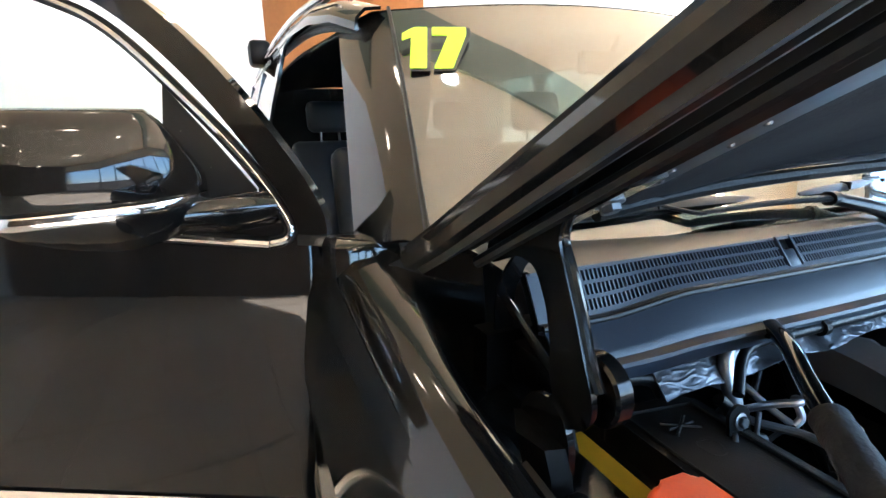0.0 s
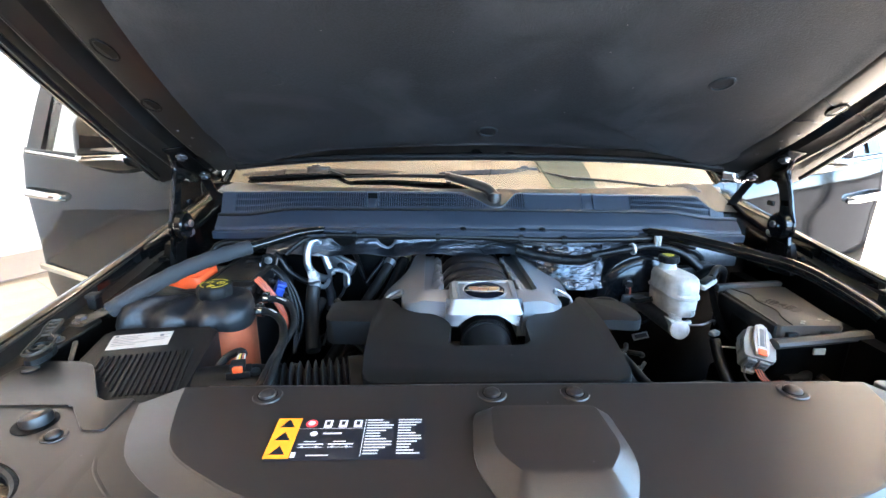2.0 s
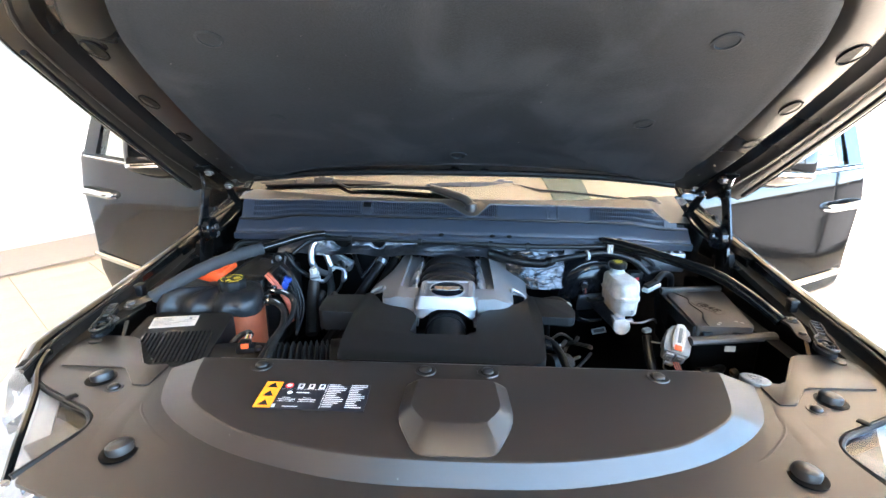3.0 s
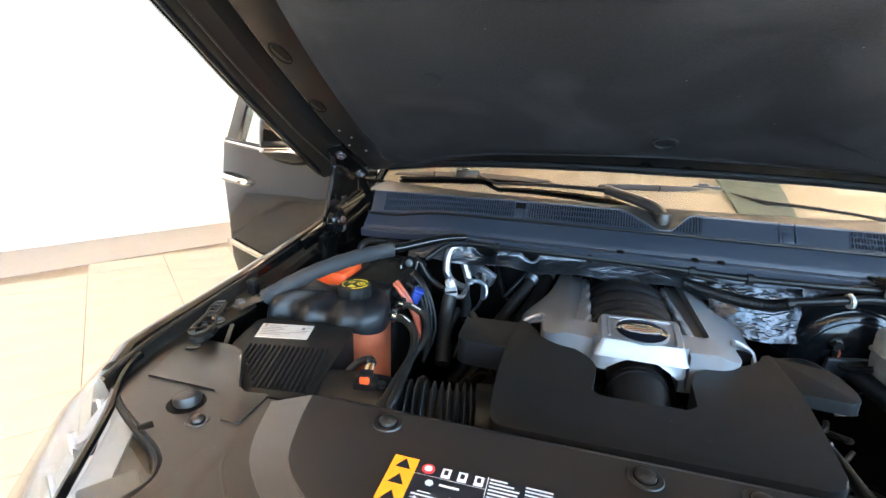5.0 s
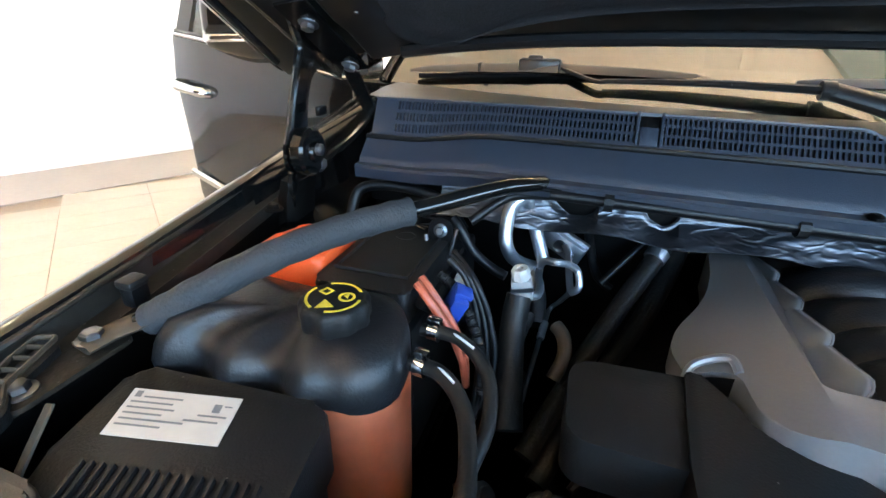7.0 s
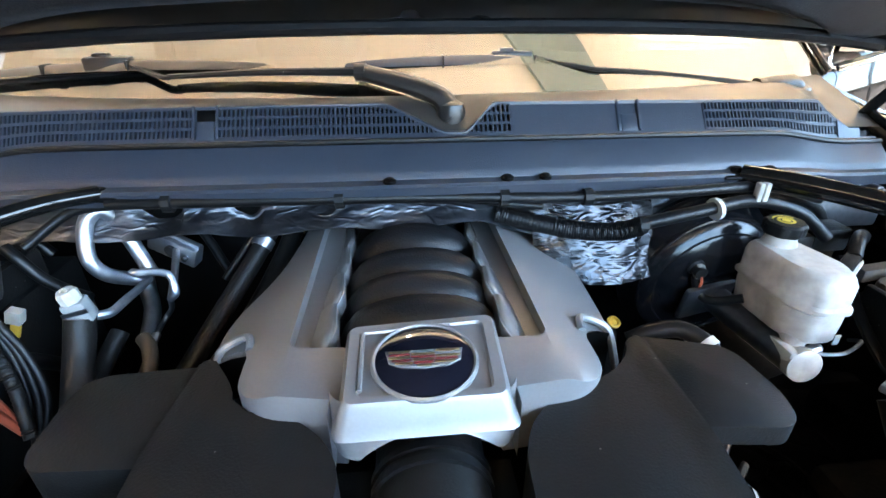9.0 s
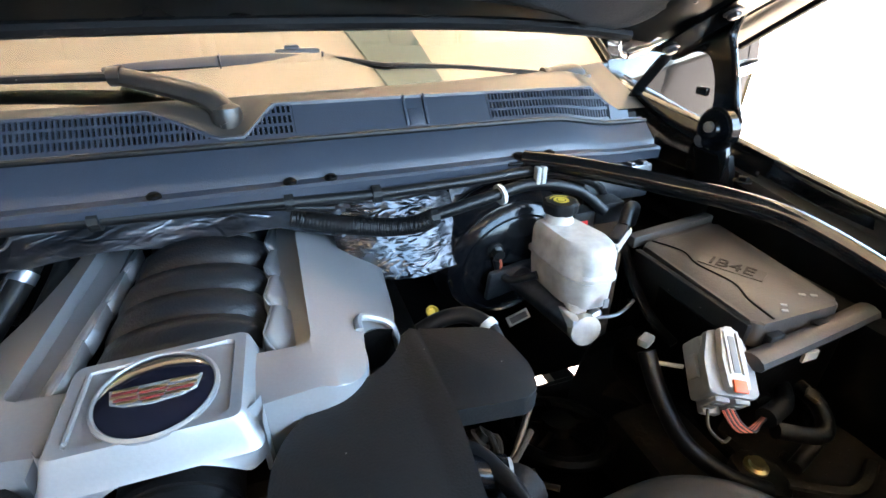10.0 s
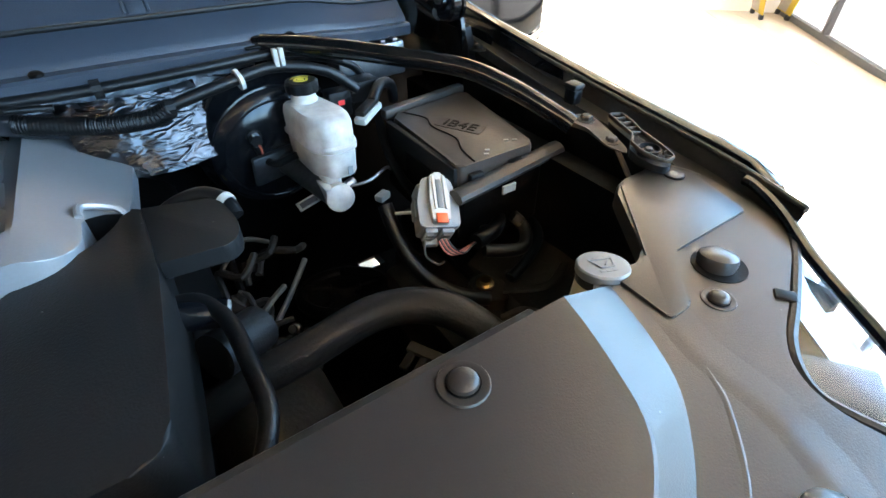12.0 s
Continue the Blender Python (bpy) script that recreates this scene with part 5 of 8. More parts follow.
# ---- wipers ----
def wiper(label, spindle, joint, bend, clasp, b0, bm_, b1, lit):
    """A wiper: cast root, flat rod, hook and clasp, jointed blade with its spoiler."""
    w = thing("windshield_wiper", label, "wiper", group="pair of wipers")
    part("arm", tube([spindle + Vector((0.004, -0.004, -0.012)), spindle.lerp(joint, 0.12) + Vector((0, 0.004, 0.012)), spindle.lerp(joint, 0.5) + Vector((0, 0.002, 0.010)), joint], lambda t: 0.0205 - 0.006 * t, 12, 8, flat=0.8), SATIN, w, "thick black arm root")
    part("spindle_cap", lathe([(0.020, -0.024), (0.0215, 0.0), (0.019, 0.010), (0.010, 0.015)], pose(*spindle), 20), SATIN, w)
    d = (bend - joint).normalized()
    part("collar", tube([joint - d * 0.006, joint + d * 0.010], 0.0165, 12, 2, flat=0.8), SATIN, w)
    part("rod", tube([joint, joint.lerp(bend, 0.5) + Vector((0, 0, 0.003)), bend], lambda t: 0.0115 - 0.005 * t, 8, 8, flat=0.6), PLASTIC, w, "thin black arm rod")
    part("hook", tube([bend - d * 0.01, bend + d * 0.012, clasp + Vector((0.030 * -d.x, -0.004, 0.002)), clasp], 0.0062, 8, 6, flat=0.6), PLASTIC, w, "bent end of the arm")
    line = spline([b0, bm_, b1], 8)
    n = len(line) - 1
    secs, keel = [], []
    for i, p in enumerate(line):
        k = max(0.0, math.sin(math.pi * (0.015 + 0.97 * i / n))) ** 0.42
        h, dd = 0.012 * k, 0.015 * k
        secs.append([p + Vector((0, -dd, -0.002)), p + Vector((0, -dd * 0.55, h * 0.75)), p + Vector((0, 0.0, h)), p + Vector((0, dd * 0.8, h * 0.35)), p + Vector((0, dd * 0.8, -0.003))])
        keel.append(p + Vector((0, 0.002, -0.010)))
    part("blade", loft(secs, closed=True, caps=True), lit, w, "jointed black wiper blade", 50)
    part("squeegee", tube(keel[1:-1], 0.0048, 6, 1), RUBBER, w, "rubber lip")
    part("clasp", box(-0.036, 0.036, -0.013, 0.011, -0.006, 0.016, 0.005, m=pose(clasp.x, clasp.y + 0.004, clasp.z - 0.002)), lit, w)
    part("clasp_tab", box(-0.012, 0.012, -0.009, 0.007, 0.012, 0.021, 0.003, m=pose(clasp.x - 0.008, clasp.y + 0.004, clasp.z - 0.002)), lit, w)
    for f in (0.34, 0.62):
        q = line[int(f * n)]
        part("blade_joint", box(-0.0015, 0.0015, -0.016, 0.013, -0.002, 0.0128, 0.0005, m=pose(q.x, q.y, q.z)), RUBBER, w)
    return w


wiper("black wiper with bent arm resting low on the windshield", Vector((0.036, 0.772, 1.294)), Vector((-0.0958, 0.824, 1.345)), Vector((-0.395, 0.858, 1.339)), Vector((-0.500, 0.900, 1.352)), Vector((-0.760, 0.960, 1.331)), Vector((-0.50, 0.902, 1.347)), Vector((-0.235, 0.878, 1.348)), SATIN)
wiper("black wiper resting low on the windshield in front of the driver", Vector((0.705, 0.905, 1.285)), Vector((0.615, 0.893, 1.300)), Vector((0.290, 0.862, 1.338)), Vector((0.150, 0.888, 1.352)), Vector((-0.124, 0.866, 1.349)), Vector((0.15, 0.884, 1.349)), Vector((0.452, 0.930, 1.333)), COWL)

# ---- engine bay shell ----
bay = thing("engine_bay", "grimy engine bay walls and floor, near black for the shade", "engine bay", kind="structure")
# walls and tray carry the bay's shade in their near-black colour
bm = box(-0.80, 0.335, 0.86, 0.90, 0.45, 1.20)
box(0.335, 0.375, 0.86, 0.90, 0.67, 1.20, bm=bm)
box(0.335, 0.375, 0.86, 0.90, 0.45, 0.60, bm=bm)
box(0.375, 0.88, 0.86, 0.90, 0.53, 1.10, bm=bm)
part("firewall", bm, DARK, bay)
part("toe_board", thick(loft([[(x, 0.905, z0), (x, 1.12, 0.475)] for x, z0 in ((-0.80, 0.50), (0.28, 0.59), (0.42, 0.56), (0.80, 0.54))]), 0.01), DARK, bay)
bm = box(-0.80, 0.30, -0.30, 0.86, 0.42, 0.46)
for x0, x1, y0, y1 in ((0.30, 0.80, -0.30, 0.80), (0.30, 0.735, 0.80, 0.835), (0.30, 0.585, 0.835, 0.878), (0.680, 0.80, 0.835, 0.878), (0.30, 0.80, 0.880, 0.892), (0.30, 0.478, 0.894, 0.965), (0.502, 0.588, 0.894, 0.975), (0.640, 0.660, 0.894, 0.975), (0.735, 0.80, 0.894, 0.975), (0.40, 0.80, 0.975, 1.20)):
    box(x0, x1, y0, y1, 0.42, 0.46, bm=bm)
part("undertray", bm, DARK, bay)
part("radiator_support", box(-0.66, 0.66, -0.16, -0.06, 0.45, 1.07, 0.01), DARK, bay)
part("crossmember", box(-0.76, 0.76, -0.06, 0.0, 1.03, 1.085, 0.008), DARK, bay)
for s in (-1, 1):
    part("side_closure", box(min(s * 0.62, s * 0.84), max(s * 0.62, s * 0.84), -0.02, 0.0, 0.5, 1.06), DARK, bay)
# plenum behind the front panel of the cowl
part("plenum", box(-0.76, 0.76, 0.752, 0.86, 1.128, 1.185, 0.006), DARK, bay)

# foil heat shield along the firewall
foil_thing = thing("heat_shield", "crinkled silver foil insulation on the firewall", "insulation")


FOIL_EDGE = ((-0.62, 1.186), (-0.50, 1.192), (-0.455, 1.190), (-0.425, 1.160), (-0.412, 1.150), (-0.388, 1.151), (-0.374, 1.160), (-0.368, 1.174), (-0.307, 1.175), (-0.296, 1.160), (-0.276, 1.149), (-0.262, 1.156), (-0.255, 1.172), (0.50, 1.172))


def foil_top(x):
    """Upper edge of the foil, cut out round two fixings."""
    for (a, za), (b, zb) in zip(FOIL_EDGE, FOIL_EDGE[1:]):
        if x <= b:
            return za + (zb - za) * (x - a) / (b - a)
    return FOIL_EDGE[-1][1]


rows = []
for i in range(181):
    x = -0.62 + 1.08 * i / 180
    low = 1.134 + 0.004 * math.sin(x * 31) - 0.070 * max(0, min(1, (x - 0.08) / 0.30))
    row = []
    for j in range(19):
        k = j / 18
        fold = noise.noise(Vector((x * 12, k * 1.6, 1.0))) * 0.005 + noise.noise(Vector((x * 38 + k * 2, k * 4, 4.0))) * 0.0025
        row.append((x, 0.742 - 0.036 * k ** 1.5 + fold * min(1, k * 4), foil_top(x) + (low - foil_top(x)) * k))
    rows.append(row)
part("foil_sheet", thick(loft(rows), 0.002), FOIL, foil_thing, "dull crinkled foil", 25)
rows = []
for i in range(41):
    x = 0.17 + 0.20 * i / 40
    rows.append([(x - 0.02 + 0.012 * k / 10, 0.720 - 0.004 * k - 0.024 * math.sin(i / 40 * 3.1) + 0.006 * noise.noise(Vector((x * 22, k * 0.4, 2.0))) + 0.002 * noise.noise(Vector((x * 80, k * 1.4, 5.0))), 1.162 - 0.0095 * k) for k in range(13)])
part("foil_bulge", thick(loft(rows), 0.002), FOILDIM, foil_thing, "crumpled foil wrap", 25)

# ---- radiator cover ----
def deck_z(x, y):
    return 0.0 - 0.12 * max(0, -0.15 - y) + 0.02 * max(0, y)


cover = thing("radiator_cover", "satin black plastic radiator cover across the front of the engine bay", "radiator cover")
half = [(0.60, 0.036), (0.655, 0.034), (0.745, 0.158), (0.845, 0.162), (0.868, 0.125), (0.852, 0.015), (0.842, -0.014), (0.795, -0.046), (0.755, -0.064), (0.718, -0.082), (0.673, -0.101), (0.645, -0.120), (0.629, -0.147), (0.631, -0.172), (0.646, -0.212), (0.665, -0.266)]
rr = [0.02, 0.02, 0.02, 0.02, 0.02, 0.02, 0.02, 0.02, 0.015, 0.015, 0.02, 0.02, 0.02, 0.02, 0.02, 0.01]
deck = half + [(0.25, -0.40), (-0.25, -0.40)] + [(-x, y) for x, y in reversed(half)]
part("deck", graded(rounded(deck, rr + [0.1, 0.1] + rr[::-1], 4), 1.075, 1.098, 0.004, deck_z, (-0.6, -0.3, 0.0, 0.3, 0.6), (-0.3, -0.22, -0.15, 0.0, 0.1)), SATIN, cover, "lower deck of the cover")
inner_o = [(-0.518, 0.024), (-0.500, -0.045), (-0.474, -0.105), (-0.412, -0.152), (-0.33, -0.190), (-0.17, -0.222), (0, -0.229), (0.17, -0.222), (0.33, -0.190), (0.412, -0.152), (0.474, -0.105), (0.500, -0.045), (0.518, 0.024)]
outer_o = [(-0.592, 0.030), (-0.567, -0.042), (-0.532, -0.098), (-0.455, -0.158), (-0.345, -0.205), (-0.175, -0.242), (0, -0.249), (0.175, -0.242), (0.345, -0.205), (0.455, -0.158), (0.532, -0.098), (0.567, -0.042), (0.592, 0.030)]


def smooth_line(pts, per=5):
    return [(p.x, p.y) for p in spline([(x, y, 0) for x, y in pts], per)]


li, lo_ = smooth_line(inner_o), smooth_line(outer_o)


def top_z(x, y):
    return 1.131 + 0.06 * min(0, y)


secs = [[(x * 1.004, y * 1.01, 1.085 + deck_z(x, y)) for x, y in lo_], [(x, y, 1.0985 + deck_z(x, y)) for x, y in lo_], [(x, y, top_z(x, y) - 0.0012) for x, y in li], [(x * 0.994, y * 0.985, top_z(x, y)) for x, y in li]]
for f in (0.8, 0.5, 0.2):
    secs.append([(x * (0.99 if f > 0.9 else 1) * (f * 0.06 + 0.93), 0.024 + (y - 0.024) * f, top_z(x, y * f)) for x, y in li])
secs.append([(x * 0.93, 0.024, top_z(x, 0.02)) for x, y in li])
secs.append([(x * 0.93, 0.032, top_z(x, 0.02) - 0.003) for x, y in li])
secs.append([(x * 0.93, 0.037, top_z(x, 0.02) - 0.010) for x, y in li])
secs.append([(x * 0.93, 0.039, 1.085) for x, y in li])
bm = loft(secs)
part("raised_panel", bm, SATIN, cover, "raised middle panel with bevelled rim", 9)
# bump in the middle
bo = rounded([(-0.092, -0.040), (0.092, -0.040), (0.100, -0.14), (0.062, -0.222), (-0.062, -0.222), (-0.100, -0.14)], [0.02, 0.02, 0.03, 0.02, 0.02, 0.03])
ti = rounded([(-0.070, -0.055), (0.070, -0.055), (0.076, -0.140), (0.045, -0.183), (-0.045, -0.183), (-0.076, -0.140)], [0.012, 0.012, 0.02, 0.012, 0.012, 0.02])
bm = loft([[(x, y, top_z(x, y) - 0.004) for x, y in bo], [(x, y, top_z(x, y) + 0.002) for x, y in bo], [(x, y, 1.148) for x, y in ti], [(x * 0.9, -0.115 + (y + 0.115) * 0.9, 1.149) for x, y in ti]], closed=True, caps=True)
part("latch_bump", bm, SATIN, cover, "raised latch housing", 30)


def push_pin(x, y, z, r, name="push_pin"):
    """A domed pin head in a shallow dish with a raised rim."""
    ring = part(name, lathe([(r * 1.70, -0.001), (r * 1.62, 0.0006), (r * 1.50, 0.0009), (r * 1.34, 0.0004), (r * 0.9, 0.0003)], pose(x, y, z), 30), SATIN, cover, "round push pin in a dished seat")
    part("gap", lathe([(r * 1.12, -0.001), (r * 1.12, 0.0009), (r * 0.95, 0.0009)], pose(x, y, z), 24), DARK, ring)
    part("pin_head", lathe([(r * 0.98, -0.001), (r, 0.0018), (r * 0.93, 0.0042), (r * 0.70, 0.0062), (r * 0.3, 0.0072)], pose(x, y, z), 24), SATIN, ring, "domed head")


def flush_pin(x, y, z, r):
    ring = part("push_pin", lathe([(r * 1.12, -0.001), (r * 1.12, 0.0012), (r * 0.98, 0.0012)], pose(x, y, z), 26), DARK, cover, "dark gap round a flush pin")
    part("pin_head", lathe([(r, 0.0), (r, 0.0026), (r * 0.88, 0.0032), (r * 0.3, 0.0034)], pose(x, y, z), 24), SATIN, ring)


def bumper(x, y, z, lean):
    """A rubber bumper: a leaning cylinder with a domed end, on a near-black disc that paints its hole's shade."""
    seat_ = part("bumper_seat", lathe([(0.028, -0.002), (0.028, 0.0006), (0.026, 0.0004)], pose(x, y - 0.003, z), 30), DARK, cover, "near-black disc for the shaded hole round the bumper")
    part("bumper_cap", lathe([(0.0195, -0.004), (0.0205, 0.006), (0.0195, 0.0105), (0.0155, 0.0135), (0.007, 0.0150)], pose(x, y, z, -8, lean, 0), 26), SATIN, seat_, "round rubber bumper")


for x in (-0.386, -0.061, 0.061, 0.388):
    push_pin(x, 0.0, 1.1312, 0.0125)
RIDGE = [(0.618, 0.020), (0.600, -0.035), (0.588, -0.073), (0.585, -0.127), (0.577, -0.160), (0.566, -0.195), (0.545, -0.235)]
THIN = [(0.590, -0.066), (0.575, -0.095), (0.559, -0.118), (0.513, -0.160), (0.46, -0.192)]
for s in (-1, 1):
    flush_pin(s * 0.826, 0.126, 1.1034, 0.0125)
    push_pin(s * 0.664, -0.042, 1.0985, 0.0100)
    bumper(s * 0.711, -0.010, 1.0982, s * 10)
    bumper(s * 0.540, -0.202, 1.0922, s * 8)
    part("lens_clip", box(-0.008, 0.008, -0.010, 0.010, -0.004, 0.0018, 0.002, m=pose(s * 0.722, -0.076, 1.0985, 0, 0, s * 35)), DARK, cover, "black clip at the lamp edge")
    # raised rear part of the side panel, with a soft edge
    plate = [(0.829, 0.027), (0.687, 0.026), (0.672, 0.009), (0.634, -0.033), (0.602, -0.034), (0.603, 0.042), (0.654, 0.034), (0.748, 0.150), (0.838, 0.153), (0.855, 0.115)]
    part("side_step", prism(rounded([(s * x, y) for x, y in plate], 0.006), 1.092, 1.1014, 0.0030, top=deck_z, seg=2), SATIN, cover, "raised step of the side panel", 30)
    # folds of the side panel: a soft wedge, and a fine crease
    for line, cross in ((RIDGE, ((-0.014, 0.0001), (-0.005, 0.0008), (0.000, 0.0011), (0.006, 0.0009), (0.030, 0.0001))), (THIN, ((-0.004, 0.0001), (-0.0006, 0.0008), (0.0004, 0.0008), (0.002, 0.0001)))):
        pts = spline([(s * x, y, 0) for x, y in line], 6)
        secs = []
        for i, p in enumerate(pts):
            d = (pts[min(i + 1, len(pts) - 1)] - pts[max(i - 1, 0)]).normalized()
            n = Vector((-d.y, d.x, 0)) * s
            fade = min(1.0, 0.15 + i / 5, 0.15 + (len(pts) - 1 - i) / 8)
            secs.append([(p.x + n.x * o, p.y + n.y * o, 1.0984 + deck_z(p.x + n.x * o, p.y + n.y * o) + h * fade - 0.0006) for o, h in cross])
        part("fold", loft(secs), SATIN, cover, "moulded fold of the side panel", 60)

# warning label
wl = part("warning_label", thick(loft([[(-0.352, -0.056, 1.1300), (-0.158, -0.056, 1.1300)], [(-0.352, -0.128, 1.1255), (-0.158, -0.128, 1.1255)]]), 0.0012), LABELBLACK, cover, "black, white and orange service warning label")


def on_label(u, v):
    """A place on the label, u from left to right, v from top to bottom."""
    y = -0.056 - 0.072 * v
    return Vector((-0.352 + 0.194 * u, y, 1.1275 + 0.0622 * (y + 0.092) + 0.0022))


def patch(u0, v0, u1, v1, material, name="print", lift=0.0):
    q = [on_label(u0, v0), on_label(u1, v0), on_label(u1, v1), on_label(u0, v1)]
    bm = bmesh.new()
    bm.faces.new([bm.verts.new(p + Vector((0, 0, lift))) for p in q])
    return part(name, bm, material, wl)


patch(0.0, 0.0, 0.16, 1.0, LABELORANGE)
for v in (0.15, 0.48, 0.82):
    bm = bmesh.new()
    bm.faces.new([bm.verts.new(on_label(u, w) + Vector((0, 0, 0.0006))) for u, w in ((0.08, v - 0.11), (0.13, v + 0.1), (0.03, v + 0.1))])
    part("symbol", bm, LABELBLACK, wl)
bm = lathe([(0.0078, 0.0), (0.0078, 0.0006), (0.0055, 0.0006)], pose(*on_label(0.235, 0.15)), 18)
part("symbol", bm, REDINK, wl)
bm = lathe([(0.0048, 0.0008), (0.0048, 0.001)], pose(*on_label(0.235, 0.15)), 14)
part("symbol", bm, WHITEINK, wl)
for u in (0.32, 0.42, 0.52):
    patch(u, 0.06, u + 0.055, 0.26, WHITEINK, "symbol")
    patch(u + 0.015, 0.1, u + 0.04, 0.2, LABELBLACK, "symbol", 0.0006)
part("symbol", lathe([(0.005, 0), (0.005, 0.0006)], pose(*on_label(0.27, 0.42)), 6), WHITEINK, wl)
patch(0.33, 0.39, 0.45, 0.43, WHITEINK)
for u in (0.19, 0.38):
    for a, b, c, d in ((0.0, 0.66, 0.16, 0.69), (0.03, 0.60, 0.11, 0.62), (0.0, 0.74, 0.16, 0.755)):
        patch(u + a, b, u + c, d, WHITEINK, "symbol")
    for du in (0.03, 0.12):
        part("symbol", lathe([(0.0018, 0), (0.0018, 0.0005)], pose(*on_label(u + du, 0.74)), 8), WHITEINK, wl)
patch(0.165, 0.86, 0.195, 0.98, WHITEINK)
patch(0.26, 0.92, 0.40, 0.95, WHITEINK)
for r in range(13):
    for u0, u1 in ((0.61, 0.79), (0.82, 0.98)):
        L = u0 + (u1 - u0) * (0.75 + 0.25 * math.sin(r * 7.3 + u0 * 9))
        patch(u0, 0.05 + 0.07 * r, L, 0.082 + 0.07 * r, WHITEINK)
patch(0.595, 0.03, 0.599, 0.97, WHITEINK)
patch(0.16, 0.28, 0.60, 0.287, WHITEINK)

# hood stop brackets and latticed supports on the fenders
for s in (-1, 1):
    ox = 0.016 if s < 0 else 0.0
    b = thing("fender_bracket", "black ribbed plastic bracket bolted on the inner fender", "bracket", group="fender brackets")
    out = rounded([(0.812, 0.132), (0.828, 0.134), (0.838, 0.160), (0.845, 0.185), (0.851, 0.208), (0.863, 0.230), (0.873, 0.262), (0.854, 0.270), (0.843, 0.240), (0.832, 0.207), (0.812, 0.192), (0.803, 0.168), (0.804, 0.145)], 0.005)
    out = [(x + ox, y) for x, y in out]
    ring = [(s * x, y, 1.129 + 0.04 * (y - 0.2)) for x, y in out]
    part("rim", tube(ring + ring[:1], 0.0020, 6, 1, flat=1.6), BRACKET, b)
    for x0, y0, x1, y1 in ((0.851, 0.255, 0.871, 0.249), (0.845, 0.240, 0.866, 0.234), (0.839, 0.226, 0.858, 0.219), (0.834, 0.212, 0.850, 0.205), (0.826, 0.150, 0.834, 0.150), (0.820, 0.143, 0.826, 0.135)):
        part("rib", tube([(s * (x0 + ox), y0, 1.128 + 0.04 * (y0 - 0.2)), (s * (x1 + ox), y1, 1.128 + 0.04 * (y1 - 0.2))], 0.0016, 6, 2, flat=1.8), BRACKET, b)
    part("web", prism([(s * x, y) for x, y in out], 1.106, 1.119, top=lambda x, y: 0.04 * (y - 0.2)), PLASTIC, b)
    cup = lathe([(0.0150, 0.0), (0.0165, 0.009), (0.0140, 0.0095), (0.0125, 0.003), (0.006, 0.003)], pose(s * (0.822 + ox), 0.170, 1.118), 22)
    part("cup", cup, PLASTIC, b)
    bolt(b, s * (0.822 + ox), 0.170, 1.121, 0.006, material=BRACKET)
    stop = thing("hood_stop", "black rubber hood stop block on the fender rail", "bump stop", group="hood stops")
    part("block", box(-0.010, 0.010, -0.012, 0.012, 0.0, 0.026, 0.004, m=pose(s * 0.868, 0.358, 1.1185)), RUBBER, stop)
    part("top", box(-0.013, 0.012, -0.014, 0.014, 0.023, 0.035, 0.005, m=pose(s * 0.868, 0.358, 1.1185)), HOSE, stop)
    rod = thing("support_rod", "thin steel rod between fender and radiator cover", "rod", group="support rods")
    part("bar", tube([(s * 0.812, 0.214, 1.112), (s * 0.800, 0.176, 1.088), (s * 0.786, 0.135, 1.06)], 0.0045, 8, 6, flat=0.5), BRACKET, rod)

# ---- engine ----
EX = -0.033
eng = thing("engine_block", "dark engine block and pulleys deep in the bay", "engine")
# block and pulleys too have the deep shade in their colour
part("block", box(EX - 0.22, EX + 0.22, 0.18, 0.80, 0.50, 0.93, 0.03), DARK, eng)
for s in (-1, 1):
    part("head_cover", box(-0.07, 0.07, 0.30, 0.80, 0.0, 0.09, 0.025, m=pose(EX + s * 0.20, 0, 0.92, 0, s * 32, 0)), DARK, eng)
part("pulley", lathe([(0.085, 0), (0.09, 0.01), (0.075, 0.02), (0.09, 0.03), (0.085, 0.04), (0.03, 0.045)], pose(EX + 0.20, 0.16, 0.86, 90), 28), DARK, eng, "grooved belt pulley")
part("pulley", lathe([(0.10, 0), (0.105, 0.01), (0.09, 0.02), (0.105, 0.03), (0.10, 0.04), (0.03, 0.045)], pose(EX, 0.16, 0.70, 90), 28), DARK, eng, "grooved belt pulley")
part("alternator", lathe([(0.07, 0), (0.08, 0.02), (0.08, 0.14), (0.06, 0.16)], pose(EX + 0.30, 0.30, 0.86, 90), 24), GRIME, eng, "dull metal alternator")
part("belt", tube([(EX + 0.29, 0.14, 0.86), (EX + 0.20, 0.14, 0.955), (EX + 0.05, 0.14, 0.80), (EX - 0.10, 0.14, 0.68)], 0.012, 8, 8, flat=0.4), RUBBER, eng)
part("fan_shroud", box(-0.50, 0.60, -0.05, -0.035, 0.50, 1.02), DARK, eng)

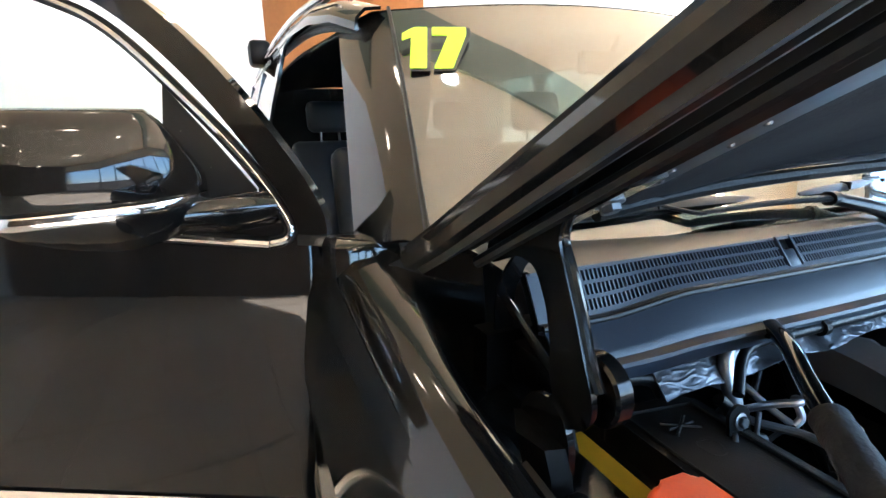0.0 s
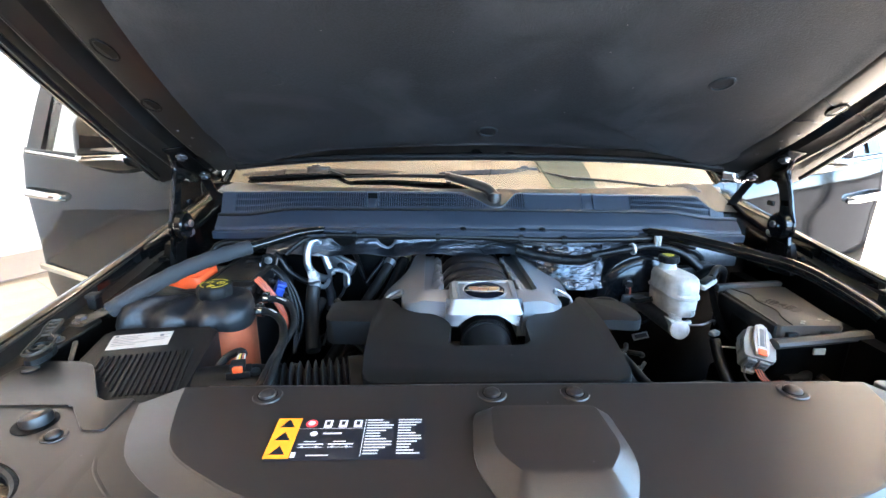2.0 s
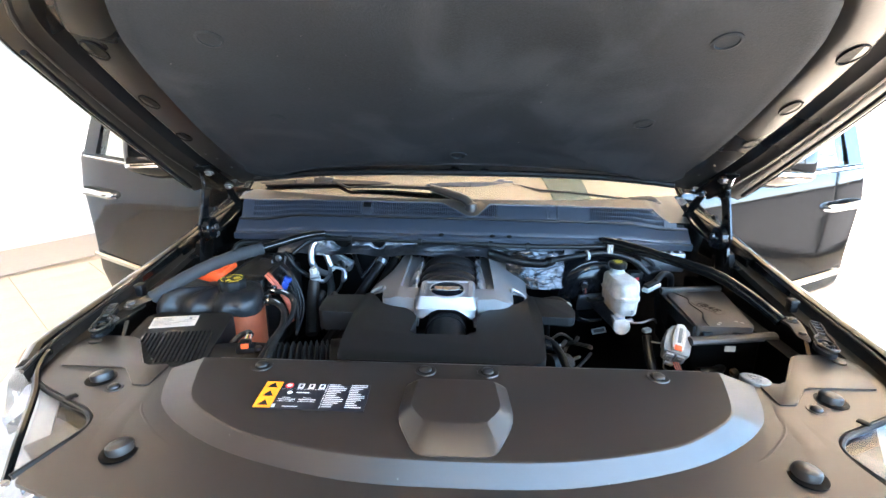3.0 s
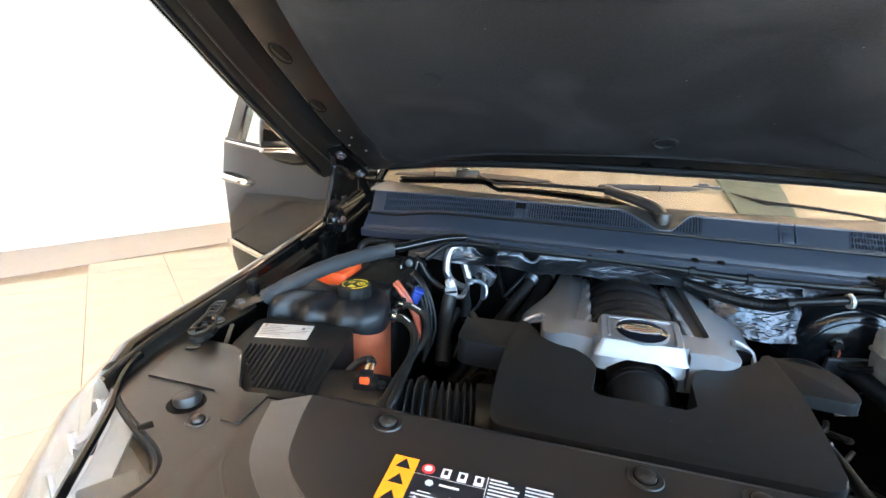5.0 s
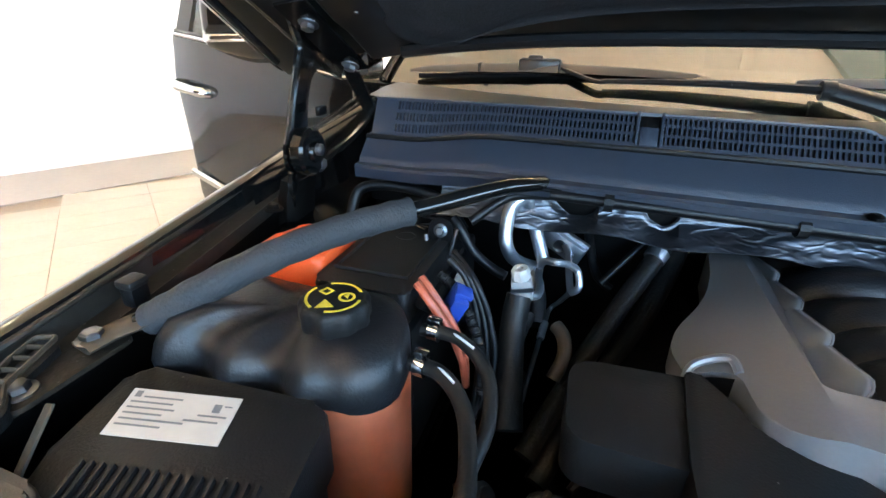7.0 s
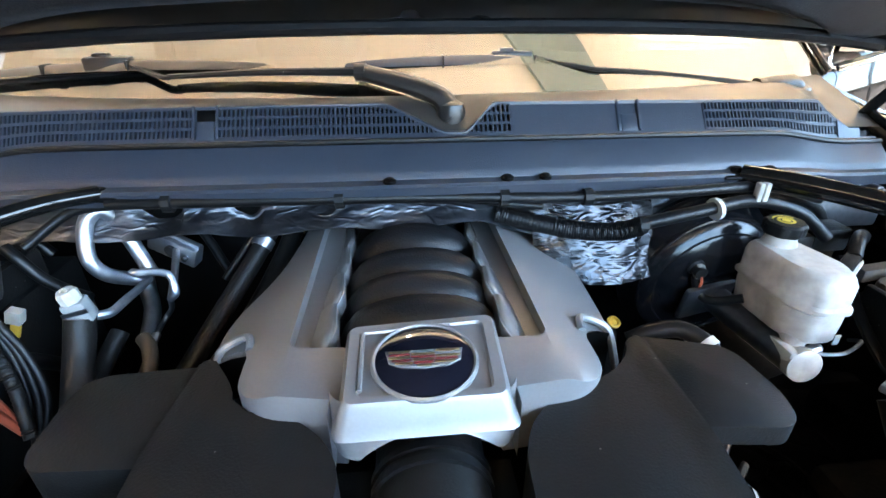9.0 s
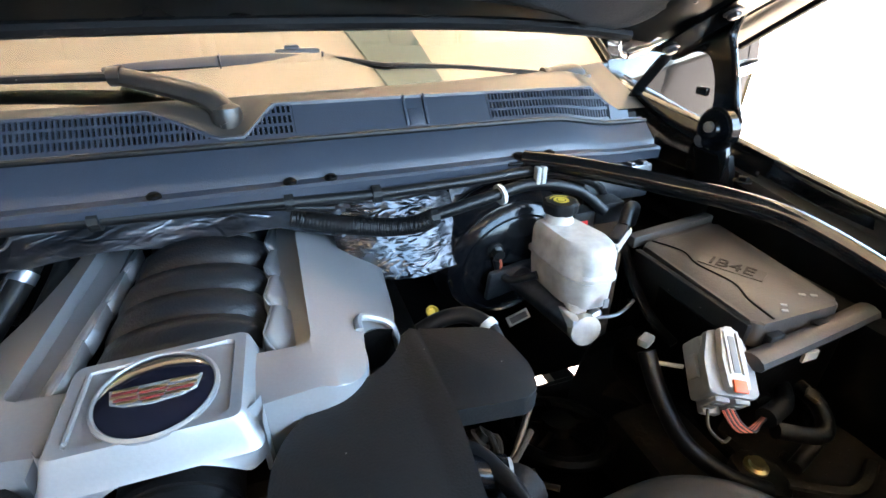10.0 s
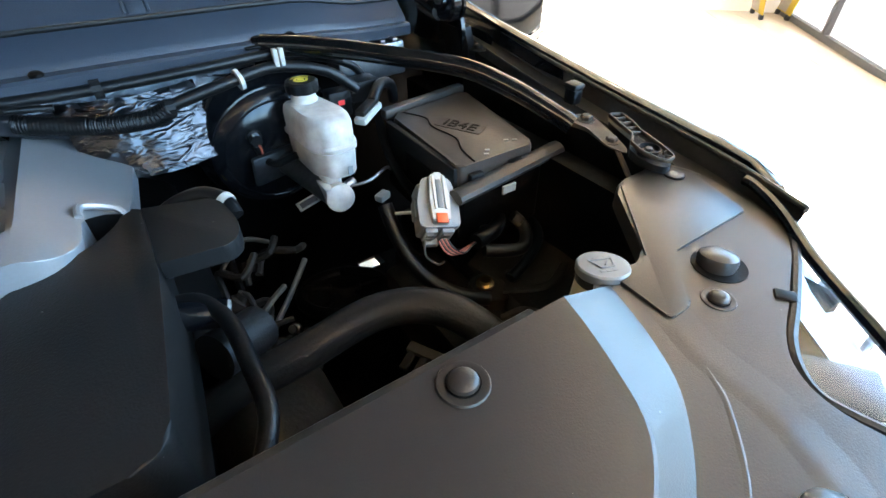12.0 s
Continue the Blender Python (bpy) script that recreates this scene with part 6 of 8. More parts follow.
mani = thing("intake_manifold", "matt black intake manifold with curved runners", "intake manifold")
for k in range(5):
    # each runner is a crescent: a steep front edge under a broad back that dips behind the next one
    y, z = (0.484, 0.535, 0.596, 0.690, 0.800)[k], (1.146, 1.148, 1.148, 1.142, 1.134)[k]
    gap = (0.050, 0.058, 0.085, 0.105, 0.09)[k]
    secs = []
    for j in range(15):
        u = -1 + 2 * j / 14
        x = EX + 0.004 + 0.104 * u
        fall = 0.034 * u * u + 0.045 * abs(u) ** 6
        lag = 0.012 * u * u
        secs.append([(x, y - 0.030 + lag, z - 0.075 - fall), (x, y - 0.027 + lag, z - 0.030 - fall), (x, y - 0.018 + lag, z - 0.009 - fall), (x, y - 0.002 + lag, z - 0.001 - fall), (x, y + 0.016 + lag, z - 0.001 - fall), (x, y + 0.3 * gap + 0.012 + lag, z - 0.012 - fall), (x, y + 0.7 * gap + 0.012 + lag, z - 0.034 - fall), (x, y + gap + 0.014 + lag, z - 0.075 - fall)])
    part("runner", loft(secs, closed=True, caps=True), MANIFOLD, mani, "curved black runner", 60)
part("plenum", box(EX - 0.10, EX + 0.10, 0.45, 0.90, 0.95, 1.065, 0.02), MANIFOLD, mani)

ec = thing("engine_cover", "silver-painted plastic engine cover with round badge", "engine cover")
# badge block with a sunk panel round the badge
bo = [(-0.071, 0.338), (0.072, 0.338), (0.076, 0.446), (-0.071, 0.438)]
bo = rounded([(EX + x, y) for x, y in bo], 0.009)
base = rounded([(EX - 0.082, 0.328), (EX + 0.083, 0.328), (EX + 0.084, 0.466), (EX - 0.082, 0.458)], 0.012)


def plate(x, y, d=0.0):
    return (x, y, 1.1435 + d + 0.07 * (y - 0.338))


def inset(k):
    return [(EX + 0.001 + (x - EX - 0.001) * k, 0.390 + (y - 0.390) * k) for x, y in bo]


bm = loft([[(x, y, 1.112) for x, y in base], [(x, y, 1.122) for x, y in inset(1.09)], [plate(x, y, -0.004) for x, y in inset(1.015)], [plate(x, y) for x, y in inset(0.97)], [plate(x, y) for x, y in inset(0.84)], [plate(x, y, -0.0035) for x, y in inset(0.81)], [plate(x, y, -0.0035) for x, y in inset(0.3)]], closed=True, caps=True)
part("badge_block", bm, SILVER, ec, "raised silver block", 25)
BDG = pose(EX + 0.002, 0.386, 1.1445, math.degrees(math.atan(0.07)))
bd = part("badge_ring", lathe([(0.050, 0.0), (0.050, 0.003), (0.0475, 0.0048), (0.0462, 0.0040), (0.0455, 0.002)], BDG, 48), SILVER, ec, "silver ring round the badge")
part("badge", lathe([(0.0455, 0.0), (0.0455, 0.0030), (0.040, 0.0044), (0.020, 0.0056)], BDG, 48), BADGE, bd, "glossy black round badge")
crest = [(-0.036, 0.009), (0.036, 0.009), (0.033, -0.006), (0.022, -0.012), (0.0, -0.015), (-0.022, -0.012), (-0.033, -0.006)]
part("crest", prism(crest, 0.0046, 0.0066, 0.0006, m=BDG), SILVER, bd, "silver and gold crest shape")
for r in range(6):
    y1 = 0.0078 - 0.0036 * r
    half = 0.0335 - 0.0028 * max(0, r - 2) - 0.004 * max(0, r - 4)
    tones = ((GOLD, SILVER, GOLD), (CRESTRED, GOLD, SILVER), (GOLD, CRESTRED, GOLD), (CRESTRED, GOLD, CRESTRED), (GOLD, CRESTRED, GOLD), (SILVER, GOLD, SILVER))[r]
    edges = (-half, -half * 0.38, half * 0.30, half)
    for c, mt in enumerate(tones):
        part("crest_bar", box(edges[c] + 0.0006, edges[c + 1] - 0.0006, y1 - 0.0026, y1, 0.0064, 0.0070, m=BDG), mt, bd)
for x0, y0, x1, y1 in ((-0.056, 0.426, -0.022, 0.428), (-0.056, 0.426, -0.056, 0.352), (0.030, 0.432, 0.056, 0.434)):
    part("rib", tube([plate(EX + x0, y0, 0.0005), plate(EX + x1, y1, 0.0005)], 0.0022, 6, 2), SILVER, ec)


def cover_wing(pts, r, name, label):
    """A plate of the cover: an outline, its top falling outwards and back, with rounded edges and a skirt."""
    out = rounded(pts, r, 4)
    top = lambda x, y: -0.52 * max(0, abs(x - EX) - 0.135) - 0.022 * (y - 0.42) - 0.16 * max(0, 0.40 - y)
    xs = [EX + k * 0.022 for k in range(-11, 12)]
    return part(name, graded(out, 1.045, 1.132, 0.016, top, xs, [0.36 + 0.045 * k for k in range(12)]), SILVER, ec, label, 35)


# driver's side wing, cut out at its outer corner under a thin arch
cover_wing([(EX + 0.075, 0.362), (0.125, 0.370), (0.153, 0.398), (0.154, 0.472), (0.198, 0.490), (0.207, 0.53), (0.224, 0.72), (0.222, 0.882), (0.100, 0.815), (0.100, 0.428), (EX + 0.075, 0.430)], [0.002, 0.03, 0.02, 0.02, 0.01, 0.03, 0.03, 0.012, 0.006, 0.012, 0.002], "wing", "broad silver side wing")
arch = [(0.153, 0.466, 1.106), (0.156, 0.484, 1.110), (0.176, 0.491, 1.100), (0.194, 0.486, 1.088), (0.199, 0.470, 1.062), (0.200, 0.462, 1.046)]
part("arch_rim", tube(arch, 0.0048, 8, 6), SILVER, ec)
# near-black sheets before the skirt paint the shade under both arches
part("arch_shade", thick(loft([[(0.157, 0.4645, z0), (0.176, 0.4755, z0 - 0.006), (0.196, 0.4815, z0 - 0.016)] for z0 in (1.102, 1.07, 1.045)]), 0.001), DARK, ec)
part("arch_shade", thick(loft([[(-0.221, 0.4655, z0), (-0.240, 0.4725, z0 - 0.008), (-0.261, 0.4745, z0 - 0.018)] for z0 in (1.100, 1.07, 1.045)]), 0.001), DARK, ec)
# passenger's side wing, drawn up into a narrow fin
cover_wing([(EX - 0.075, 0.362), (-0.182, 0.374), (-0.213, 0.400), (-0.218, 0.476), (-0.262, 0.482), (-0.271, 0.530), (-0.262, 0.572), (-0.222, 0.630), (-0.206, 0.70), (-0.198, 0.780), (-0.166, 0.785), (-0.166, 0.434), (EX - 0.075, 0.430)], [0.002, 0.03, 0.02, 0.02, 0.01, 0.02, 0.02, 0.05, 0.05, 0.008, 0.006, 0.012, 0.002], "wing", "silver side wing with a narrow fin")
arch = [(-0.217, 0.470, 1.104), (-0.222, 0.488, 1.108), (-0.240, 0.492, 1.100), (-0.258, 0.486, 1.088), (-0.264, 0.472, 1.060), (-0.265, 0.462, 1.044)]
part("arch_rim", tube(arch, 0.0048, 8, 6), SILVER, ec)
# sunk channel beside each wing, and scalloped flutes that rise to the runners
for s in (-1, 1):
    floor_ = [[(EX + s * (0.098 + 0.002 * k), y, 1.117 - 0.035 * (y - 0.43)), (EX + s * 0.118, y, 1.114 - 0.035 * (y - 0.43)), (EX + s * 0.140, y, 1.116 - 0.035 * (y - 0.43))] for k, y in enumerate((0.425, 0.52, 0.62, 0.72, 0.80))]
    part("channel", thick(loft(floor_), 0.004), SILVER, ec, "sunk silver channel", 40)
    lip = []
    for k in range(4):
        y0, y1 = ((0.436, 0.522), (0.520, 0.606), (0.604, 0.694), (0.692, 0.785))[k]
        z = 1.126 - 0.007 * k
        secs = []
        for j in range(15):
            f = j / 14
            yy = y0 + (y1 - y0) * f
            swell_ = min(1.0, f / 0.22) ** 0.6 * (1 - 0.8 * f)
            up = 0.014 * swell_ - 0.004 * f
            xi = EX + s * (0.097 - 0.012 * swell_)
            xo = EX + s * (0.119 - 0.004 * k / 3 + 0.004 * swell_)
            secs.append([(xi - s * 0.002, yy, z + up - 0.020), (xi - s * 0.001, yy, z + up - 0.003), (xi + s * 0.002, yy, z + up), (xi + s * 0.007, yy, z + up - 0.001), (0.6 * xi + 0.4 * xo, yy + 0.002, z - 0.004 + up * 0.8), (0.25 * xi + 0.75 * xo, yy + 0.003, z - 0.013 + up * 0.5), (xo, yy + 0.003, z - 0.024 + up * 0.1)])
            lip.append((xi, yy, z + up - 0.001))
        part("flute", thick(loft(secs), 0.003), SILVER, ec, "scalloped silver flute", 60)
    part("flute_lip", tube(lip, 0.0013, 8, 1), SILVER, ec, "wavy silver lip")
# nose that straddles the intake pipe
secs = []
for j in range(41):
    u = -1 + 2 * j / 40
    x = EX + 0.084 * u
    q = (x - EX - 0.003) / 0.062
    az = 1.083 + (0.031 * math.cos(q * math.pi / 2) ** 0.8 if abs(q) < 1 else 0.0)
    back = 0.022 * abs(u) ** 10
    rows = []
    for k in range(11):
        f = k / 10
        rows.append((x, 0.3385 - 0.002 * f - 0.004 * f ** 6 + back + 0.004 * (1 - f) ** 3, 1.141 + (az - 1.141) * f - 0.004 * (1 - f) * abs(u) ** 10))
    rows.append((x, rows[-1][1] + 0.010, az - 0.001))
    secs.append(rows)
part("nose", loft(secs), SILVER, ec, "silver nose arched over the pipe", 50)
for s in (-1, 1):
    part("nose_side", loft([[(EX + s * 0.084, 0.342, z), (EX + s * 0.085, 0.40, z), (EX + s * 0.085, 0.46, z)] for z in (1.06, 1.093, 1.128)]), SILVER, ec)

pipe = thing("throttle_pipe", "black ribbed intake pipe under the silver nose", "intake pipe")
part("pipe", tube([(EX + 0.003, 0.21, 1.028), (EX + 0.003, 0.30, 1.046), (EX + 0.003, 0.40, 1.050)], 0.052, 28, 6), PLASTIC, pipe)
for y in (0.312, 0.326):
    part("clamp_ring", tube([(EX + 0.003, y, 1.048), (EX + 0.003, y + 0.007, 1.048)], 0.0555, 28, 2), RUBBER, pipe)

# black front cover
rc = thing("intake_cover", "matt black plastic intake cover in front of the engine", "engine cover")
rc_out = [(EX - 0.232, 0.090), (EX + 0.225, 0.085), (0.208, 0.22), (0.217, 0.312), (0.217, 0.455), (0.198, 0.452), (0.188, 0.424), (0.165, 0.401), (0.125, 0.386), (0.091, 0.374), (0.062, 0.345), (0.050, 0.312), (0.044, 0.218), (EX - 0.086, 0.215), (-0.106, 0.312), (-0.124, 0.348), (-0.162, 0.380), (-0.214, 0.388), (-0.222, 0.420), (-0.256, 0.470), (-0.268, 0.462), (-0.278, 0.34), (-0.275, 0.20)]
rad = [0.03, 0.03, 0.05, 0.002, 0.008, 0.01, 0.015, 0.02, 0.03, 0.03, 0.03, 0.03, 0.016, 0.016, 0.03, 0.03, 0.03, 0.02, 0.02, 0.01, 0.002, 0.01, 0.05]
part("shell", prism(rounded(rc_out, rad, 4), 0.985, 1.098, 0.010, top=lambda x, y: -0.02 * max(0, 0.2 - y) + 0.006 * max(0, min(1, (x - 0.12) / 0.06))), PLASTIC, rc, "broad matt shell", 30)
part("recess_floor", box(EX - 0.086, 0.050, 0.205, 0.36, 0.96, 1.035), PLASTIC, rc)
wingr = [(0.2175, 0.322), (0.290, 0.314), (0.304, 0.324), (0.312, 0.355), (0.305, 0.412), (0.294, 0.428), (0.2175, 0.452)]
part("side_wing", prism(rounded(wingr, [0.002, 0.014, 0.012, 0.02, 0.02, 0.014, 0.002], 4), 1.080, 1.1025, 0.006), PLASTIC, rc, "flat side wing", 30)
wingl = [(-0.2785, 0.335), (-0.366, 0.340), (-0.380, 0.355), (-0.382, 0.440), (-0.365, 0.456), (-0.2655, 0.460)]
part("side_wing", prism(rounded(wingl, [0.002, 0.018, 0.02, 0.02, 0.02, 0.002], 4), 1.040, 1.094, 0.010), PLASTIC, rc, "flat side wing", 30)

# ---- air intake ----
af = thing("air_filter_box", "black plastic air filter box with ribbed lid", "air filter box")
lid = [(-0.800, 0.292), (-0.584, 0.302), (-0.557, 0.074), (-0.668, 0.058), (-0.785, 0.140)]
rr2 = [0.02, 0.02, 0.012, 0.03, 0.05]


def lid_top(x, y):
    return 0.10 * (y - 0.29)


bm = prism(rounded(lid, rr2, 4), 1.03, 1.100, 0.008, top=lid_top)
part("lid", bm, PLASTIC, af, "sloping lid", 30)
bm = prism(rounded([(x * 1.0 - (x + 0.67) * 0.06, y - (y - 0.18) * 0.06) for x, y in lid], rr2, 4), 0.72, 1.03)
part("body", bm, PLASTIC, af)
for k in range(17):
    # parallel ribs, cut off along the lid's slanting front corner
    f = k / 16
    x_1, y1 = -0.752 + 0.152 * f, 0.190 + 0.024 * f
    x_0, y0 = x_1 + 0.030, y1 - 0.116 - 0.008 * f
    if k < 6:
        g = (6 - k) * 0.12
        x_0, y0 = x_0 + (x_1 - x_0) * g, y0 + (y1 - y0) * g
    za, zb = 1.1004 + 0.10 * (y0 - 0.29), 1.1004 + 0.10 * (y1 - 0.29)
    n = 0.0030
    bm = loft([[(x_0 - n, y0, za - 0.001), (x_0 - n * 0.5, y0, za + 0.0035), (x_0 + n * 0.5, y0, za + 0.0035), (x_0 + n, y0, za - 0.001)], [(x_1 - n, y1, zb - 0.001), (x_1 - n * 0.5, y1, zb + 0.0035), (x_1 + n * 0.5, y1, zb + 0.0035), (x_1 + n, y1, zb - 0.001)]], closed=True, caps=True)
    part("rib", bm, PLASTIC, af, smooth=20)
lb = part("label", thick(loft([[(-0.776, 0.264, 1.0976), (-0.668, 0.283, 1.0995)], [(-0.762, 0.214, 1.0928), (-0.656, 0.234, 1.0948)]]), 0.001), PAPER, af, "white paper label")


def lab(u0, v0, u1, v1, material=INK):
    def q(u, v):
        return Vector((-0.776 + 0.014 * v + 0.107 * u, 0.264 + 0.0195 * u - 0.050 * v, 1.0992 + 0.0019 * u - 0.0048 * v))
    bm = bmesh.new()
    bm.faces.new([bm.verts.new(p) for p in (q(u0, v0), q(u1, v0), q(u1, v1), q(u0, v1))])
    part("print", bm, material, lb)


for r, (a, b) in enumerate(((0.14, 0.5), (0.05, 0.44), (0.05, 0.48), (0.05, 0.40), (0.05, 0.62), (0.05, 0.45))):
    lab(a, 0.16 + 0.12 * r, b, 0.20 + 0.12 * r)
lab(0.05, 0.06, 0.11, 0.2)
lab(0.80, 0.2, 0.87, 0.38)
lab(0.89, 0.22, 0.96, 0.25)
lab(0.70, 0.44, 0.95, 0.48)
lab(0.60, 0.56, 0.90, 0.60)

duct = thing("intake_duct", "black corrugated rubber intake duct with steel clamps", "air duct")
part("meter_tube", tube([(-0.585, 0.150, 1.025), (-0.50, 0.158, 1.028), (-0.432, 0.165, 1.022)], 0.058, 24, 6), PLASTIC, duct, "smooth air meter tube")
part("clamp", tube([(-0.446, 0.165, 1.022), (-0.428, 0.167, 1.022)], 0.061, 24, 2), STEEL, duct, "steel clamp band")
part("bellows", tube([(-0.428, 0.169, 1.020), (-0.36, 0.182, 1.020), (-0.300, 0.196, 1.020)], lambda t: 0.053 + 0.0085 * math.cos(t * 2 * math.pi * 10.5), 24, 60), DUCT, duct, "corrugated bellows", 60)
part("collar", tube([(-0.304, 0.195, 1.020), (-0.278, 0.200, 1.020)], 0.061, 24, 3), RUBBER, duct)
part("end_tube", tube([(-0.274, 0.196, 1.028), (-0.235, 0.20, 1.03)], 0.058, 24, 3), PLASTIC, duct)

SM = pose(-0.486, 0.143, 1.080, 0, 0, 12) @ Matrix.Diagonal((0.72, 0.72, 0.9, 1))
sen = thing("air_sensor", "black air flow sensor with orange clip and thin wires", "sensor")
part("housing", box(-0.028, 0.028, -0.020, 0.022, 0.0, 0.016, 0.004, m=SM), PLASTIC, sen)
part("plug", box(-0.018, 0.016, -0.016, 0.016, 0.014, 0.030, 0.004, m=SM), PLASTIC, sen)
part("clip", box(-0.012, 0.012, -0.020, -0.008, 0.012, 0.027, 0.003, m=SM), ORANGE, sen, "orange locking clip")
part("eyelet", lathe([(0.010, 0), (0.010, 0.010), (0.006, 0.011)], pose(-0.459, 0.146, 1.082) @ Matrix.Diagonal((0.8, 0.8, 0.8, 1)), 14), STEEL, sen)
wires = [WHITEP, YELLOW, RUBBER, REDWIRE, WHITEP]
for k in range(5):
    dx = -0.007 + 0.0035 * k
    part("wire", tube([(-0.487 + dx, 0.153, 1.098), (-0.489 + dx * 0.8, 0.168, 1.106), (-0.494 + dx * 0.4, 0.186, 1.098), (-0.508 + dx * 0.2, 0.205, 1.08)], 0.0014, 6, 6), wires[k], sen)
part("loom", tube([(-0.494, 0.188, 1.098), (-0.508, 0.205, 1.094), (-0.530, 0.205, 1.084), (-0.545, 0.19, 1.07)], 0.0075, 10, 6), RUBBER, sen, "black wire sleeve")

# ---- coolant reservoir ----
ct = thing("coolant_reservoir", "coolant tank, black upper shell over an orange-tinted body", "coolant tank")
tank = rounded([(-0.805, 0.312), (-0.570, 0.318), (-0.540, 0.350), (-0.545, 0.420), (-0.590, 0.462), (-0.80, 0.450)], [0.03, 0.05, 0.04, 0.05, 0.03, 0.04], 5)


def finer(outline, step):
    """The same outline with points at least every step along it."""
    out = []
    for a, b in zip(outline, outline[1:] + outline[:1]):
        n = max(1, int(math.hypot(b[0] - a[0], b[1] - a[1]) / step))
        out += [(a[0] + (b[0] - a[0]) * k / n, a[1] + (b[1] - a[1]) * k / n) for k in range(n)]
    return out


tank = finer(tank, 0.010)


def swell(x, y):
    return 0.009 * math.cos((x + 0.66) * 75) * max(0.0, min(1.0, (-0.575 - x) / 0.05))


def lobe(x):
    return 0.006 * math.cos((x + 0.66) * 75) * max(0.0, min(1.0, (-0.580 - x) / 0.05))


bm = loft([[(x, y - 0.008 + swell(x, y), 1.078 + 0.10 * (y - 0.31) + 0.007 * math.sin(x * 28)) for x, y in tank],
           [(x * 1.0 + 0.004 * (x + 0.65), y - 0.010 + swell(x, y), 1.100) for x, y in tank],
           [(-0.648 + (x + 0.648) * 0.985, 0.385 + (y - 0.385) * 0.97 - 0.006 + swell(x, y), 1.118) for x, y in tank],
           [(-0.648 + (x + 0.648) * 0.93, 0.388 + (y - 0.388) * 0.86 + 0.8 * swell(x, y), 1.130 - lobe(x) + 0.004 * math.sin(x * 30)) for x, y in tank],
           [(-0.648 + (x + 0.648) * 0.75, 0.39 + (y - 0.39) * 0.55 + 0.5 * swell(x, y), 1.138 - lobe(x) + 0.006 * math.sin(x * 30)) for x, y in tank],
           [(-0.648 + (x + 0.648) * 0.35, 0.39 + (y - 0.39) * 0.2, 1.143) for x, y in tank]], closed=True, caps=True)
part("shell", bm, MANIFOLD, ct, "black moulded upper shell", 60)
bm = loft([[(-0.648 + (x + 0.648) * 0.965, 0.39 + (y - 0.39) * 0.95, z) for x, y in tank] for z in (1.090, 1.05, 0.90, 0.87)], closed=True, caps=True)
part("body", bm, COOLANT, ct, "orange translucent body", 60)
part("neck", lathe([(0.030, 0), (0.030, 0.012), (0.026, 0.018)], pose(-0.619, 0.375, 1.132), 24), SATIN, ct)
cap = part("cap", lathe([(0.034, 0.0), (0.036, 0.004), (0.036, 0.022), (0.033, 0.027), (0.031, 0.028)], pose(-0.619, 0.375, 1.140), 48, wave=lambda a: 1 + 0.045 * math.cos(a * 9)), PLASTIC, ct, "black ribbed cap with yellow symbols")


def ring_arc(r, a0, a1, w, m, n=14):
    bm = loft([[Vector(((r - w) * math.cos(a), (r - w) * math.sin(a), 0)), Vector(((r + w) * math.cos(a), (r + w) * math.sin(a), 0))] for a in (a0 + (a1 - a0) * k / n for k in range(n + 1))])
    return place(thick(bm, 0.0005), m)


CM = pose(-0.619, 0.375, 1.1687, 0, 0, 25)
for k in range(3):
    part("symbol", ring_arc(0.0275, 0.25 + k * 2.094, 1.75 + k * 2.094, 0.0014, CM), YELLOW, cap)
part("symbol", ring_arc(0.0075, 0, 6.28, 0.0014, CM @ pose(0.013, -0.002, 0)), YELLOW, cap)
part("symbol", prism([(-0.001, 0.003), (0.005, 0.007), (0.003, -0.003)], 0, 0.0006, m=CM @ pose(0.011, -0.003, 0)), YELLOW, cap)
part("symbol", prism([(-0.009, -0.007), (0.009, -0.007), (0.0, 0.008)], 0, 0.0006, m=CM @ pose(-0.008, -0.013, 0)), YELLOW, cap)
part("symbol", ring_arc(0.0065, 0, 6.28, 0.0016, CM @ pose(-0.008, 0.012, 0), 4), YELLOW, cap)


def hose(name, pts, r, material, parent, label="", sides=12):
    return part(name, tube(pts, r, sides, 10), material, parent, label, 60)


def clamp(x, y, z, parent, rz=0, r=0.012):
    m = pose(x, y, z, 0, 90, rz)
    c = part("clamp", lathe([(r, -0.006), (r * 1.12, -0.006), (r * 1.12, 0.006), (r, 0.006)], m, 18), CHROME, parent, "silver spring clamp")
    part("clamp_ear", box(-r * 1.9, -r * 0.9, -0.005, 0.005, -0.008, 0.008, 0.002, m=m), CHROME, c)
    return c


hz = thing("coolant_hoses", "two black rubber hoses leaving the coolant tank", "hose")
hose("hose", [(-0.545, 0.432, 1.108), (-0.50, 0.425, 1.110), (-0.462, 0.395, 1.098), (-0.448, 0.345, 1.080), (-0.455, 0.285, 1.065), (-0.440, 0.215, 1.080), (-0.430, 0.165, 1.090), (-0.425, 0.115, 1.085), (-0.44, 0.06, 1.05)], 0.0075, HOSE, hz, "upper hose")
hose("hose", [(-0.545, 0.385, 1.098), (-0.505, 0.376, 1.100), (-0.472, 0.345, 1.090), (-0.452, 0.285, 1.080), (-0.442, 0.220, 1.085), (-0.436, 0.165, 1.092), (-0.440, 0.110, 1.078), (-0.47, 0.05, 1.04)], 0.0085, HOSE, hz, "lower hose")
clamp(-0.530, 0.431, 1.109, hz, -8, 0.0095)
clamp(-0.528, 0.383, 1.099, hz, -10, 0.0105)
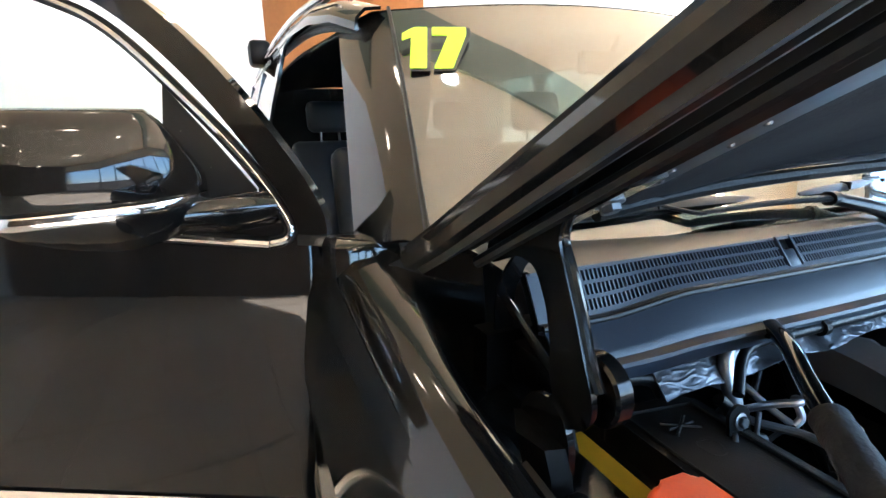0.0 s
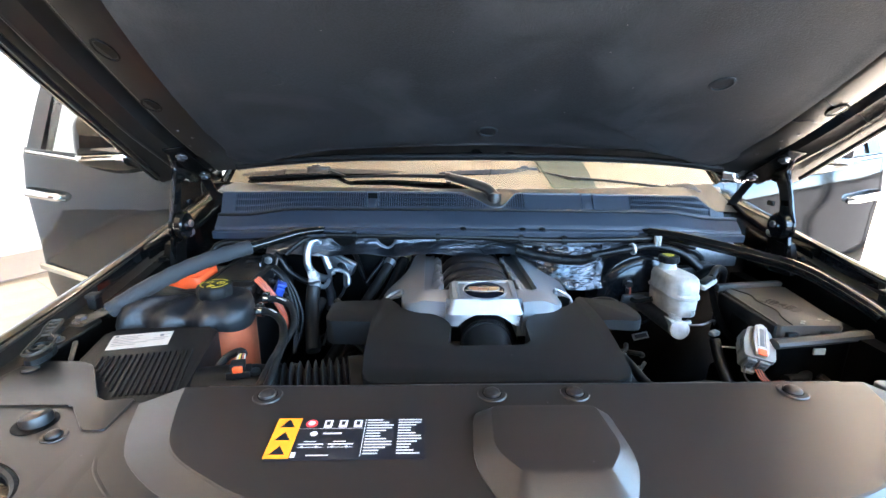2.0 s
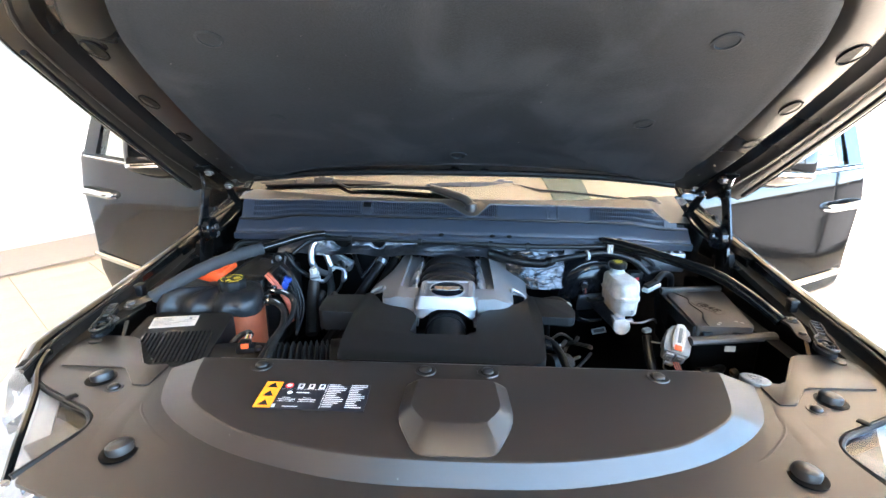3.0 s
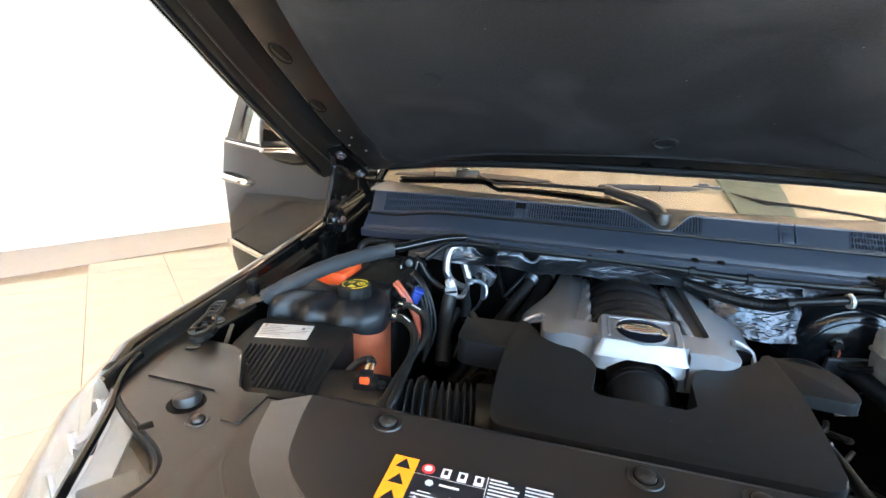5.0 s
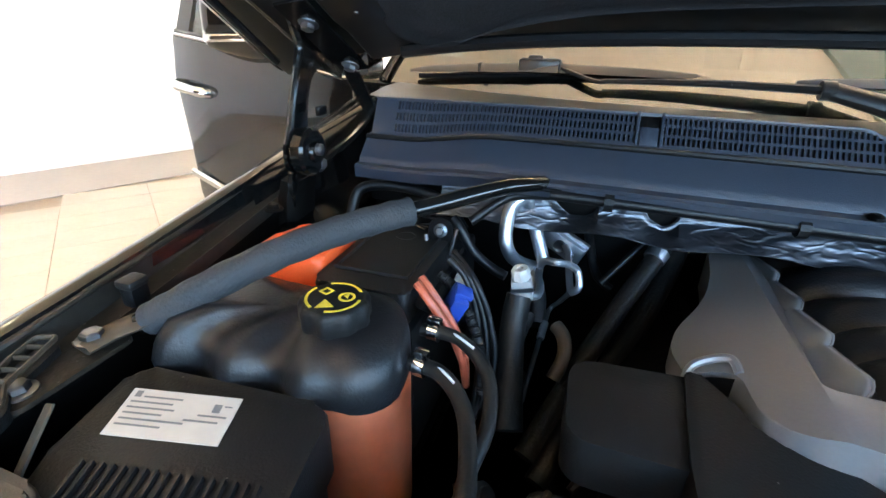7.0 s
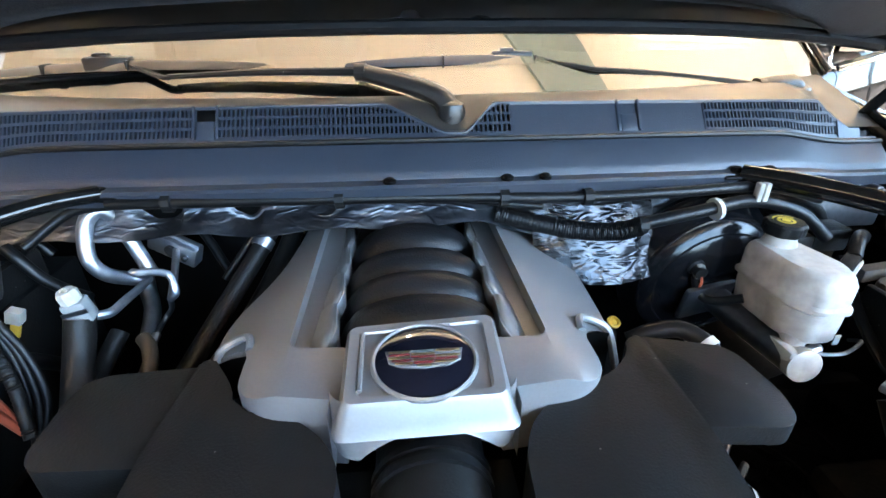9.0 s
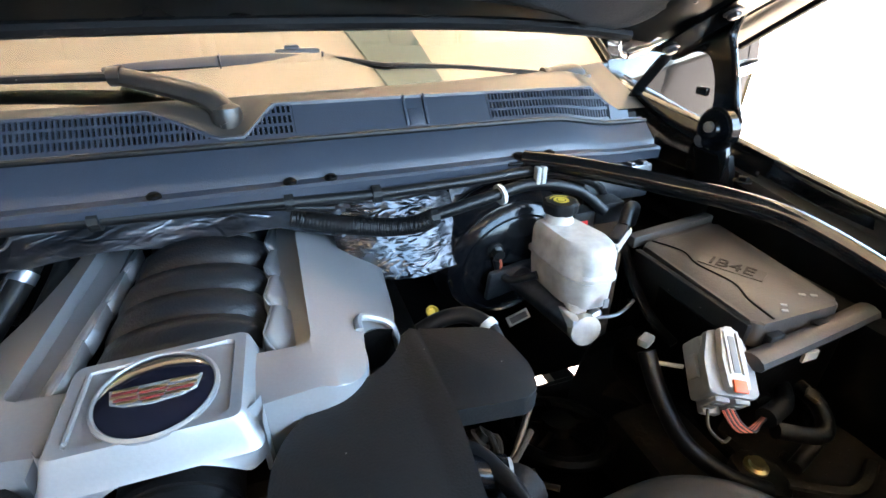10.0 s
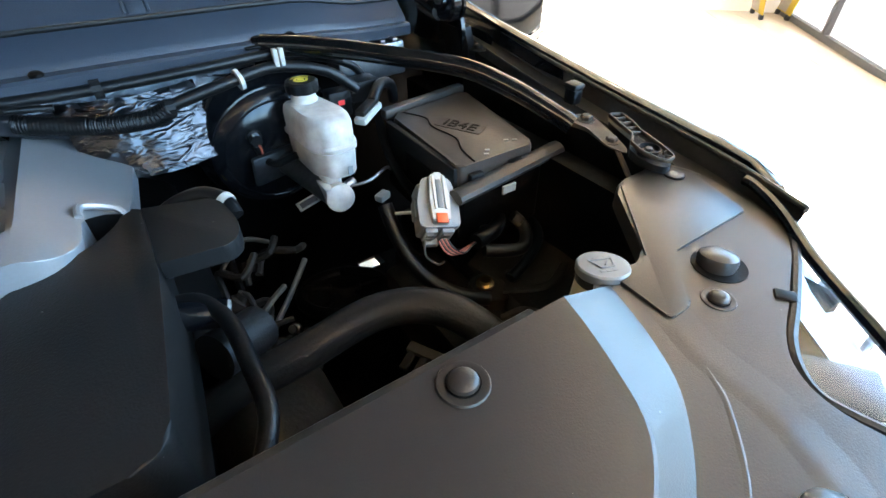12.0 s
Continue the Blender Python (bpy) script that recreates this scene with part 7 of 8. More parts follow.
for x0, y0, x1, y1, z in ((-0.515, 0.429, -0.480, 0.411, 1.1155), (-0.512, 0.379, -0.487, 0.363, 1.1068)):
    part("marking", tube([(x0, y0, z), ((x0 + x1) / 2, (y0 + y1) / 2, z), (x1, y1, z - 0.003)], 0.0016, 6, 3), WHITEINK, hz)

# ---- battery ----
bt = thing("battery", "large black car battery with red terminal cover", "battery")
part("case", box(-0.835, -0.565, 0.455, 0.770, 0.88, 1.085, 0.008), PLASTIC, bt)
part("tray", box(-0.845, -0.555, 0.445, 0.785, 0.84, 0.885, 0.006), DARK, bt)
cv = part("cover", prism(rounded([(-0.703, 0.462), (-0.575, 0.462), (-0.572, 0.715), (-0.700, 0.735)], 0.012), 1.085, 1.128, 0.007), PLASTIC, bt, "black lid")
part("cover_frame", tube([(-0.690, 0.50, 1.1295), (-0.59, 0.50, 1.1295), (-0.588, 0.695, 1.1295), (-0.688, 0.712, 1.1295), (-0.690, 0.50, 1.1295)], 0.003, 6, 1, straight=True), PLASTIC, cv)
for a, b in (((-0.66, 0.68), (-0.62, 0.655)), ((-0.62, 0.68), (-0.66, 0.655)), ((-0.66, 0.667), (-0.62, 0.667))):
    part("embossing", tube([(a[0], a[1], 1.129), (b[0], b[1], 1.129)], 0.0022, 6, 2), PLASTIC, cv)
part("embossing", ring_arc(0.014, 0, 6.28, 0.002, pose(-0.64, 0.625, 1.129)), PLASTIC, cv)
tc_out = rounded([(-0.806, 0.478), (-0.704, 0.486), (-0.708, 0.598), (-0.770, 0.602), (-0.806, 0.560)], [0.012, 0.012, 0.012, 0.02, 0.02], 4)
rt = part("terminal_cover", prism(tc_out, 1.02, 1.142, 0.010, seg=3), ORANGE, bt, "bright orange-red terminal cover")
part("tab", box(-0.012, 0.012, -0.006, 0.006, -0.04, 0.0, 0.003, m=pose(-0.806, 0.49, 1.075)), ORANGE, rt)
part("rib", tube([(-0.795, 0.500, 1.143), (-0.715, 0.506, 1.143)], 0.002, 6, 2), ORANGE, rt)
part("warning_sticker", prism([(-0.825, 0.64), (-0.725, 0.64), (-0.725, 0.75), (-0.825, 0.75)], 1.0855, 1.0865), GREYP, bt, "grey and yellow battery sticker")
part("sticker_edge", prism([(-0.745, 0.63), (-0.715, 0.63), (-0.715, 0.755), (-0.745, 0.755)], 1.087, 1.0876), YELLOW, bt)
part("sticker_edge", prism([(-0.828, 0.62), (-0.715, 0.62), (-0.715, 0.632), (-0.828, 0.632)], 1.087, 1.0876), YELLOW, bt)
cable = thing("battery_cable", "black battery cable with metal lug", "cable")
hose("cable", [(-0.775, 0.70, 1.105), (-0.765, 0.725, 1.155), (-0.70, 0.735, 1.165), (-0.62, 0.735, 1.15), (-0.58, 0.74, 1.10)], 0.009, RUBBER, cable)
part("lug", box(-0.018, 0.018, -0.010, 0.010, -0.004, 0.004, 0.002, m=pose(-0.792, 0.695, 1.096, 0, 0, 20)), STEEL, cable)
hose("cable", [(-0.56, 0.47, 1.12), (-0.535, 0.50, 1.09), (-0.52, 0.56, 1.04), (-0.53, 0.62, 0.98)], 0.010, RUBBER, cable)
wr = thing("wire_bundle", "blue connector block with orange-red wires beside the battery", "wiring")
WM2 = pose(-0.528, 0.512, 1.100, 12, 24, 20)
bk = part("block", box(-0.011, 0.011, -0.020, 0.020, -0.030, 0.018, 0.005, m=WM2), BLUEP, wr, "bright blue connector block")
for k in range(2):
    part("print_bar", box(0.0108, 0.0116, -0.013, 0.010, -0.026 + 0.014 * k, -0.019 + 0.014 * k, m=WM2), YELLOWP, bk)
part("lock", box(-0.010, 0.013, -0.010, 0.010, 0.016, 0.023, 0.002, m=WM2), BLUEP, bk)
for k in range(2):
    hose("wire", [(-0.566, 0.487 - 0.016 * k, 1.142), (-0.548, 0.478 - 0.016 * k, 1.128), (-0.524, 0.478 - 0.014 * k, 1.092), (-0.508, 0.482 - 0.010 * k, 1.045), (-0.505, 0.49, 0.99)], 0.0052, REDWIRE, wr, "orange-red wire")
for k in range(3):
    hose("wire", [(-0.545, 0.53 + 0.012 * k, 1.15), (-0.520 + 0.006 * k, 0.528, 1.125), (-0.500 + 0.008 * k, 0.518, 1.075), (-0.492 + 0.010 * k, 0.50, 1.02), (-0.490, 0.47, 0.95)], 0.0042, RUBBER, wr)

# ---- braces ----
bl = thing("brace_bar", "black tubular brace with foam sleeve from cowl to fender", "brace")
LT = [(-0.452, 0.690, 1.212), (-0.50, 0.640, 1.216), (-0.575, 0.567, 1.206), (-0.665, 0.470, 1.195), (-0.754, 0.368, 1.164), (-0.825, 0.322, 1.124)]
part("tube", tube(LT, 0.0115, 12, 8), PAINT, bl)
part("foam_sleeve", tube([(-0.600, 0.541, 1.2035), (-0.625, 0.514, 1.201), (-0.665, 0.470, 1.195), (-0.710, 0.416, 1.183), (-0.754, 0.368, 1.164), (-0.795, 0.338, 1.140), (-0.818, 0.328, 1.126)], lambda t: 0.0180 + 0.0006 * math.sin(t * 61), 14, 8), FOAM, bl, "matt foam sleeve")
part("flat_end", tube([(-0.812, 0.333, 1.132), (-0.842, 0.308, 1.121), (-0.852, 0.275, 1.118)], 0.020, 10, 6, flat=0.3), BRACKET, bl, "flattened steel end")
part("top_plate", box(-0.026, 0.026, -0.018, 0.018, 0, 0.006, 0.003, m=pose(-0.450, 0.694, 1.203)), DARK, bl)
br = thing("brace_bar", "glossy black tubular brace from cowl to fender", "brace")
RT = [(0.470, 0.690, 1.205), (0.53, 0.630, 1.205), (0.62, 0.540, 1.196), (0.705, 0.452, 1.184), (0.755, 0.388, 1.160), (0.795, 0.318, 1.128), (0.806, 0.296, 1.117)]
part("tube", tube(RT, 0.0155, 12, 8), PAINT, br)
part("flat_end", prism(rounded([(0.800, 0.308), (0.834, 0.312), (0.846, 0.288), (0.828, 0.236), (0.812, 0.196), (0.800, 0.186), (0.792, 0.215), (0.808, 0.268)], 0.008), 1.117, 1.1215, 0.0015, top=lambda x, y: 0.06 * (y - 0.25)), BRACKET, br, "flat dusty end plate")
part("top_plate", box(-0.026, 0.026, -0.018, 0.018, 0, 0.006, 0.003, m=pose(0.462, 0.694, 1.200)), DARK, br)
part("mount_strap", prism(rounded([(-0.872, 0.195), (-0.828, 0.195), (-0.826, 0.315), (-0.868, 0.315)], 0.012), 1.108, 1.113), GRIME, bl)
bolt(bl, -0.850, 0.288, 1.120, 0.011)
bolt(bl, -0.850, 0.215, 1.113, 0.010)
bolt(br, 0.827, 0.289, 1.122, 0.0095, material=BRACKET)
bolt(br, 0.808, 0.222, 1.118, 0.0085, material=BRACKET)
bolt(bl, -0.452, 0.694, 1.209, 0.009, material=DARK)
bolt(br, 0.462, 0.694, 1.206, 0.009, material=DARK)

# ---- air conditioning lines by the firewall ----
ac = thing("refrigerant_lines", "bright aluminium refrigerant pipes with a tight loop", "pipe")
part("loop", tube([(-0.440, 0.728, 1.066), (-0.447, 0.733, 1.082), (-0.460, 0.738, 1.118), (-0.471, 0.738, 1.148), (-0.477, 0.732, 1.168), (-0.487, 0.724, 1.173), (-0.499, 0.715, 1.160), (-0.503, 0.705, 1.135), (-0.500, 0.695, 1.108), (-0.490, 0.702, 1.082), (-0.474, 0.722, 1.062), (-0.455, 0.735, 1.052)], 0.0108, 16, 8), ALU, ac, "polished pipe loop", 60)
VB = pose(-0.418, 0.778, 1.086, 8, 24, -14)
vb = part("valve_block", box(-0.042, 0.042, -0.012, 0.012, -0.019, 0.019, 0.004, m=VB), ALU, ac, "square aluminium valve block")
part("bore", lathe([(0.011, 0), (0.011, 0.004), (0.006, 0.001)], VB @ pose(0.002, -0.012, 0, 90), 16), STEEL, vb)
part("screw", lathe([(0.005, 0), (0.005, 0.006), (0.003, 0.007)], VB @ pose(0.026, -0.012, -0.002, 90), 8), STEEL, vb)
part("ridge", box(-0.042, 0.042, -0.004, 0.004, 0.019, 0.025, 0.001, m=VB), ALU, vb)
part("pipe", tube([(-0.446, 0.722, 1.062), (-0.436, 0.680, 1.094), (-0.419, 0.656, 1.106), (-0.402, 0.668, 1.100), (-0.388, 0.678, 1.088), (-0.382, 0.672, 1.074), (-0.382, 0.668, 1.062), (-0.392, 0.670, 1.052)], 0.0056, 10, 8), ALU, ac)
part("pipe", tube([(-0.412, 0.765, 1.086), (-0.404, 0.740, 1.082), (-0.398, 0.705, 1.064), (-0.392, 0.672, 1.052)], 0.0056, 10, 6), ALU, ac)
part("pipe", tube([(-0.446, 0.728, 1.056), (-0.444, 0.690, 1.060), (-0.436, 0.640, 1.072), (-0.436, 0.606, 1.076), (-0.446, 0.590, 1.082)], 0.0062, 10, 8), ALU, ac)
part("pipe", tube([(-0.392, 0.670, 1.054), (-0.406, 0.690, 1.022), (-0.420, 0.690, 1.004), (-0.424, 0.655, 0.993), (-0.430, 0.60, 0.965), (-0.436, 0.55, 0.93)], 0.0040, 8, 8), STEEL, ac)
part("pipe_sleeve", tube([(-0.423, 0.662, 0.996), (-0.426, 0.634, 0.984)], 0.0062, 10, 2), ALU, ac)
part("pipe", tube([(-0.455, 0.735, 1.055), (-0.452, 0.725, 1.035), (-0.440, 0.70, 1.015), (-0.436, 0.66, 0.99)], 0.0125, 12, 5), STEEL, ac)
PG = pose(-0.456, 0.580, 1.104, 6, -10, 8)
cnx = part("sensor_plug", box(-0.014, 0.014, -0.011, 0.011, -0.022, 0.010, 0.004, m=PG), GREYP, ac, "pale grey sensor plug")
part("plug_top", lathe([(0.0125, 0.010), (0.0125, 0.022), (0.010, 0.026), (0.005, 0.026), (0.004, 0.022)], PG, 8), WHITEP, cnx)
part("plug_rib", box(-0.015, 0.015, -0.0125, -0.010, -0.006, 0.0, m=PG), STEEL, cnx)
part("bracket", prism(rounded([(-0.020, -0.026), (0.020, -0.026), (0.018, 0.014), (0.0, 0.022), (-0.018, 0.014)], 0.007), 0, 0.004, m=pose(-0.588, 0.634, 1.140, 78, 0, 0)), DARK, ac, "black mounting plate")
bolt(ac, -0.588, 0.630, 1.142, 0.007, pose(0, 0, 0, 78))
part("wire_loop", tube([(-0.608, 0.622, 1.137), (-0.603, 0.618, 1.112), (-0.590, 0.616, 1.097), (-0.574, 0.618, 1.100), (-0.567, 0.622, 1.125), (-0.562, 0.626, 1.150)], 0.0032, 8, 6), STEEL, ac, "bent wire clip")
part("white_plug", box(-0.009, 0.009, -0.007, 0.007, -0.010, 0.010, 0.002, m=pose(-0.545, 0.595, 1.085, 0, 20, 0)), WHITEP, ac)
part("tag", box(-0.006, 0.006, -0.002, 0.002, -0.012, 0.008, 0.001, m=pose(-0.548, 0.590, 1.068, 0, 25, 0)), YELLOWP, ac)
hh = thing("heater_hoses", "black heater hoses with clamps at the firewall", "hose")
hose("hose", [(-0.262, 0.772, 1.108), (-0.282, 0.740, 1.078), (-0.315, 0.690, 1.035), (-0.365, 0.60, 0.97), (-0.42, 0.48, 0.90)], 0.0150, HOSE, hh)
hose("hose", [(-0.229, 0.822, 1.098), (-0.246, 0.775, 1.062), (-0.285, 0.69, 1.005), (-0.35, 0.57, 0.94), (-0.40, 0.46, 0.88)], 0.0160, HOSE, hh)
hose("hose", [(-0.392, 0.760, 1.140), (-0.380, 0.790, 1.112), (-0.372, 0.802, 1.08), (-0.352, 0.805, 1.020), (-0.325, 0.800, 1.00)], 0.0075, RUBBER, hh)
hose("hose", [(-0.458, 0.580, 1.086), (-0.460, 0.560, 1.050), (-0.454, 0.52, 1.010), (-0.44, 0.46, 0.96)], 0.018, HOSE, hh, "thick hose")
hose("hose", [(-0.448, 0.625, 1.030), (-0.457, 0.590, 1.008), (-0.456, 0.550, 0.990), (-0.44, 0.50, 0.95)], 0.0125, HOSE, hh)
hose("hose", [(-0.288, 0.790, 1.100), (-0.305, 0.780, 1.080), (-0.325, 0.770, 1.055), (-0.345, 0.760, 1.03)], 0.006, RUBBER, hh)
hose("hose", [(-0.580, 0.665, 1.150), (-0.565, 0.660, 1.135), (-0.546, 0.660, 1.104), (-0.517, 0.660, 1.080), (-0.49, 0.655, 1.07)], 0.008, RUBBER, hh)
part("ribbed_loom", tube([(-0.560, 0.545, 1.118), (-0.531, 0.530, 1.104), (-0.508, 0.510, 1.080), (-0.489, 0.490, 1.050), (-0.48, 0.47, 1.0)], lambda t: 0.0068 + 0.0008 * math.sin(t * 260), 10, 24), HOSE, hh, "ribbed sleeve", 60)
part("pipe_elbow", tube([(-0.405, 0.60, 1.035), (-0.392, 0.585, 1.028), (-0.388, 0.565, 1.010), (-0.398, 0.545, 0.985)], 0.010, 12, 6), BRACKET, hh, "brown pipe elbow")
part("clamp", tube([(-0.268, 0.763, 1.100), (-0.275, 0.752, 1.090)], 0.0172, 16, 2), ALU, hh)
part("valve", tube([(-0.226, 0.830, 1.108), (-0.232, 0.812, 1.090)], 0.0185, 14, 3), CREAM, hh, "cream connector sleeve")
part("nut", lathe([(0.016, 0), (0.018, 0.006), (0.018, 0.018), (0.014, 0.024)], pose(-0.260, 0.775, 1.112, 40), 6), STEEL, hh)

# harness along the cowl
hs = thing("wiring_harness", "black wire looms clipped along the firewall edge", "wiring")


def loom(pts, r):
    return part("loom", tube(pts, lambda t: r * (1 + 0.05 * math.sin(t * 420)), 10, 60), RUBBER, hs, "ribbed black loom", 60)


hose("loom", [(-0.44, 0.680, 1.200), (-0.2, 0.672, 1.199), (0.0, 0.668, 1.196), (0.2, 0.662, 1.190), (0.36, 0.660, 1.192), (0.50, 0.672, 1.190), (0.60, 0.675, 1.165)], 0.008, RUBBER, hs, "wire loom")
hose("loom", [(-0.42, 0.690, 1.198), (-0.2, 0.684, 1.196), (0.0, 0.680, 1.190), (0.16, 0.675, 1.172)], 0.005, RUBBER, hs, "wire loom")
loom([(0.10, 0.72, 1.145), (0.20, 0.685, 1.130), (0.265, 0.655, 1.135), (0.30, 0.640, 1.150)], 0.014)
hose("loom", [(0.29, 0.642, 1.150), (0.38, 0.640, 1.168), (0.47, 0.655, 1.175), (0.56, 0.66, 1.150), (0.61, 0.65, 1.11)], 0.0095, RUBBER, hs, "thick loom")
hose("loom", [(0.47, 0.675, 1.185), (0.55, 0.69, 1.170), (0.63, 0.70, 1.135), (0.66, 0.70, 1.08)], 0.008, RUBBER, hs, "thick loom")
hose("loom", [(-0.55, 0.66, 1.15), (-0.5, 0.69, 1.185), (-0.44, 0.69, 1.195)], 0.007, RUBBER, hs, "wire loom")
for x, y, z in ((-0.36, 0.677, 1.1995), (-0.13, 0.670, 1.198), (0.22, 0.661, 1.190), (0.30, 0.642, 1.150), (0.10, 0.665, 1.193)):
    part("tie", tube([(x - 0.006, y, z), (x + 0.006, y, z)], 0.013, 10, 2), PLASTIC, hs)
part("tie", tube([(0.405, 0.642, 1.170), (0.411, 0.643, 1.171)], 0.0165, 14, 2), WHITEP, hs, "white cable tie")
for x in (0.475, 0.485):
    part("tie", box(-0.004, 0.004, -0.006, 0.006, -0.012, 0.016, 0.002, m=pose(x, 0.652, 1.188)), WHITEP, hs)

# ---- brakes ----
bb = thing("brake_booster", "round glossy black brake booster on the firewall", "brake booster")
BM = pose(0.447, 0.745, 1.035, 98, 0, 4)
part("drum", lathe([(0.105, -0.02), (0.128, 0.0), (0.135, 0.012), (0.135, 0.026), (0.128, 0.032), (0.122, 0.055), (0.108, 0.075), (0.060, 0.088), (0.03, 0.092)], BM, 44), BOOSTER, bb, "domed drum", 40)
part("outer_bead", tube([BM @ Vector((0.116 * math.cos(a), 0.116 * math.sin(a), 0.060)) for a in (2 * math.pi * k / 40 for k in range(41))], 0.004, 8, 1), BOOSTER, bb)
part("rim", tube([BM @ Vector((0.128 * math.cos(a), 0.128 * math.sin(a), 0.018)) for a in (2 * math.pi * k / 40 for k in range(41))], 0.009, 8, 1), BOOSTER, bb)
part("ridge", tube([BM @ Vector((0.098 * math.cos(a), 0.098 * math.sin(a), 0.076)) for a in (2 * math.pi * k / 40 for k in range(41))], 0.003, 6, 1), BOOSTER, bb)
part("check_valve", lathe([(0.014, 0), (0.014, 0.02), (0.010, 0.022), (0.010, 0.035)], pose(0.408, 0.668, 1.072, 100), 14), PLASTIC, bb)
part("valve_plug", box(-0.006, 0.006, -0.012, 0.0, -0.012, 0.012, 0.003, m=pose(0.409, 0.648, 1.066)), GREYP, bb, "grey plug")
part("wire", tube([(0.410, 0.636, 1.060), (0.412, 0.634, 1.050), (0.412, 0.638, 1.040)], 0.0022, 6, 6), REDWIRE, bb)
hose("pipe", [(0.408, 0.645, 1.055), (0.415, 0.640, 1.03), (0.428, 0.625, 1.022), (0.46, 0.60, 1.04)], 0.007, RUBBER, bb)
part("tag", box(-0.026, 0.026, -0.002, 0.002, -0.010, 0.010, 0.001, m=pose(0.489, 0.700, 0.878, -42, -6, 12)), GREYP, bb, "small grey tag")
part("tag_face", box(-0.020, 0.020, -0.0032, -0.0022, -0.006, 0.006, m=pose(0.489, 0.700, 0.878, -42, -6, 12)), LEATHER, bb)

mc = thing("brake_fluid_reservoir", "milky white brake fluid reservoir with black cap", "fluid reservoir")
ro = rounded([(0.452, 0.645), (0.528, 0.640), (0.552, 0.525), (0.535, 0.490), (0.482, 0.492), (0.458, 0.53)], [0.012, 0.012, 0.02, 0.014, 0.014, 0.02], 4)
cx, cy = 0.502, 0.565
part("tank", loft([[(cx + (x - cx) * s, cy + (y - cy) * s + dy, z) for x, y in ro] for s, dy, z in ((0.74, -0.002, 1.024), (0.80, -0.001, 1.030), (0.83, 0, 1.058), (0.83, 0, 1.070), (0.90, 0, 1.074), (0.90, 0, 1.080), (0.84, 0, 1.084), (0.84, 0, 1.112), (0.79, 0.002, 1.122), (0.70, 0.005, 1.127))], closed=True, caps=True), WHITEP, mc, "milky plastic tank", 40)
part("neck", lathe([(0.0235, 0.0), (0.0235, 0.008), (0.0205, 0.016), (0.0205, 0.027)], pose(0.497, 0.612, 1.118), 24), WHITEP, mc)
cp = part("cap", lathe([(0.0245, 0.0), (0.0262, 0.003), (0.0262, 0.015), (0.023, 0.0185)], pose(0.497, 0.612, 1.1425), 40, wave=lambda a: 1 + 0.05 * (1 if math.cos(a * 8) > 0 else -0.3)), PLASTIC, mc, "black ribbed cap")
part("symbol", ring_arc(0.010, 0, 6.28, 0.002, pose(0.497, 0.612, 1.1615)), YELLOW, cp)
part("symbol", lathe([(0.006, 0), (0.006, 0.0006)], pose(0.497, 0.612, 1.1612), 12), YELLOW, cp)
part("symbol", ring_arc(0.0165, 0.4, 2.6, 0.0012, pose(0.497, 0.612, 1.1615)), YELLOW, cp)
part("level_mark", box(0.5095, 0.518, 0.491, 0.4925, 1.035, 1.050), GREYP, mc)
part("outlet", box(0.468, 0.484, 0.50, 0.60, 0.99, 1.015, 0.004), WHITEP, mc)
ms = thing("master_cylinder", "cast aluminium brake master cylinder", "master cylinder")
part("body", tube([(0.44, 0.70, 1.015), (0.468, 0.60, 1.002), (0.490, 0.515, 0.992)], 0.0225, 18, 6), STEEL, ms)
part("port", lathe([(0.016, 0.0), (0.016, 0.03), (0.020, 0.032), (0.020, 0.040)], pose(0.492, 0.530, 0.990), 18), WHITEP, ms, "milky outlet port")
part("end_cap", lathe([(0.0235, 0), (0.0245, 0.004), (0.0245, 0.016), (0.020, 0.019)], pose(0.492, 0.512, 0.992, 82, 0, -4), 26), WHITEP, ms, "pale round end cap")
part("flange", box(-0.05, 0.05, -0.006, 0.006, -0.03, 0.03, 0.006, m=pose(0.437, 0.648, 1.01, 10, 0, 14)), STEEL, ms)
part("brake_line", tube([(0.515, 0.515, 1.0), (0.55, 0.505, 1.005), (0.59, 0.52, 1.01), (0.62, 0.56, 0.98)], 0.003, 6, 8), STEEL, ms)
part("plug", lathe([(0.008, 0), (0.008, 0.014), (0.005, 0.018)], pose(0.513, 0.520, 1.0, 0, 70, 0), 10), ALU, ms)

# ---- fuse box ----
fb = thing("fuse_box", "black plastic fuse box with moulded lid", "fuse box")
lid = rounded([(0.645, 0.585), (0.828, 0.612), (0.785, 0.352), (0.634, 0.352)], 0.012)
part("lid", prism(lid, 1.035, 1.072, 0.007), FUSE, fb, "moulded lid", 30)
part("seam", tube([(0.668, 0.586, 1.0725), (0.690, 0.54, 1.0725), (0.680, 0.50, 1.0725), (0.688, 0.44, 1.0725), (0.672, 0.40, 1.0725), (0.665, 0.356, 1.0725)], 0.0016, 6, 4), DARK, fb)
part("base", prism(rounded([(0.632, 0.60), (0.838, 0.628), (0.80, 0.34), (0.620, 0.335)], 0.012), 0.93, 1.036), DARK, fb)
part("back_rail", box(-0.10, 0.10, -0.010, 0.010, -0.012, 0.010, 0.004, m=pose(0.735, 0.617, 1.070, 0, 0, 8)), FUSE, fb)
part("front_rail", tube([(0.610, 0.328, 1.040), (0.72, 0.335, 1.046), (0.835, 0.345, 1.052)], 0.016, 10, 6, flat=0.7), FUSE, fb)
emb = part("emblem_plate", prism(rounded([(-0.045, -0.017), (0.045, -0.017), (0.045, 0.017), (-0.045, 0.017)], 0.004), 0, 0.0012, m=pose(0.722, 0.475, 1.0722, 0, 0, -62)), FUSE, fb, "embossed plate")
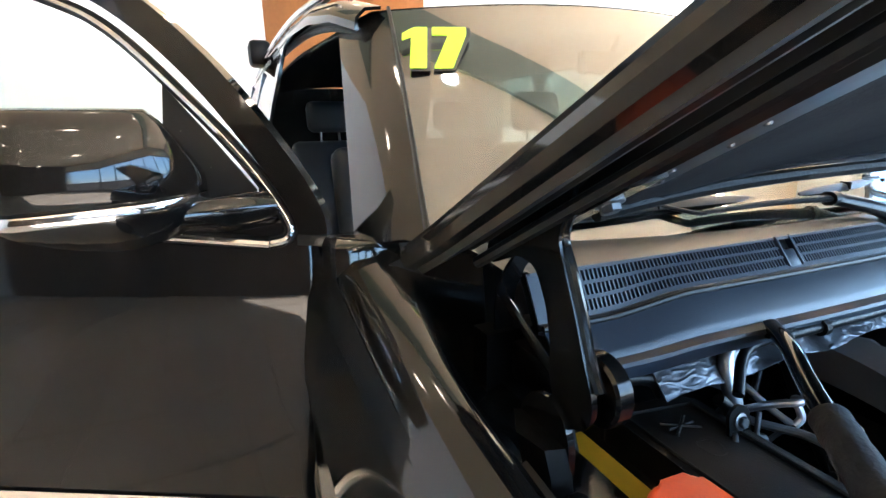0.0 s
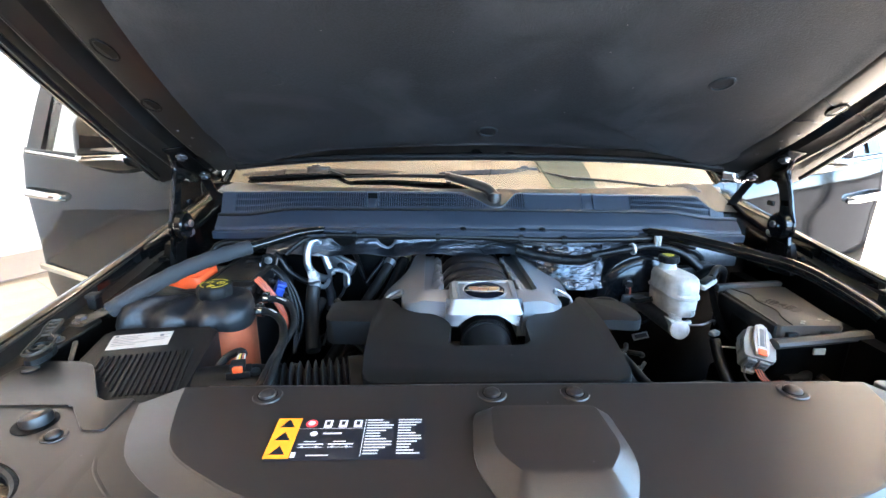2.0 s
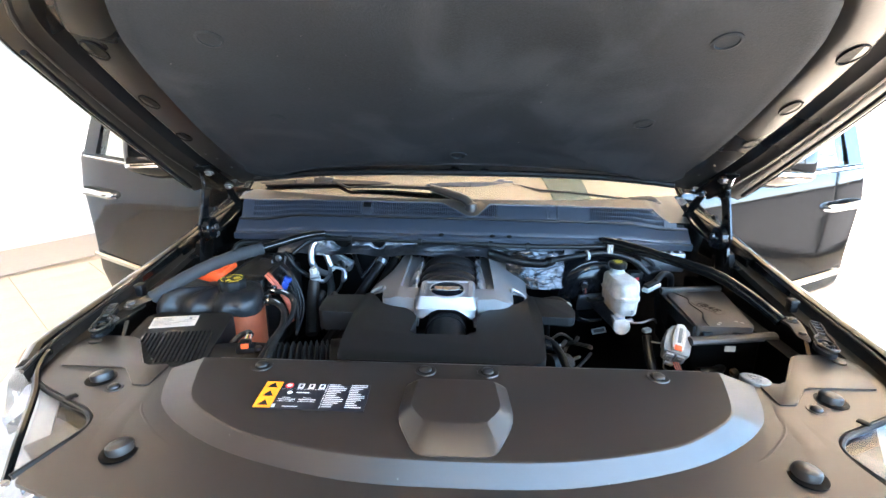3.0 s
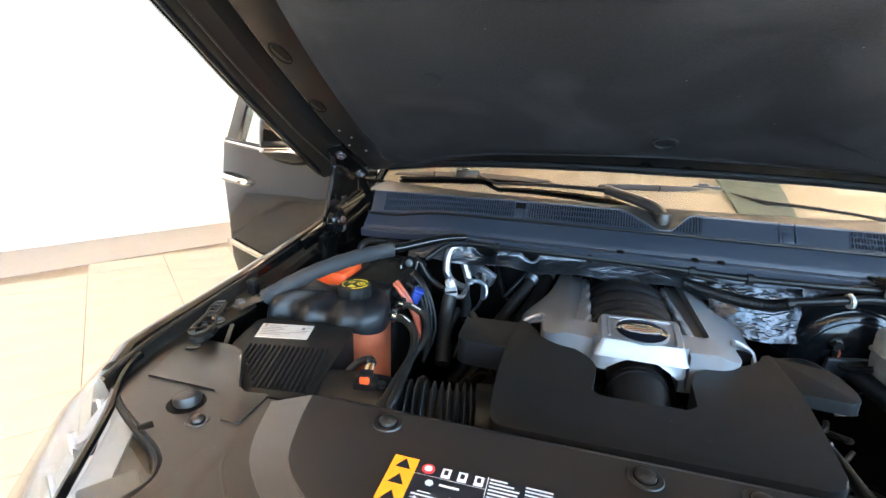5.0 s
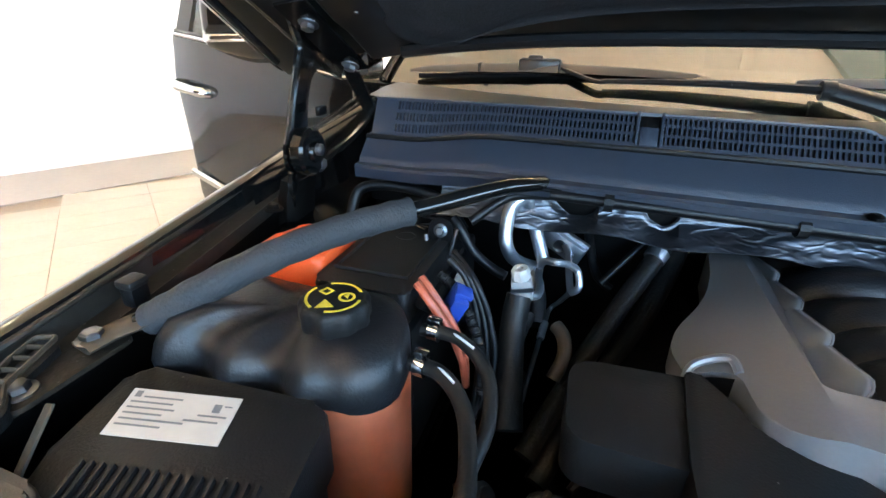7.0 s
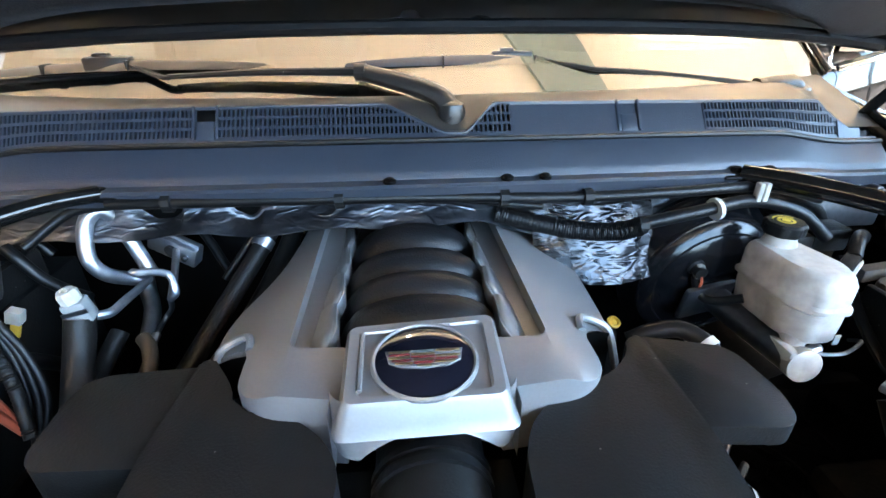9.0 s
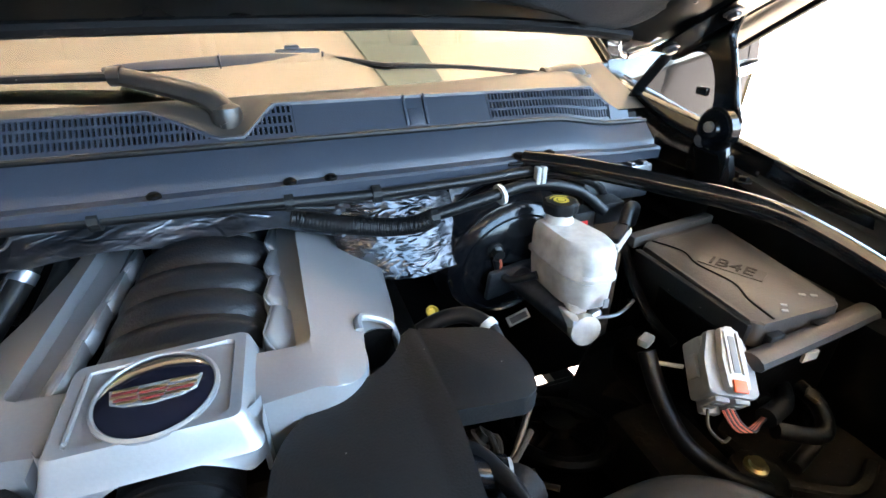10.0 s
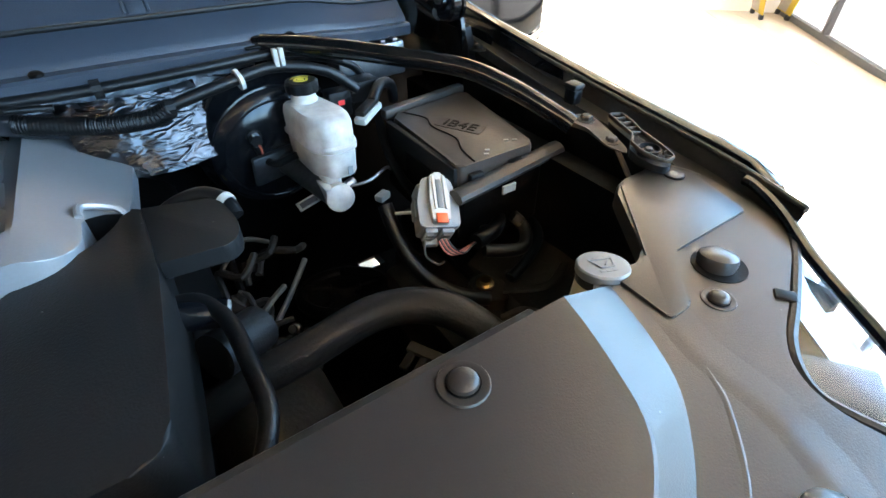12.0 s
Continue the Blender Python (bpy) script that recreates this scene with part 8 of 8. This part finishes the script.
lettering("IB4E", 0.036, pose(0.722, 0.475, 1.0738, 0, 0, -62), GRIME, emb, "embossing", 0.0008)
for x, y in ((0.705, 0.375), (0.695, 0.365), (0.752, 0.385), (0.765, 0.378)):
    part("clip_mark", box(-0.004, 0.004, -0.002, 0.002, 0, 0.0015, m=pose(x, y, 1.072, 0, 0, -30)), GREYP, fb)
for x in (0.66, 0.74):
    part("latch", box(-0.012, 0.012, -0.007, 0.004, -0.010, 0.014, 0.002, m=pose(x, 0.346, 1.045)), PLASTIC, fb)
part("tag", box(-0.013, 0.013, -0.002, 0.002, -0.008, 0.006, m=pose(0.715, 0.327, 1.022)), PAPER, fb, "small white tag")
part("side_wall", box(0.628, 0.640, 0.36, 0.58, 0.99, 1.068, 0.004), PLASTIC, fb)
part("bracket", tube([(0.640, 0.64, 1.08), (0.615, 0.56, 1.03), (0.612, 0.50, 0.99), (0.62, 0.45, 0.97)], 0.009, 8, 8, flat=0.5), DARK, fb)

cn = thing("wiring_connector", "grey multi-pin connector with white lever and wires", "connector")
KM = pose(0.586, 0.348, 1.024, 32, 10, -20) @ Matrix.Diagonal((1.08, 0.90, 1.0, 1.0))
part("body", box(-0.027, 0.027, -0.046, 0.040, -0.034, 0.008, 0.006, m=KM), GREYP, cn)
part("shroud", prism(rounded([(-0.029, -0.047), (0.029, -0.047), (0.030, 0.0), (0.020, 0.046), (-0.020, 0.046), (-0.030, 0.0)], 0.008), 0.004, 0.016, 0.003, m=KM), GREYP, cn, "grey tapered shroud")
part("lever", prism(rounded([(-0.012, -0.044), (0.012, -0.044), (0.0145, 0.0), (0.010, 0.048), (-0.010, 0.048), (-0.0145, 0.0)], 0.006), 0.014, 0.027, 0.005, m=KM), WHITEP, cn, "white locking lever")
for dx in (-0.0075, 0.0075):
    part("lever_rib", box(dx - 0.0015, dx + 0.0015, -0.020, 0.040, 0.026, 0.0295, 0.001, m=KM), WHITEP, cn)
part("lever_slot", box(-0.004, 0.004, -0.018, 0.034, 0.0265, 0.0280, 0.0005, m=KM), CAPGREY, cn)
part("lock", box(-0.008, 0.008, -0.045, -0.028, 0.0255, 0.0295, 0.001, m=KM), ORANGE, cn, "orange lock")
for dx in (-0.012, 0.012):
    part("frame", box(dx - 0.009, dx + 0.009, -0.054, -0.046, -0.026, 0.010, 0.002, m=KM), GREYP, cn)
    for z in (-0.018, -0.004):
        part("window", box(dx - 0.005, dx + 0.005, -0.0555, -0.053, z - 0.004, z + 0.005, m=KM), CAPGREY, cn)
for s in (-1, 1):
    part("side_clip", box(s * 0.028 - 0.003, s * 0.028 + 0.003, -0.020, 0.014, -0.024, -0.002, 0.002, m=KM), GREYP, cn)
part("foot", box(-0.018, 0.006, -0.062, -0.040, -0.036, -0.022, 0.004, m=KM), GREYP, cn)
for k, mt in enumerate((REDWIRE, BRACKET, REDWIRE, BRACKET, REDWIRE, RUBBER)):
    dx = 0.004 + 0.003 * k
    part("wire", tube([(0.565 + dx, 0.315, 0.985), (0.568 + dx, 0.300, 0.972), (0.580 + dx, 0.294 - 0.001 * k, 0.964), (0.600 + dx, 0.296, 0.965), (0.63 + dx, 0.305, 0.962)], 0.0017, 6, 8), mt, cn)
part("wire_loop", tube([(0.548, 0.32, 0.99), (0.540, 0.305, 0.975), (0.552, 0.292, 0.962), (0.566, 0.294, 0.960)], 0.0020, 8, 8), BRACKET, cn)
hose("loom", [(0.63, 0.30, 0.965), (0.68, 0.315, 0.96), (0.715, 0.35, 0.955), (0.73, 0.40, 0.96)], 0.013, RUBBER, cn)
part("white_strap", tube([(0.530, 0.421, 0.990), (0.543, 0.402, 0.996), (0.560, 0.378, 1.005)], 0.0042, 8, 6, flat=0.5), WHITEP, cn)
part("white_plug", box(-0.012, 0.012, -0.008, 0.008, -0.006, 0.006, 0.003, m=pose(0.535, 0.425, 1.02, 0, 0, 25)), CAPGREY, cn)
hose("loom", [(0.535, 0.42, 1.005), (0.535, 0.38, 0.96), (0.55, 0.335, 0.91), (0.59, 0.29, 0.88), (0.635, 0.265, 0.865)], 0.0125, RUBBER, cn, "ribbed loom")
hose("loom", [(0.64, 0.29, 0.95), (0.70, 0.27, 0.94), (0.735, 0.30, 0.945), (0.742, 0.35, 0.95), (0.725, 0.38, 0.96)], 0.011, RUBBER, cn)
hose("loom", [(0.665, 0.325, 0.955), (0.70, 0.36, 0.935), (0.735, 0.385, 0.925), (0.775, 0.40, 0.92), (0.80, 0.36, 0.915), (0.785, 0.315, 0.90), (0.74, 0.29, 0.885), (0.69, 0.275, 0.875)], 0.010, RUBBER, cn, "corrugated loom")
for k in range(9):
    part("loom_ring", lathe([(0.0105, -0.0015), (0.0122, 0.0), (0.0105, 0.0015)], pose(0.800 - 0.0006 * k * k, 0.372 - 0.0065 * k, 0.916 - 0.0018 * k, 80, 0, -12 + 3 * k), 12), RUBBER, cn)
relay = thing("engine_computer", "flat grey control box in the rear corner", "control unit")
part("case", box(0.60, 0.745, 0.70, 0.78, 1.10, 1.165, 0.006), STEEL, relay)
for k in range(5):
    part("fin", box(0.612 + 0.026 * k, 0.622 + 0.026 * k, 0.695, 0.76, 1.1655, 1.172, 0.001), STEEL, relay)
part("plug", box(0.60, 0.66, 0.655, 0.70, 1.08, 1.12, 0.006), PLASTIC, relay)
part("plug", box(0.555, 0.60, 0.655, 0.69, 1.06, 1.11, 0.005), PLASTIC, relay)
part("plug_lock", box(0.572, 0.584, 0.6535, 0.656, 1.085, 1.094), REDINK, relay)
part("white_connector", box(-0.034, 0.034, -0.012, 0.012, -0.010, 0.003, 0.004, m=pose(0.600, 0.590, 1.090, 0, -8, 35)), WHITEP, relay, "white flat connector")
part("connector_top", box(-0.028, 0.032, -0.009, 0.011, 0.003, 0.014, 0.004, m=pose(0.600, 0.590, 1.090, 0, -8, 35)), PLASTIC, relay, "black lid of the connector")
hose("loom", [(0.615, 0.60, 1.10), (0.65, 0.635, 1.115), (0.685, 0.66, 1.10), (0.70, 0.68, 1.06)], 0.010, RUBBER, relay)

# ---- washer bottle and lower pipes ----
wb = thing("washer_bottle", "cream washer fluid bottle neck with flip cap", "washer bottle")
part("neck", tube([(0.575, 0.045, 0.86), (0.592, 0.050, 0.98), (0.605, 0.055, 1.088)], lambda t: 0.036 - 0.006 * t, 20, 6), CREAM, wb)
wc = part("cap", lathe([(0.034, 0.0), (0.036, 0.003), (0.036, 0.012), (0.034, 0.0145), (0.032, 0.015)], pose(0.608, 0.054, 1.090, -8, 6, 0), 32), CAPGREY, wb, "pale grey flip cap")
part("cap_skirt", lathe([(0.032, -0.014), (0.0345, -0.010), (0.0345, 0.001)], pose(0.608, 0.054, 1.090, -8, 6, 0), 32), PLASTIC, wb)
part("tab", box(-0.012, 0.012, -0.012, 0.010, 0.0, 0.012, 0.004, m=pose(0.578, 0.028, 1.088, -8, 6, 40)), CAPGREY, wc)
WM = pose(0.608, 0.054, 1.090, -8, 6, 0) @ pose(0, 0, 0.0157, 0, 0, -20)
for a, b in (((-0.016, 0.010), (0.016, 0.010)), ((-0.016, 0.010), (-0.009, -0.010)), ((0.016, 0.010), (0.009, -0.010)), ((-0.009, -0.010), (0.009, -0.010)), ((0.0, -0.004), (0.010, 0.008))):
    part("symbol", place(tube([(*a, 0), (*b, 0)], 0.0012, 6, 2), WM), INK, wc)
for k in range(5):
    part("symbol", lathe([(0.0014, 0), (0.0014, 0.0006)], WM @ pose(-0.016 + 0.008 * k, 0.017 - 0.001 * abs(k - 2) * 2, 0), 8), INK, wc)
for x, y in ((-0.012, -0.018), (-0.004, -0.019), (0.006, -0.018)):
    part("symbol", place(box(-0.003, 0.003, -0.0025, 0.0025, 0, 0.0007), WM @ pose(x, y, 0)), INK, wc)

wb.scale = (0.80, 0.80, 0.80)
wb.location = (0.122, 0.010, 0.218)

rh = thing("radiator_hose", "thick black upper radiator hose", "hose")
hose("hose", [(0.16, 0.262, 0.90), (0.24, 0.255, 0.935), (0.33, 0.250, 0.955), (0.43, 0.245, 0.972), (0.50, 0.205, 0.972), (0.535, 0.14, 0.955), (0.55, 0.05, 0.93), (0.55, -0.03, 0.91)], 0.0245, HOSE, rh, "", 18)
part("clamp", tube([(0.529, 0.152, 0.957), (0.534, 0.140, 0.955)], 0.0262, 18, 2), RUBBER, rh)
ph = thing("vacuum_pipe", "thin black plastic pipe beside the intake cover", "pipe")
hose("pipe", [(0.20, 0.34, 1.03), (0.235, 0.325, 1.035), (0.258, 0.28, 1.03), (0.262, 0.20, 1.03), (0.260, 0.13, 1.035), (0.235, 0.085, 1.02)], 0.010, RUBBER, ph)
part("valve", tube([(0.205, 0.318, 1.030), (0.262, 0.302, 1.020)], 0.018, 14, 3), BOOSTER, ph)
part("valve_band", tube([(0.262, 0.302, 1.020), (0.266, 0.301, 1.019)], 0.0150, 14, 2), GREYP, ph)
part("solenoid", tube([(0.23, 0.27, 0.99), (0.29, 0.31, 0.97)], 0.030, 16, 4), PLASTIC, ph, "black solenoid")
dip = thing("dipstick", "yellow ring handle of the oil dipstick", "dipstick")
part("ring", lathe([(0.008, 0), (0.0115, 0.002), (0.0115, 0.006), (0.008, 0.008), (0.006, 0.004)], pose(0.304, 0.677, 0.950, 25, 8, 0), 20), YELLOWP, dip)
part("tube", tube([(0.304, 0.679, 0.948), (0.305, 0.66, 0.90), (0.30, 0.60, 0.80)], 0.007, 8, 6), DARK, dip)
vp = thing("vent_tube", "short black elbow vent pipe beside the engine cover", "pipe")
hose("pipe", [(0.232, 0.500, 1.058), (0.26, 0.500, 1.070), (0.292, 0.492, 1.076), (0.314, 0.470, 1.070), (0.320, 0.445, 1.055)], 0.011, RUBBER, vp)
part("band", tube([(0.313, 0.472, 1.0705), (0.317, 0.463, 1.067)], 0.0130, 12, 2), WHITEP, vp, "white band")
sh = thing("steering_shaft", "bare steel rod low beside the engine", "rod")
part("rod", tube([(0.405, 0.485, 0.908), (0.36, 0.435, 0.893), (0.306, 0.377, 0.878), (0.28, 0.34, 0.865)], 0.005, 8, 4), STEEL, sh)
ww = thing("belt_pulley", "dark round pulley low beside the engine", "pulley")
part("rim", tube([pose(0.470, 0.500, 0.785, -12, 8, 0) @ Vector((0.085 * math.cos(a), 0.085 * math.sin(a), 0)) for a in (2 * math.pi * k / 32 for k in range(33))], 0.012, 8, 1), DARK, ww)
part("hub", lathe([(0.083, 0.0), (0.08, 0.01), (0.03, 0.012), (0.028, 0.03), (0.012, 0.034)], pose(0.470, 0.500, 0.775, -12, 8, 0), 28), DARK, ww)
for k in range(5):
    part("spoke", box(0.025, 0.078, -0.006, 0.006, 0.012, 0.020, 0.002, m=pose(0.470, 0.500, 0.775, -12, 8, 0) @ pose(0, 0, 0, 0, 0, 72 * k)), DARK, ww)
random.seed(7)
acc = thing("engine_accessories", "brown dusty brackets and fittings on the engine's flank", "engine parts")
for k in range(20):
    px, py, pz = random.uniform(0.22, 0.37), random.uniform(0.22, 0.56), random.uniform(0.80, 0.93)
    a, b, c = (random.uniform(0.006, 0.022) for _ in range(3))
    m = pose(px, py, pz, random.uniform(-50, 50), random.uniform(-50, 50), random.uniform(0, 180))
    if k % 3 == 0:
        part("fitting", lathe([(a, 0), (a, b), (a * 0.7, b * 1.2), (a * 0.7, b * 1.8)], m, 12), BRACKET if k % 2 else GRIME, acc)
    elif k % 3 == 1:
        part("pipe", place(tube([(-0.04, 0, 0), (-0.01, a * 1.5, c), (0.03, -a, b), (0.05, a, -b)], 0.0065, 8, 6), m), GRIME, acc)
    else:
        part("pipe", place(tube([(-0.05, 0, 0), (-0.015, a, b), (0.02, -a, c), (0.055, 0, -b)], 0.0045, 8, 6), m), GRIME if k % 2 else BRACKET, acc)
for k in range(16):
    px, py, pz = random.uniform(-0.48, -0.27), random.uniform(0.30, 0.64), random.uniform(0.84, 0.98)
    a, b, c = (random.uniform(0.006, 0.020) for _ in range(3))
    m = pose(px, py, pz, random.uniform(-50, 50), random.uniform(-50, 50), random.uniform(0, 180))
    if k % 2:
        part("pipe", place(tube([(-0.06, 0, 0), (-0.02, a * 2, b), (0.02, -a, c * 2), (0.07, 0, -b)], 0.005, 8, 6), m), HOSE if k % 4 == 1 else GRIME, acc)
    else:
        part("fitting", lathe([(a, 0), (a, b), (a * 0.7, b * 1.2), (a * 0.7, b * 1.8)], m, 12), GRIME if k % 4 else STEEL, acc)
fs = thing("frame_rail", "dusty black frame rail and bracket in the bay", "frame rail")
part("rail", box(0.54, 0.66, -0.02, 0.47, 0.70, 0.835, 0.015), GRIME, fs)
part("shelf", box(0.655, 0.80, 0.02, 0.62, 0.76, 0.842, 0.02), DARK, fs)
wheelhouse = []
for i in range(13):
    y = 0.02 + 0.60 * i / 12
    crest_z = 0.862 - 1.1 * (y - 0.26) ** 2
    wheelhouse.append([(0.66, y, crest_z - 0.030), (0.675, y, crest_z - 0.004), (0.70, y, crest_z), (0.745, y, crest_z + 0.006), (0.80, y, crest_z + 0.028)])
part("wheelhouse", thick(loft(wheelhouse), 0.004), GRIME, fs, "dusty curved wheelhouse sheet", 50)
part("bolt_bracket", prism(rounded([(0.622, 0.272), (0.664, 0.248), (0.690, 0.288), (0.668, 0.330), (0.634, 0.326)], 0.008), 0.815, 0.860, 0.004), GRIME, fs, "cast bracket under the bolt")
part("ridge", tube([(0.640, 0.235, 0.842), (0.668, 0.215, 0.862), (0.690, 0.180, 0.864), (0.700, 0.165, 0.866), (0.740, 0.175, 0.872), (0.775, 0.195, 0.882)], 0.007, 8, 8, flat=0.6), BRACKET, fs, "bent ridge of the sheet")
part("bolt_head", lathe([(0.009, 0), (0.009, 0.005), (0.005, 0.008)], pose(0.705, 0.295, 0.862), 10), GRIME, fs)
TB_ = pose(0.505, 0.165, 0.880, 12, 0, -62)
part("slotted_bracket", box(-0.085, 0.085, -0.006, 0.010, -0.006, 0.006, 0.002, m=TB_), BRACKET, fs, "brown slotted bracket")
for k in range(8):
    part("tooth", box(-0.006, 0.006, -0.034, -0.006, -0.004, 0.004, 0.0015, m=TB_ @ pose(-0.075 + 0.0214 * k, 0, 0)), BRACKET, fs)
part("yellow_bolt", lathe([(0.016, 0), (0.016, 0.004), (0.010, 0.005), (0.010, 0.012)], pose(0.653, 0.299, 0.862), 14), GOLD, fs, "brass coloured bolt")
part("strap", tube([(0.66, 0.26, 0.875), (0.72, 0.22, 0.885), (0.78, 0.24, 0.89)], 0.008, 8, 6, flat=0.5), GRIME, fs)
part("nut", box(-0.010, 0.010, -0.008, 0.008, 0, 0.008, 0.002, m=pose(0.727, 0.312, 0.958, 20, 0, 30)), BRACKET, fs)
for k, (x, y, z) in enumerate(((-0.36, 0.30, 0.93), (-0.30, 0.42, 0.90), (-0.40, 0.38, 0.88))):
    hose_t = thing("lower_hose", "black hose deep beside the engine", "hose", group="lower hoses")
    hose("hose", [(x, y, z), (x + 0.03, y + 0.06, z - 0.02), (x + 0.02, y + 0.16, z - 0.05), (x + 0.06, y + 0.25, z - 0.04)], 0.014, RUBBER, hose_t)

# ---- floor tiles ----
TU, TW = Vector((math.cos(radians(51)), math.sin(radians(51)))), Vector((-math.sin(radians(51)), math.cos(radians(51))))
TL, TB = 0.6125, 0.3095


def inside(p, margin=0.0):
    for a, b in ((C4, C3), (C3, C2), (C2, C1)):
        d = (b - a).normalized()
        if (p - a).dot(Vector((-d.y, d.x))) < margin:
            return False
    return (p - C4).dot(wn_in) > 0.98 + margin


tile_bm = box(-TL / 2 + 0.0018, TL / 2 - 0.0018, -TB / 2 + 0.0018, TB / 2 - 0.0018, -0.0105, 0.0, 0.0012, seg=1)
tile_me = bpy.data.meshes.new("tile")
tile_bm.to_mesh(tile_me)
tile_bm.free()
tile_me.materials.append(TILE)
near, far = [], []
for i in range(-22, 26):
    for j in range(-36, 42):
        c = TU * (0.435 + TL * (i + 0.5)) + TW * (2.424 + TB * (j + 0.5))
        if not inside(c, 0.1):
            continue
        under = abs(c.x) < 0.9 and -0.3 < c.y < 4.9
        (far if under else near).append(c)
near.sort(key=lambda c: (abs(c.x) - 2.4) ** 2 + (c.y - 1.8) ** 2)
for c in near[:290]:
    ob = new("tile", tile_me)
    ob.matrix_world = pose(c.x, c.y, FLOOR, 0, 0, 51)
    ob.parent = floor
rest = near[290:] + far
verts, faces = [], []
for c in rest:
    o = len(verts)
    for z in (FLOOR - 0.0105, FLOOR):
        for sx, sy in ((-1, -1), (1, -1), (1, 1), (-1, 1)):
            p = c + TU * sx * (TL / 2 - 0.002) + TW * sy * (TB / 2 - 0.002)
            verts.append((p.x, p.y, z))
    faces += [(o + 4, o + 5, o + 6, o + 7)] + [(o + k, o + (k + 1) % 4, o + 4 + (k + 1) % 4, o + 4 + k) for k in range(4)]
me = bpy.data.meshes.new("tiles_beyond")
me.from_pydata(verts, [], faces)
me.materials.append(TILE)
ob = new("tiles_beyond", me)
ob.parent = floor
tagged(ob, kind="stuff")
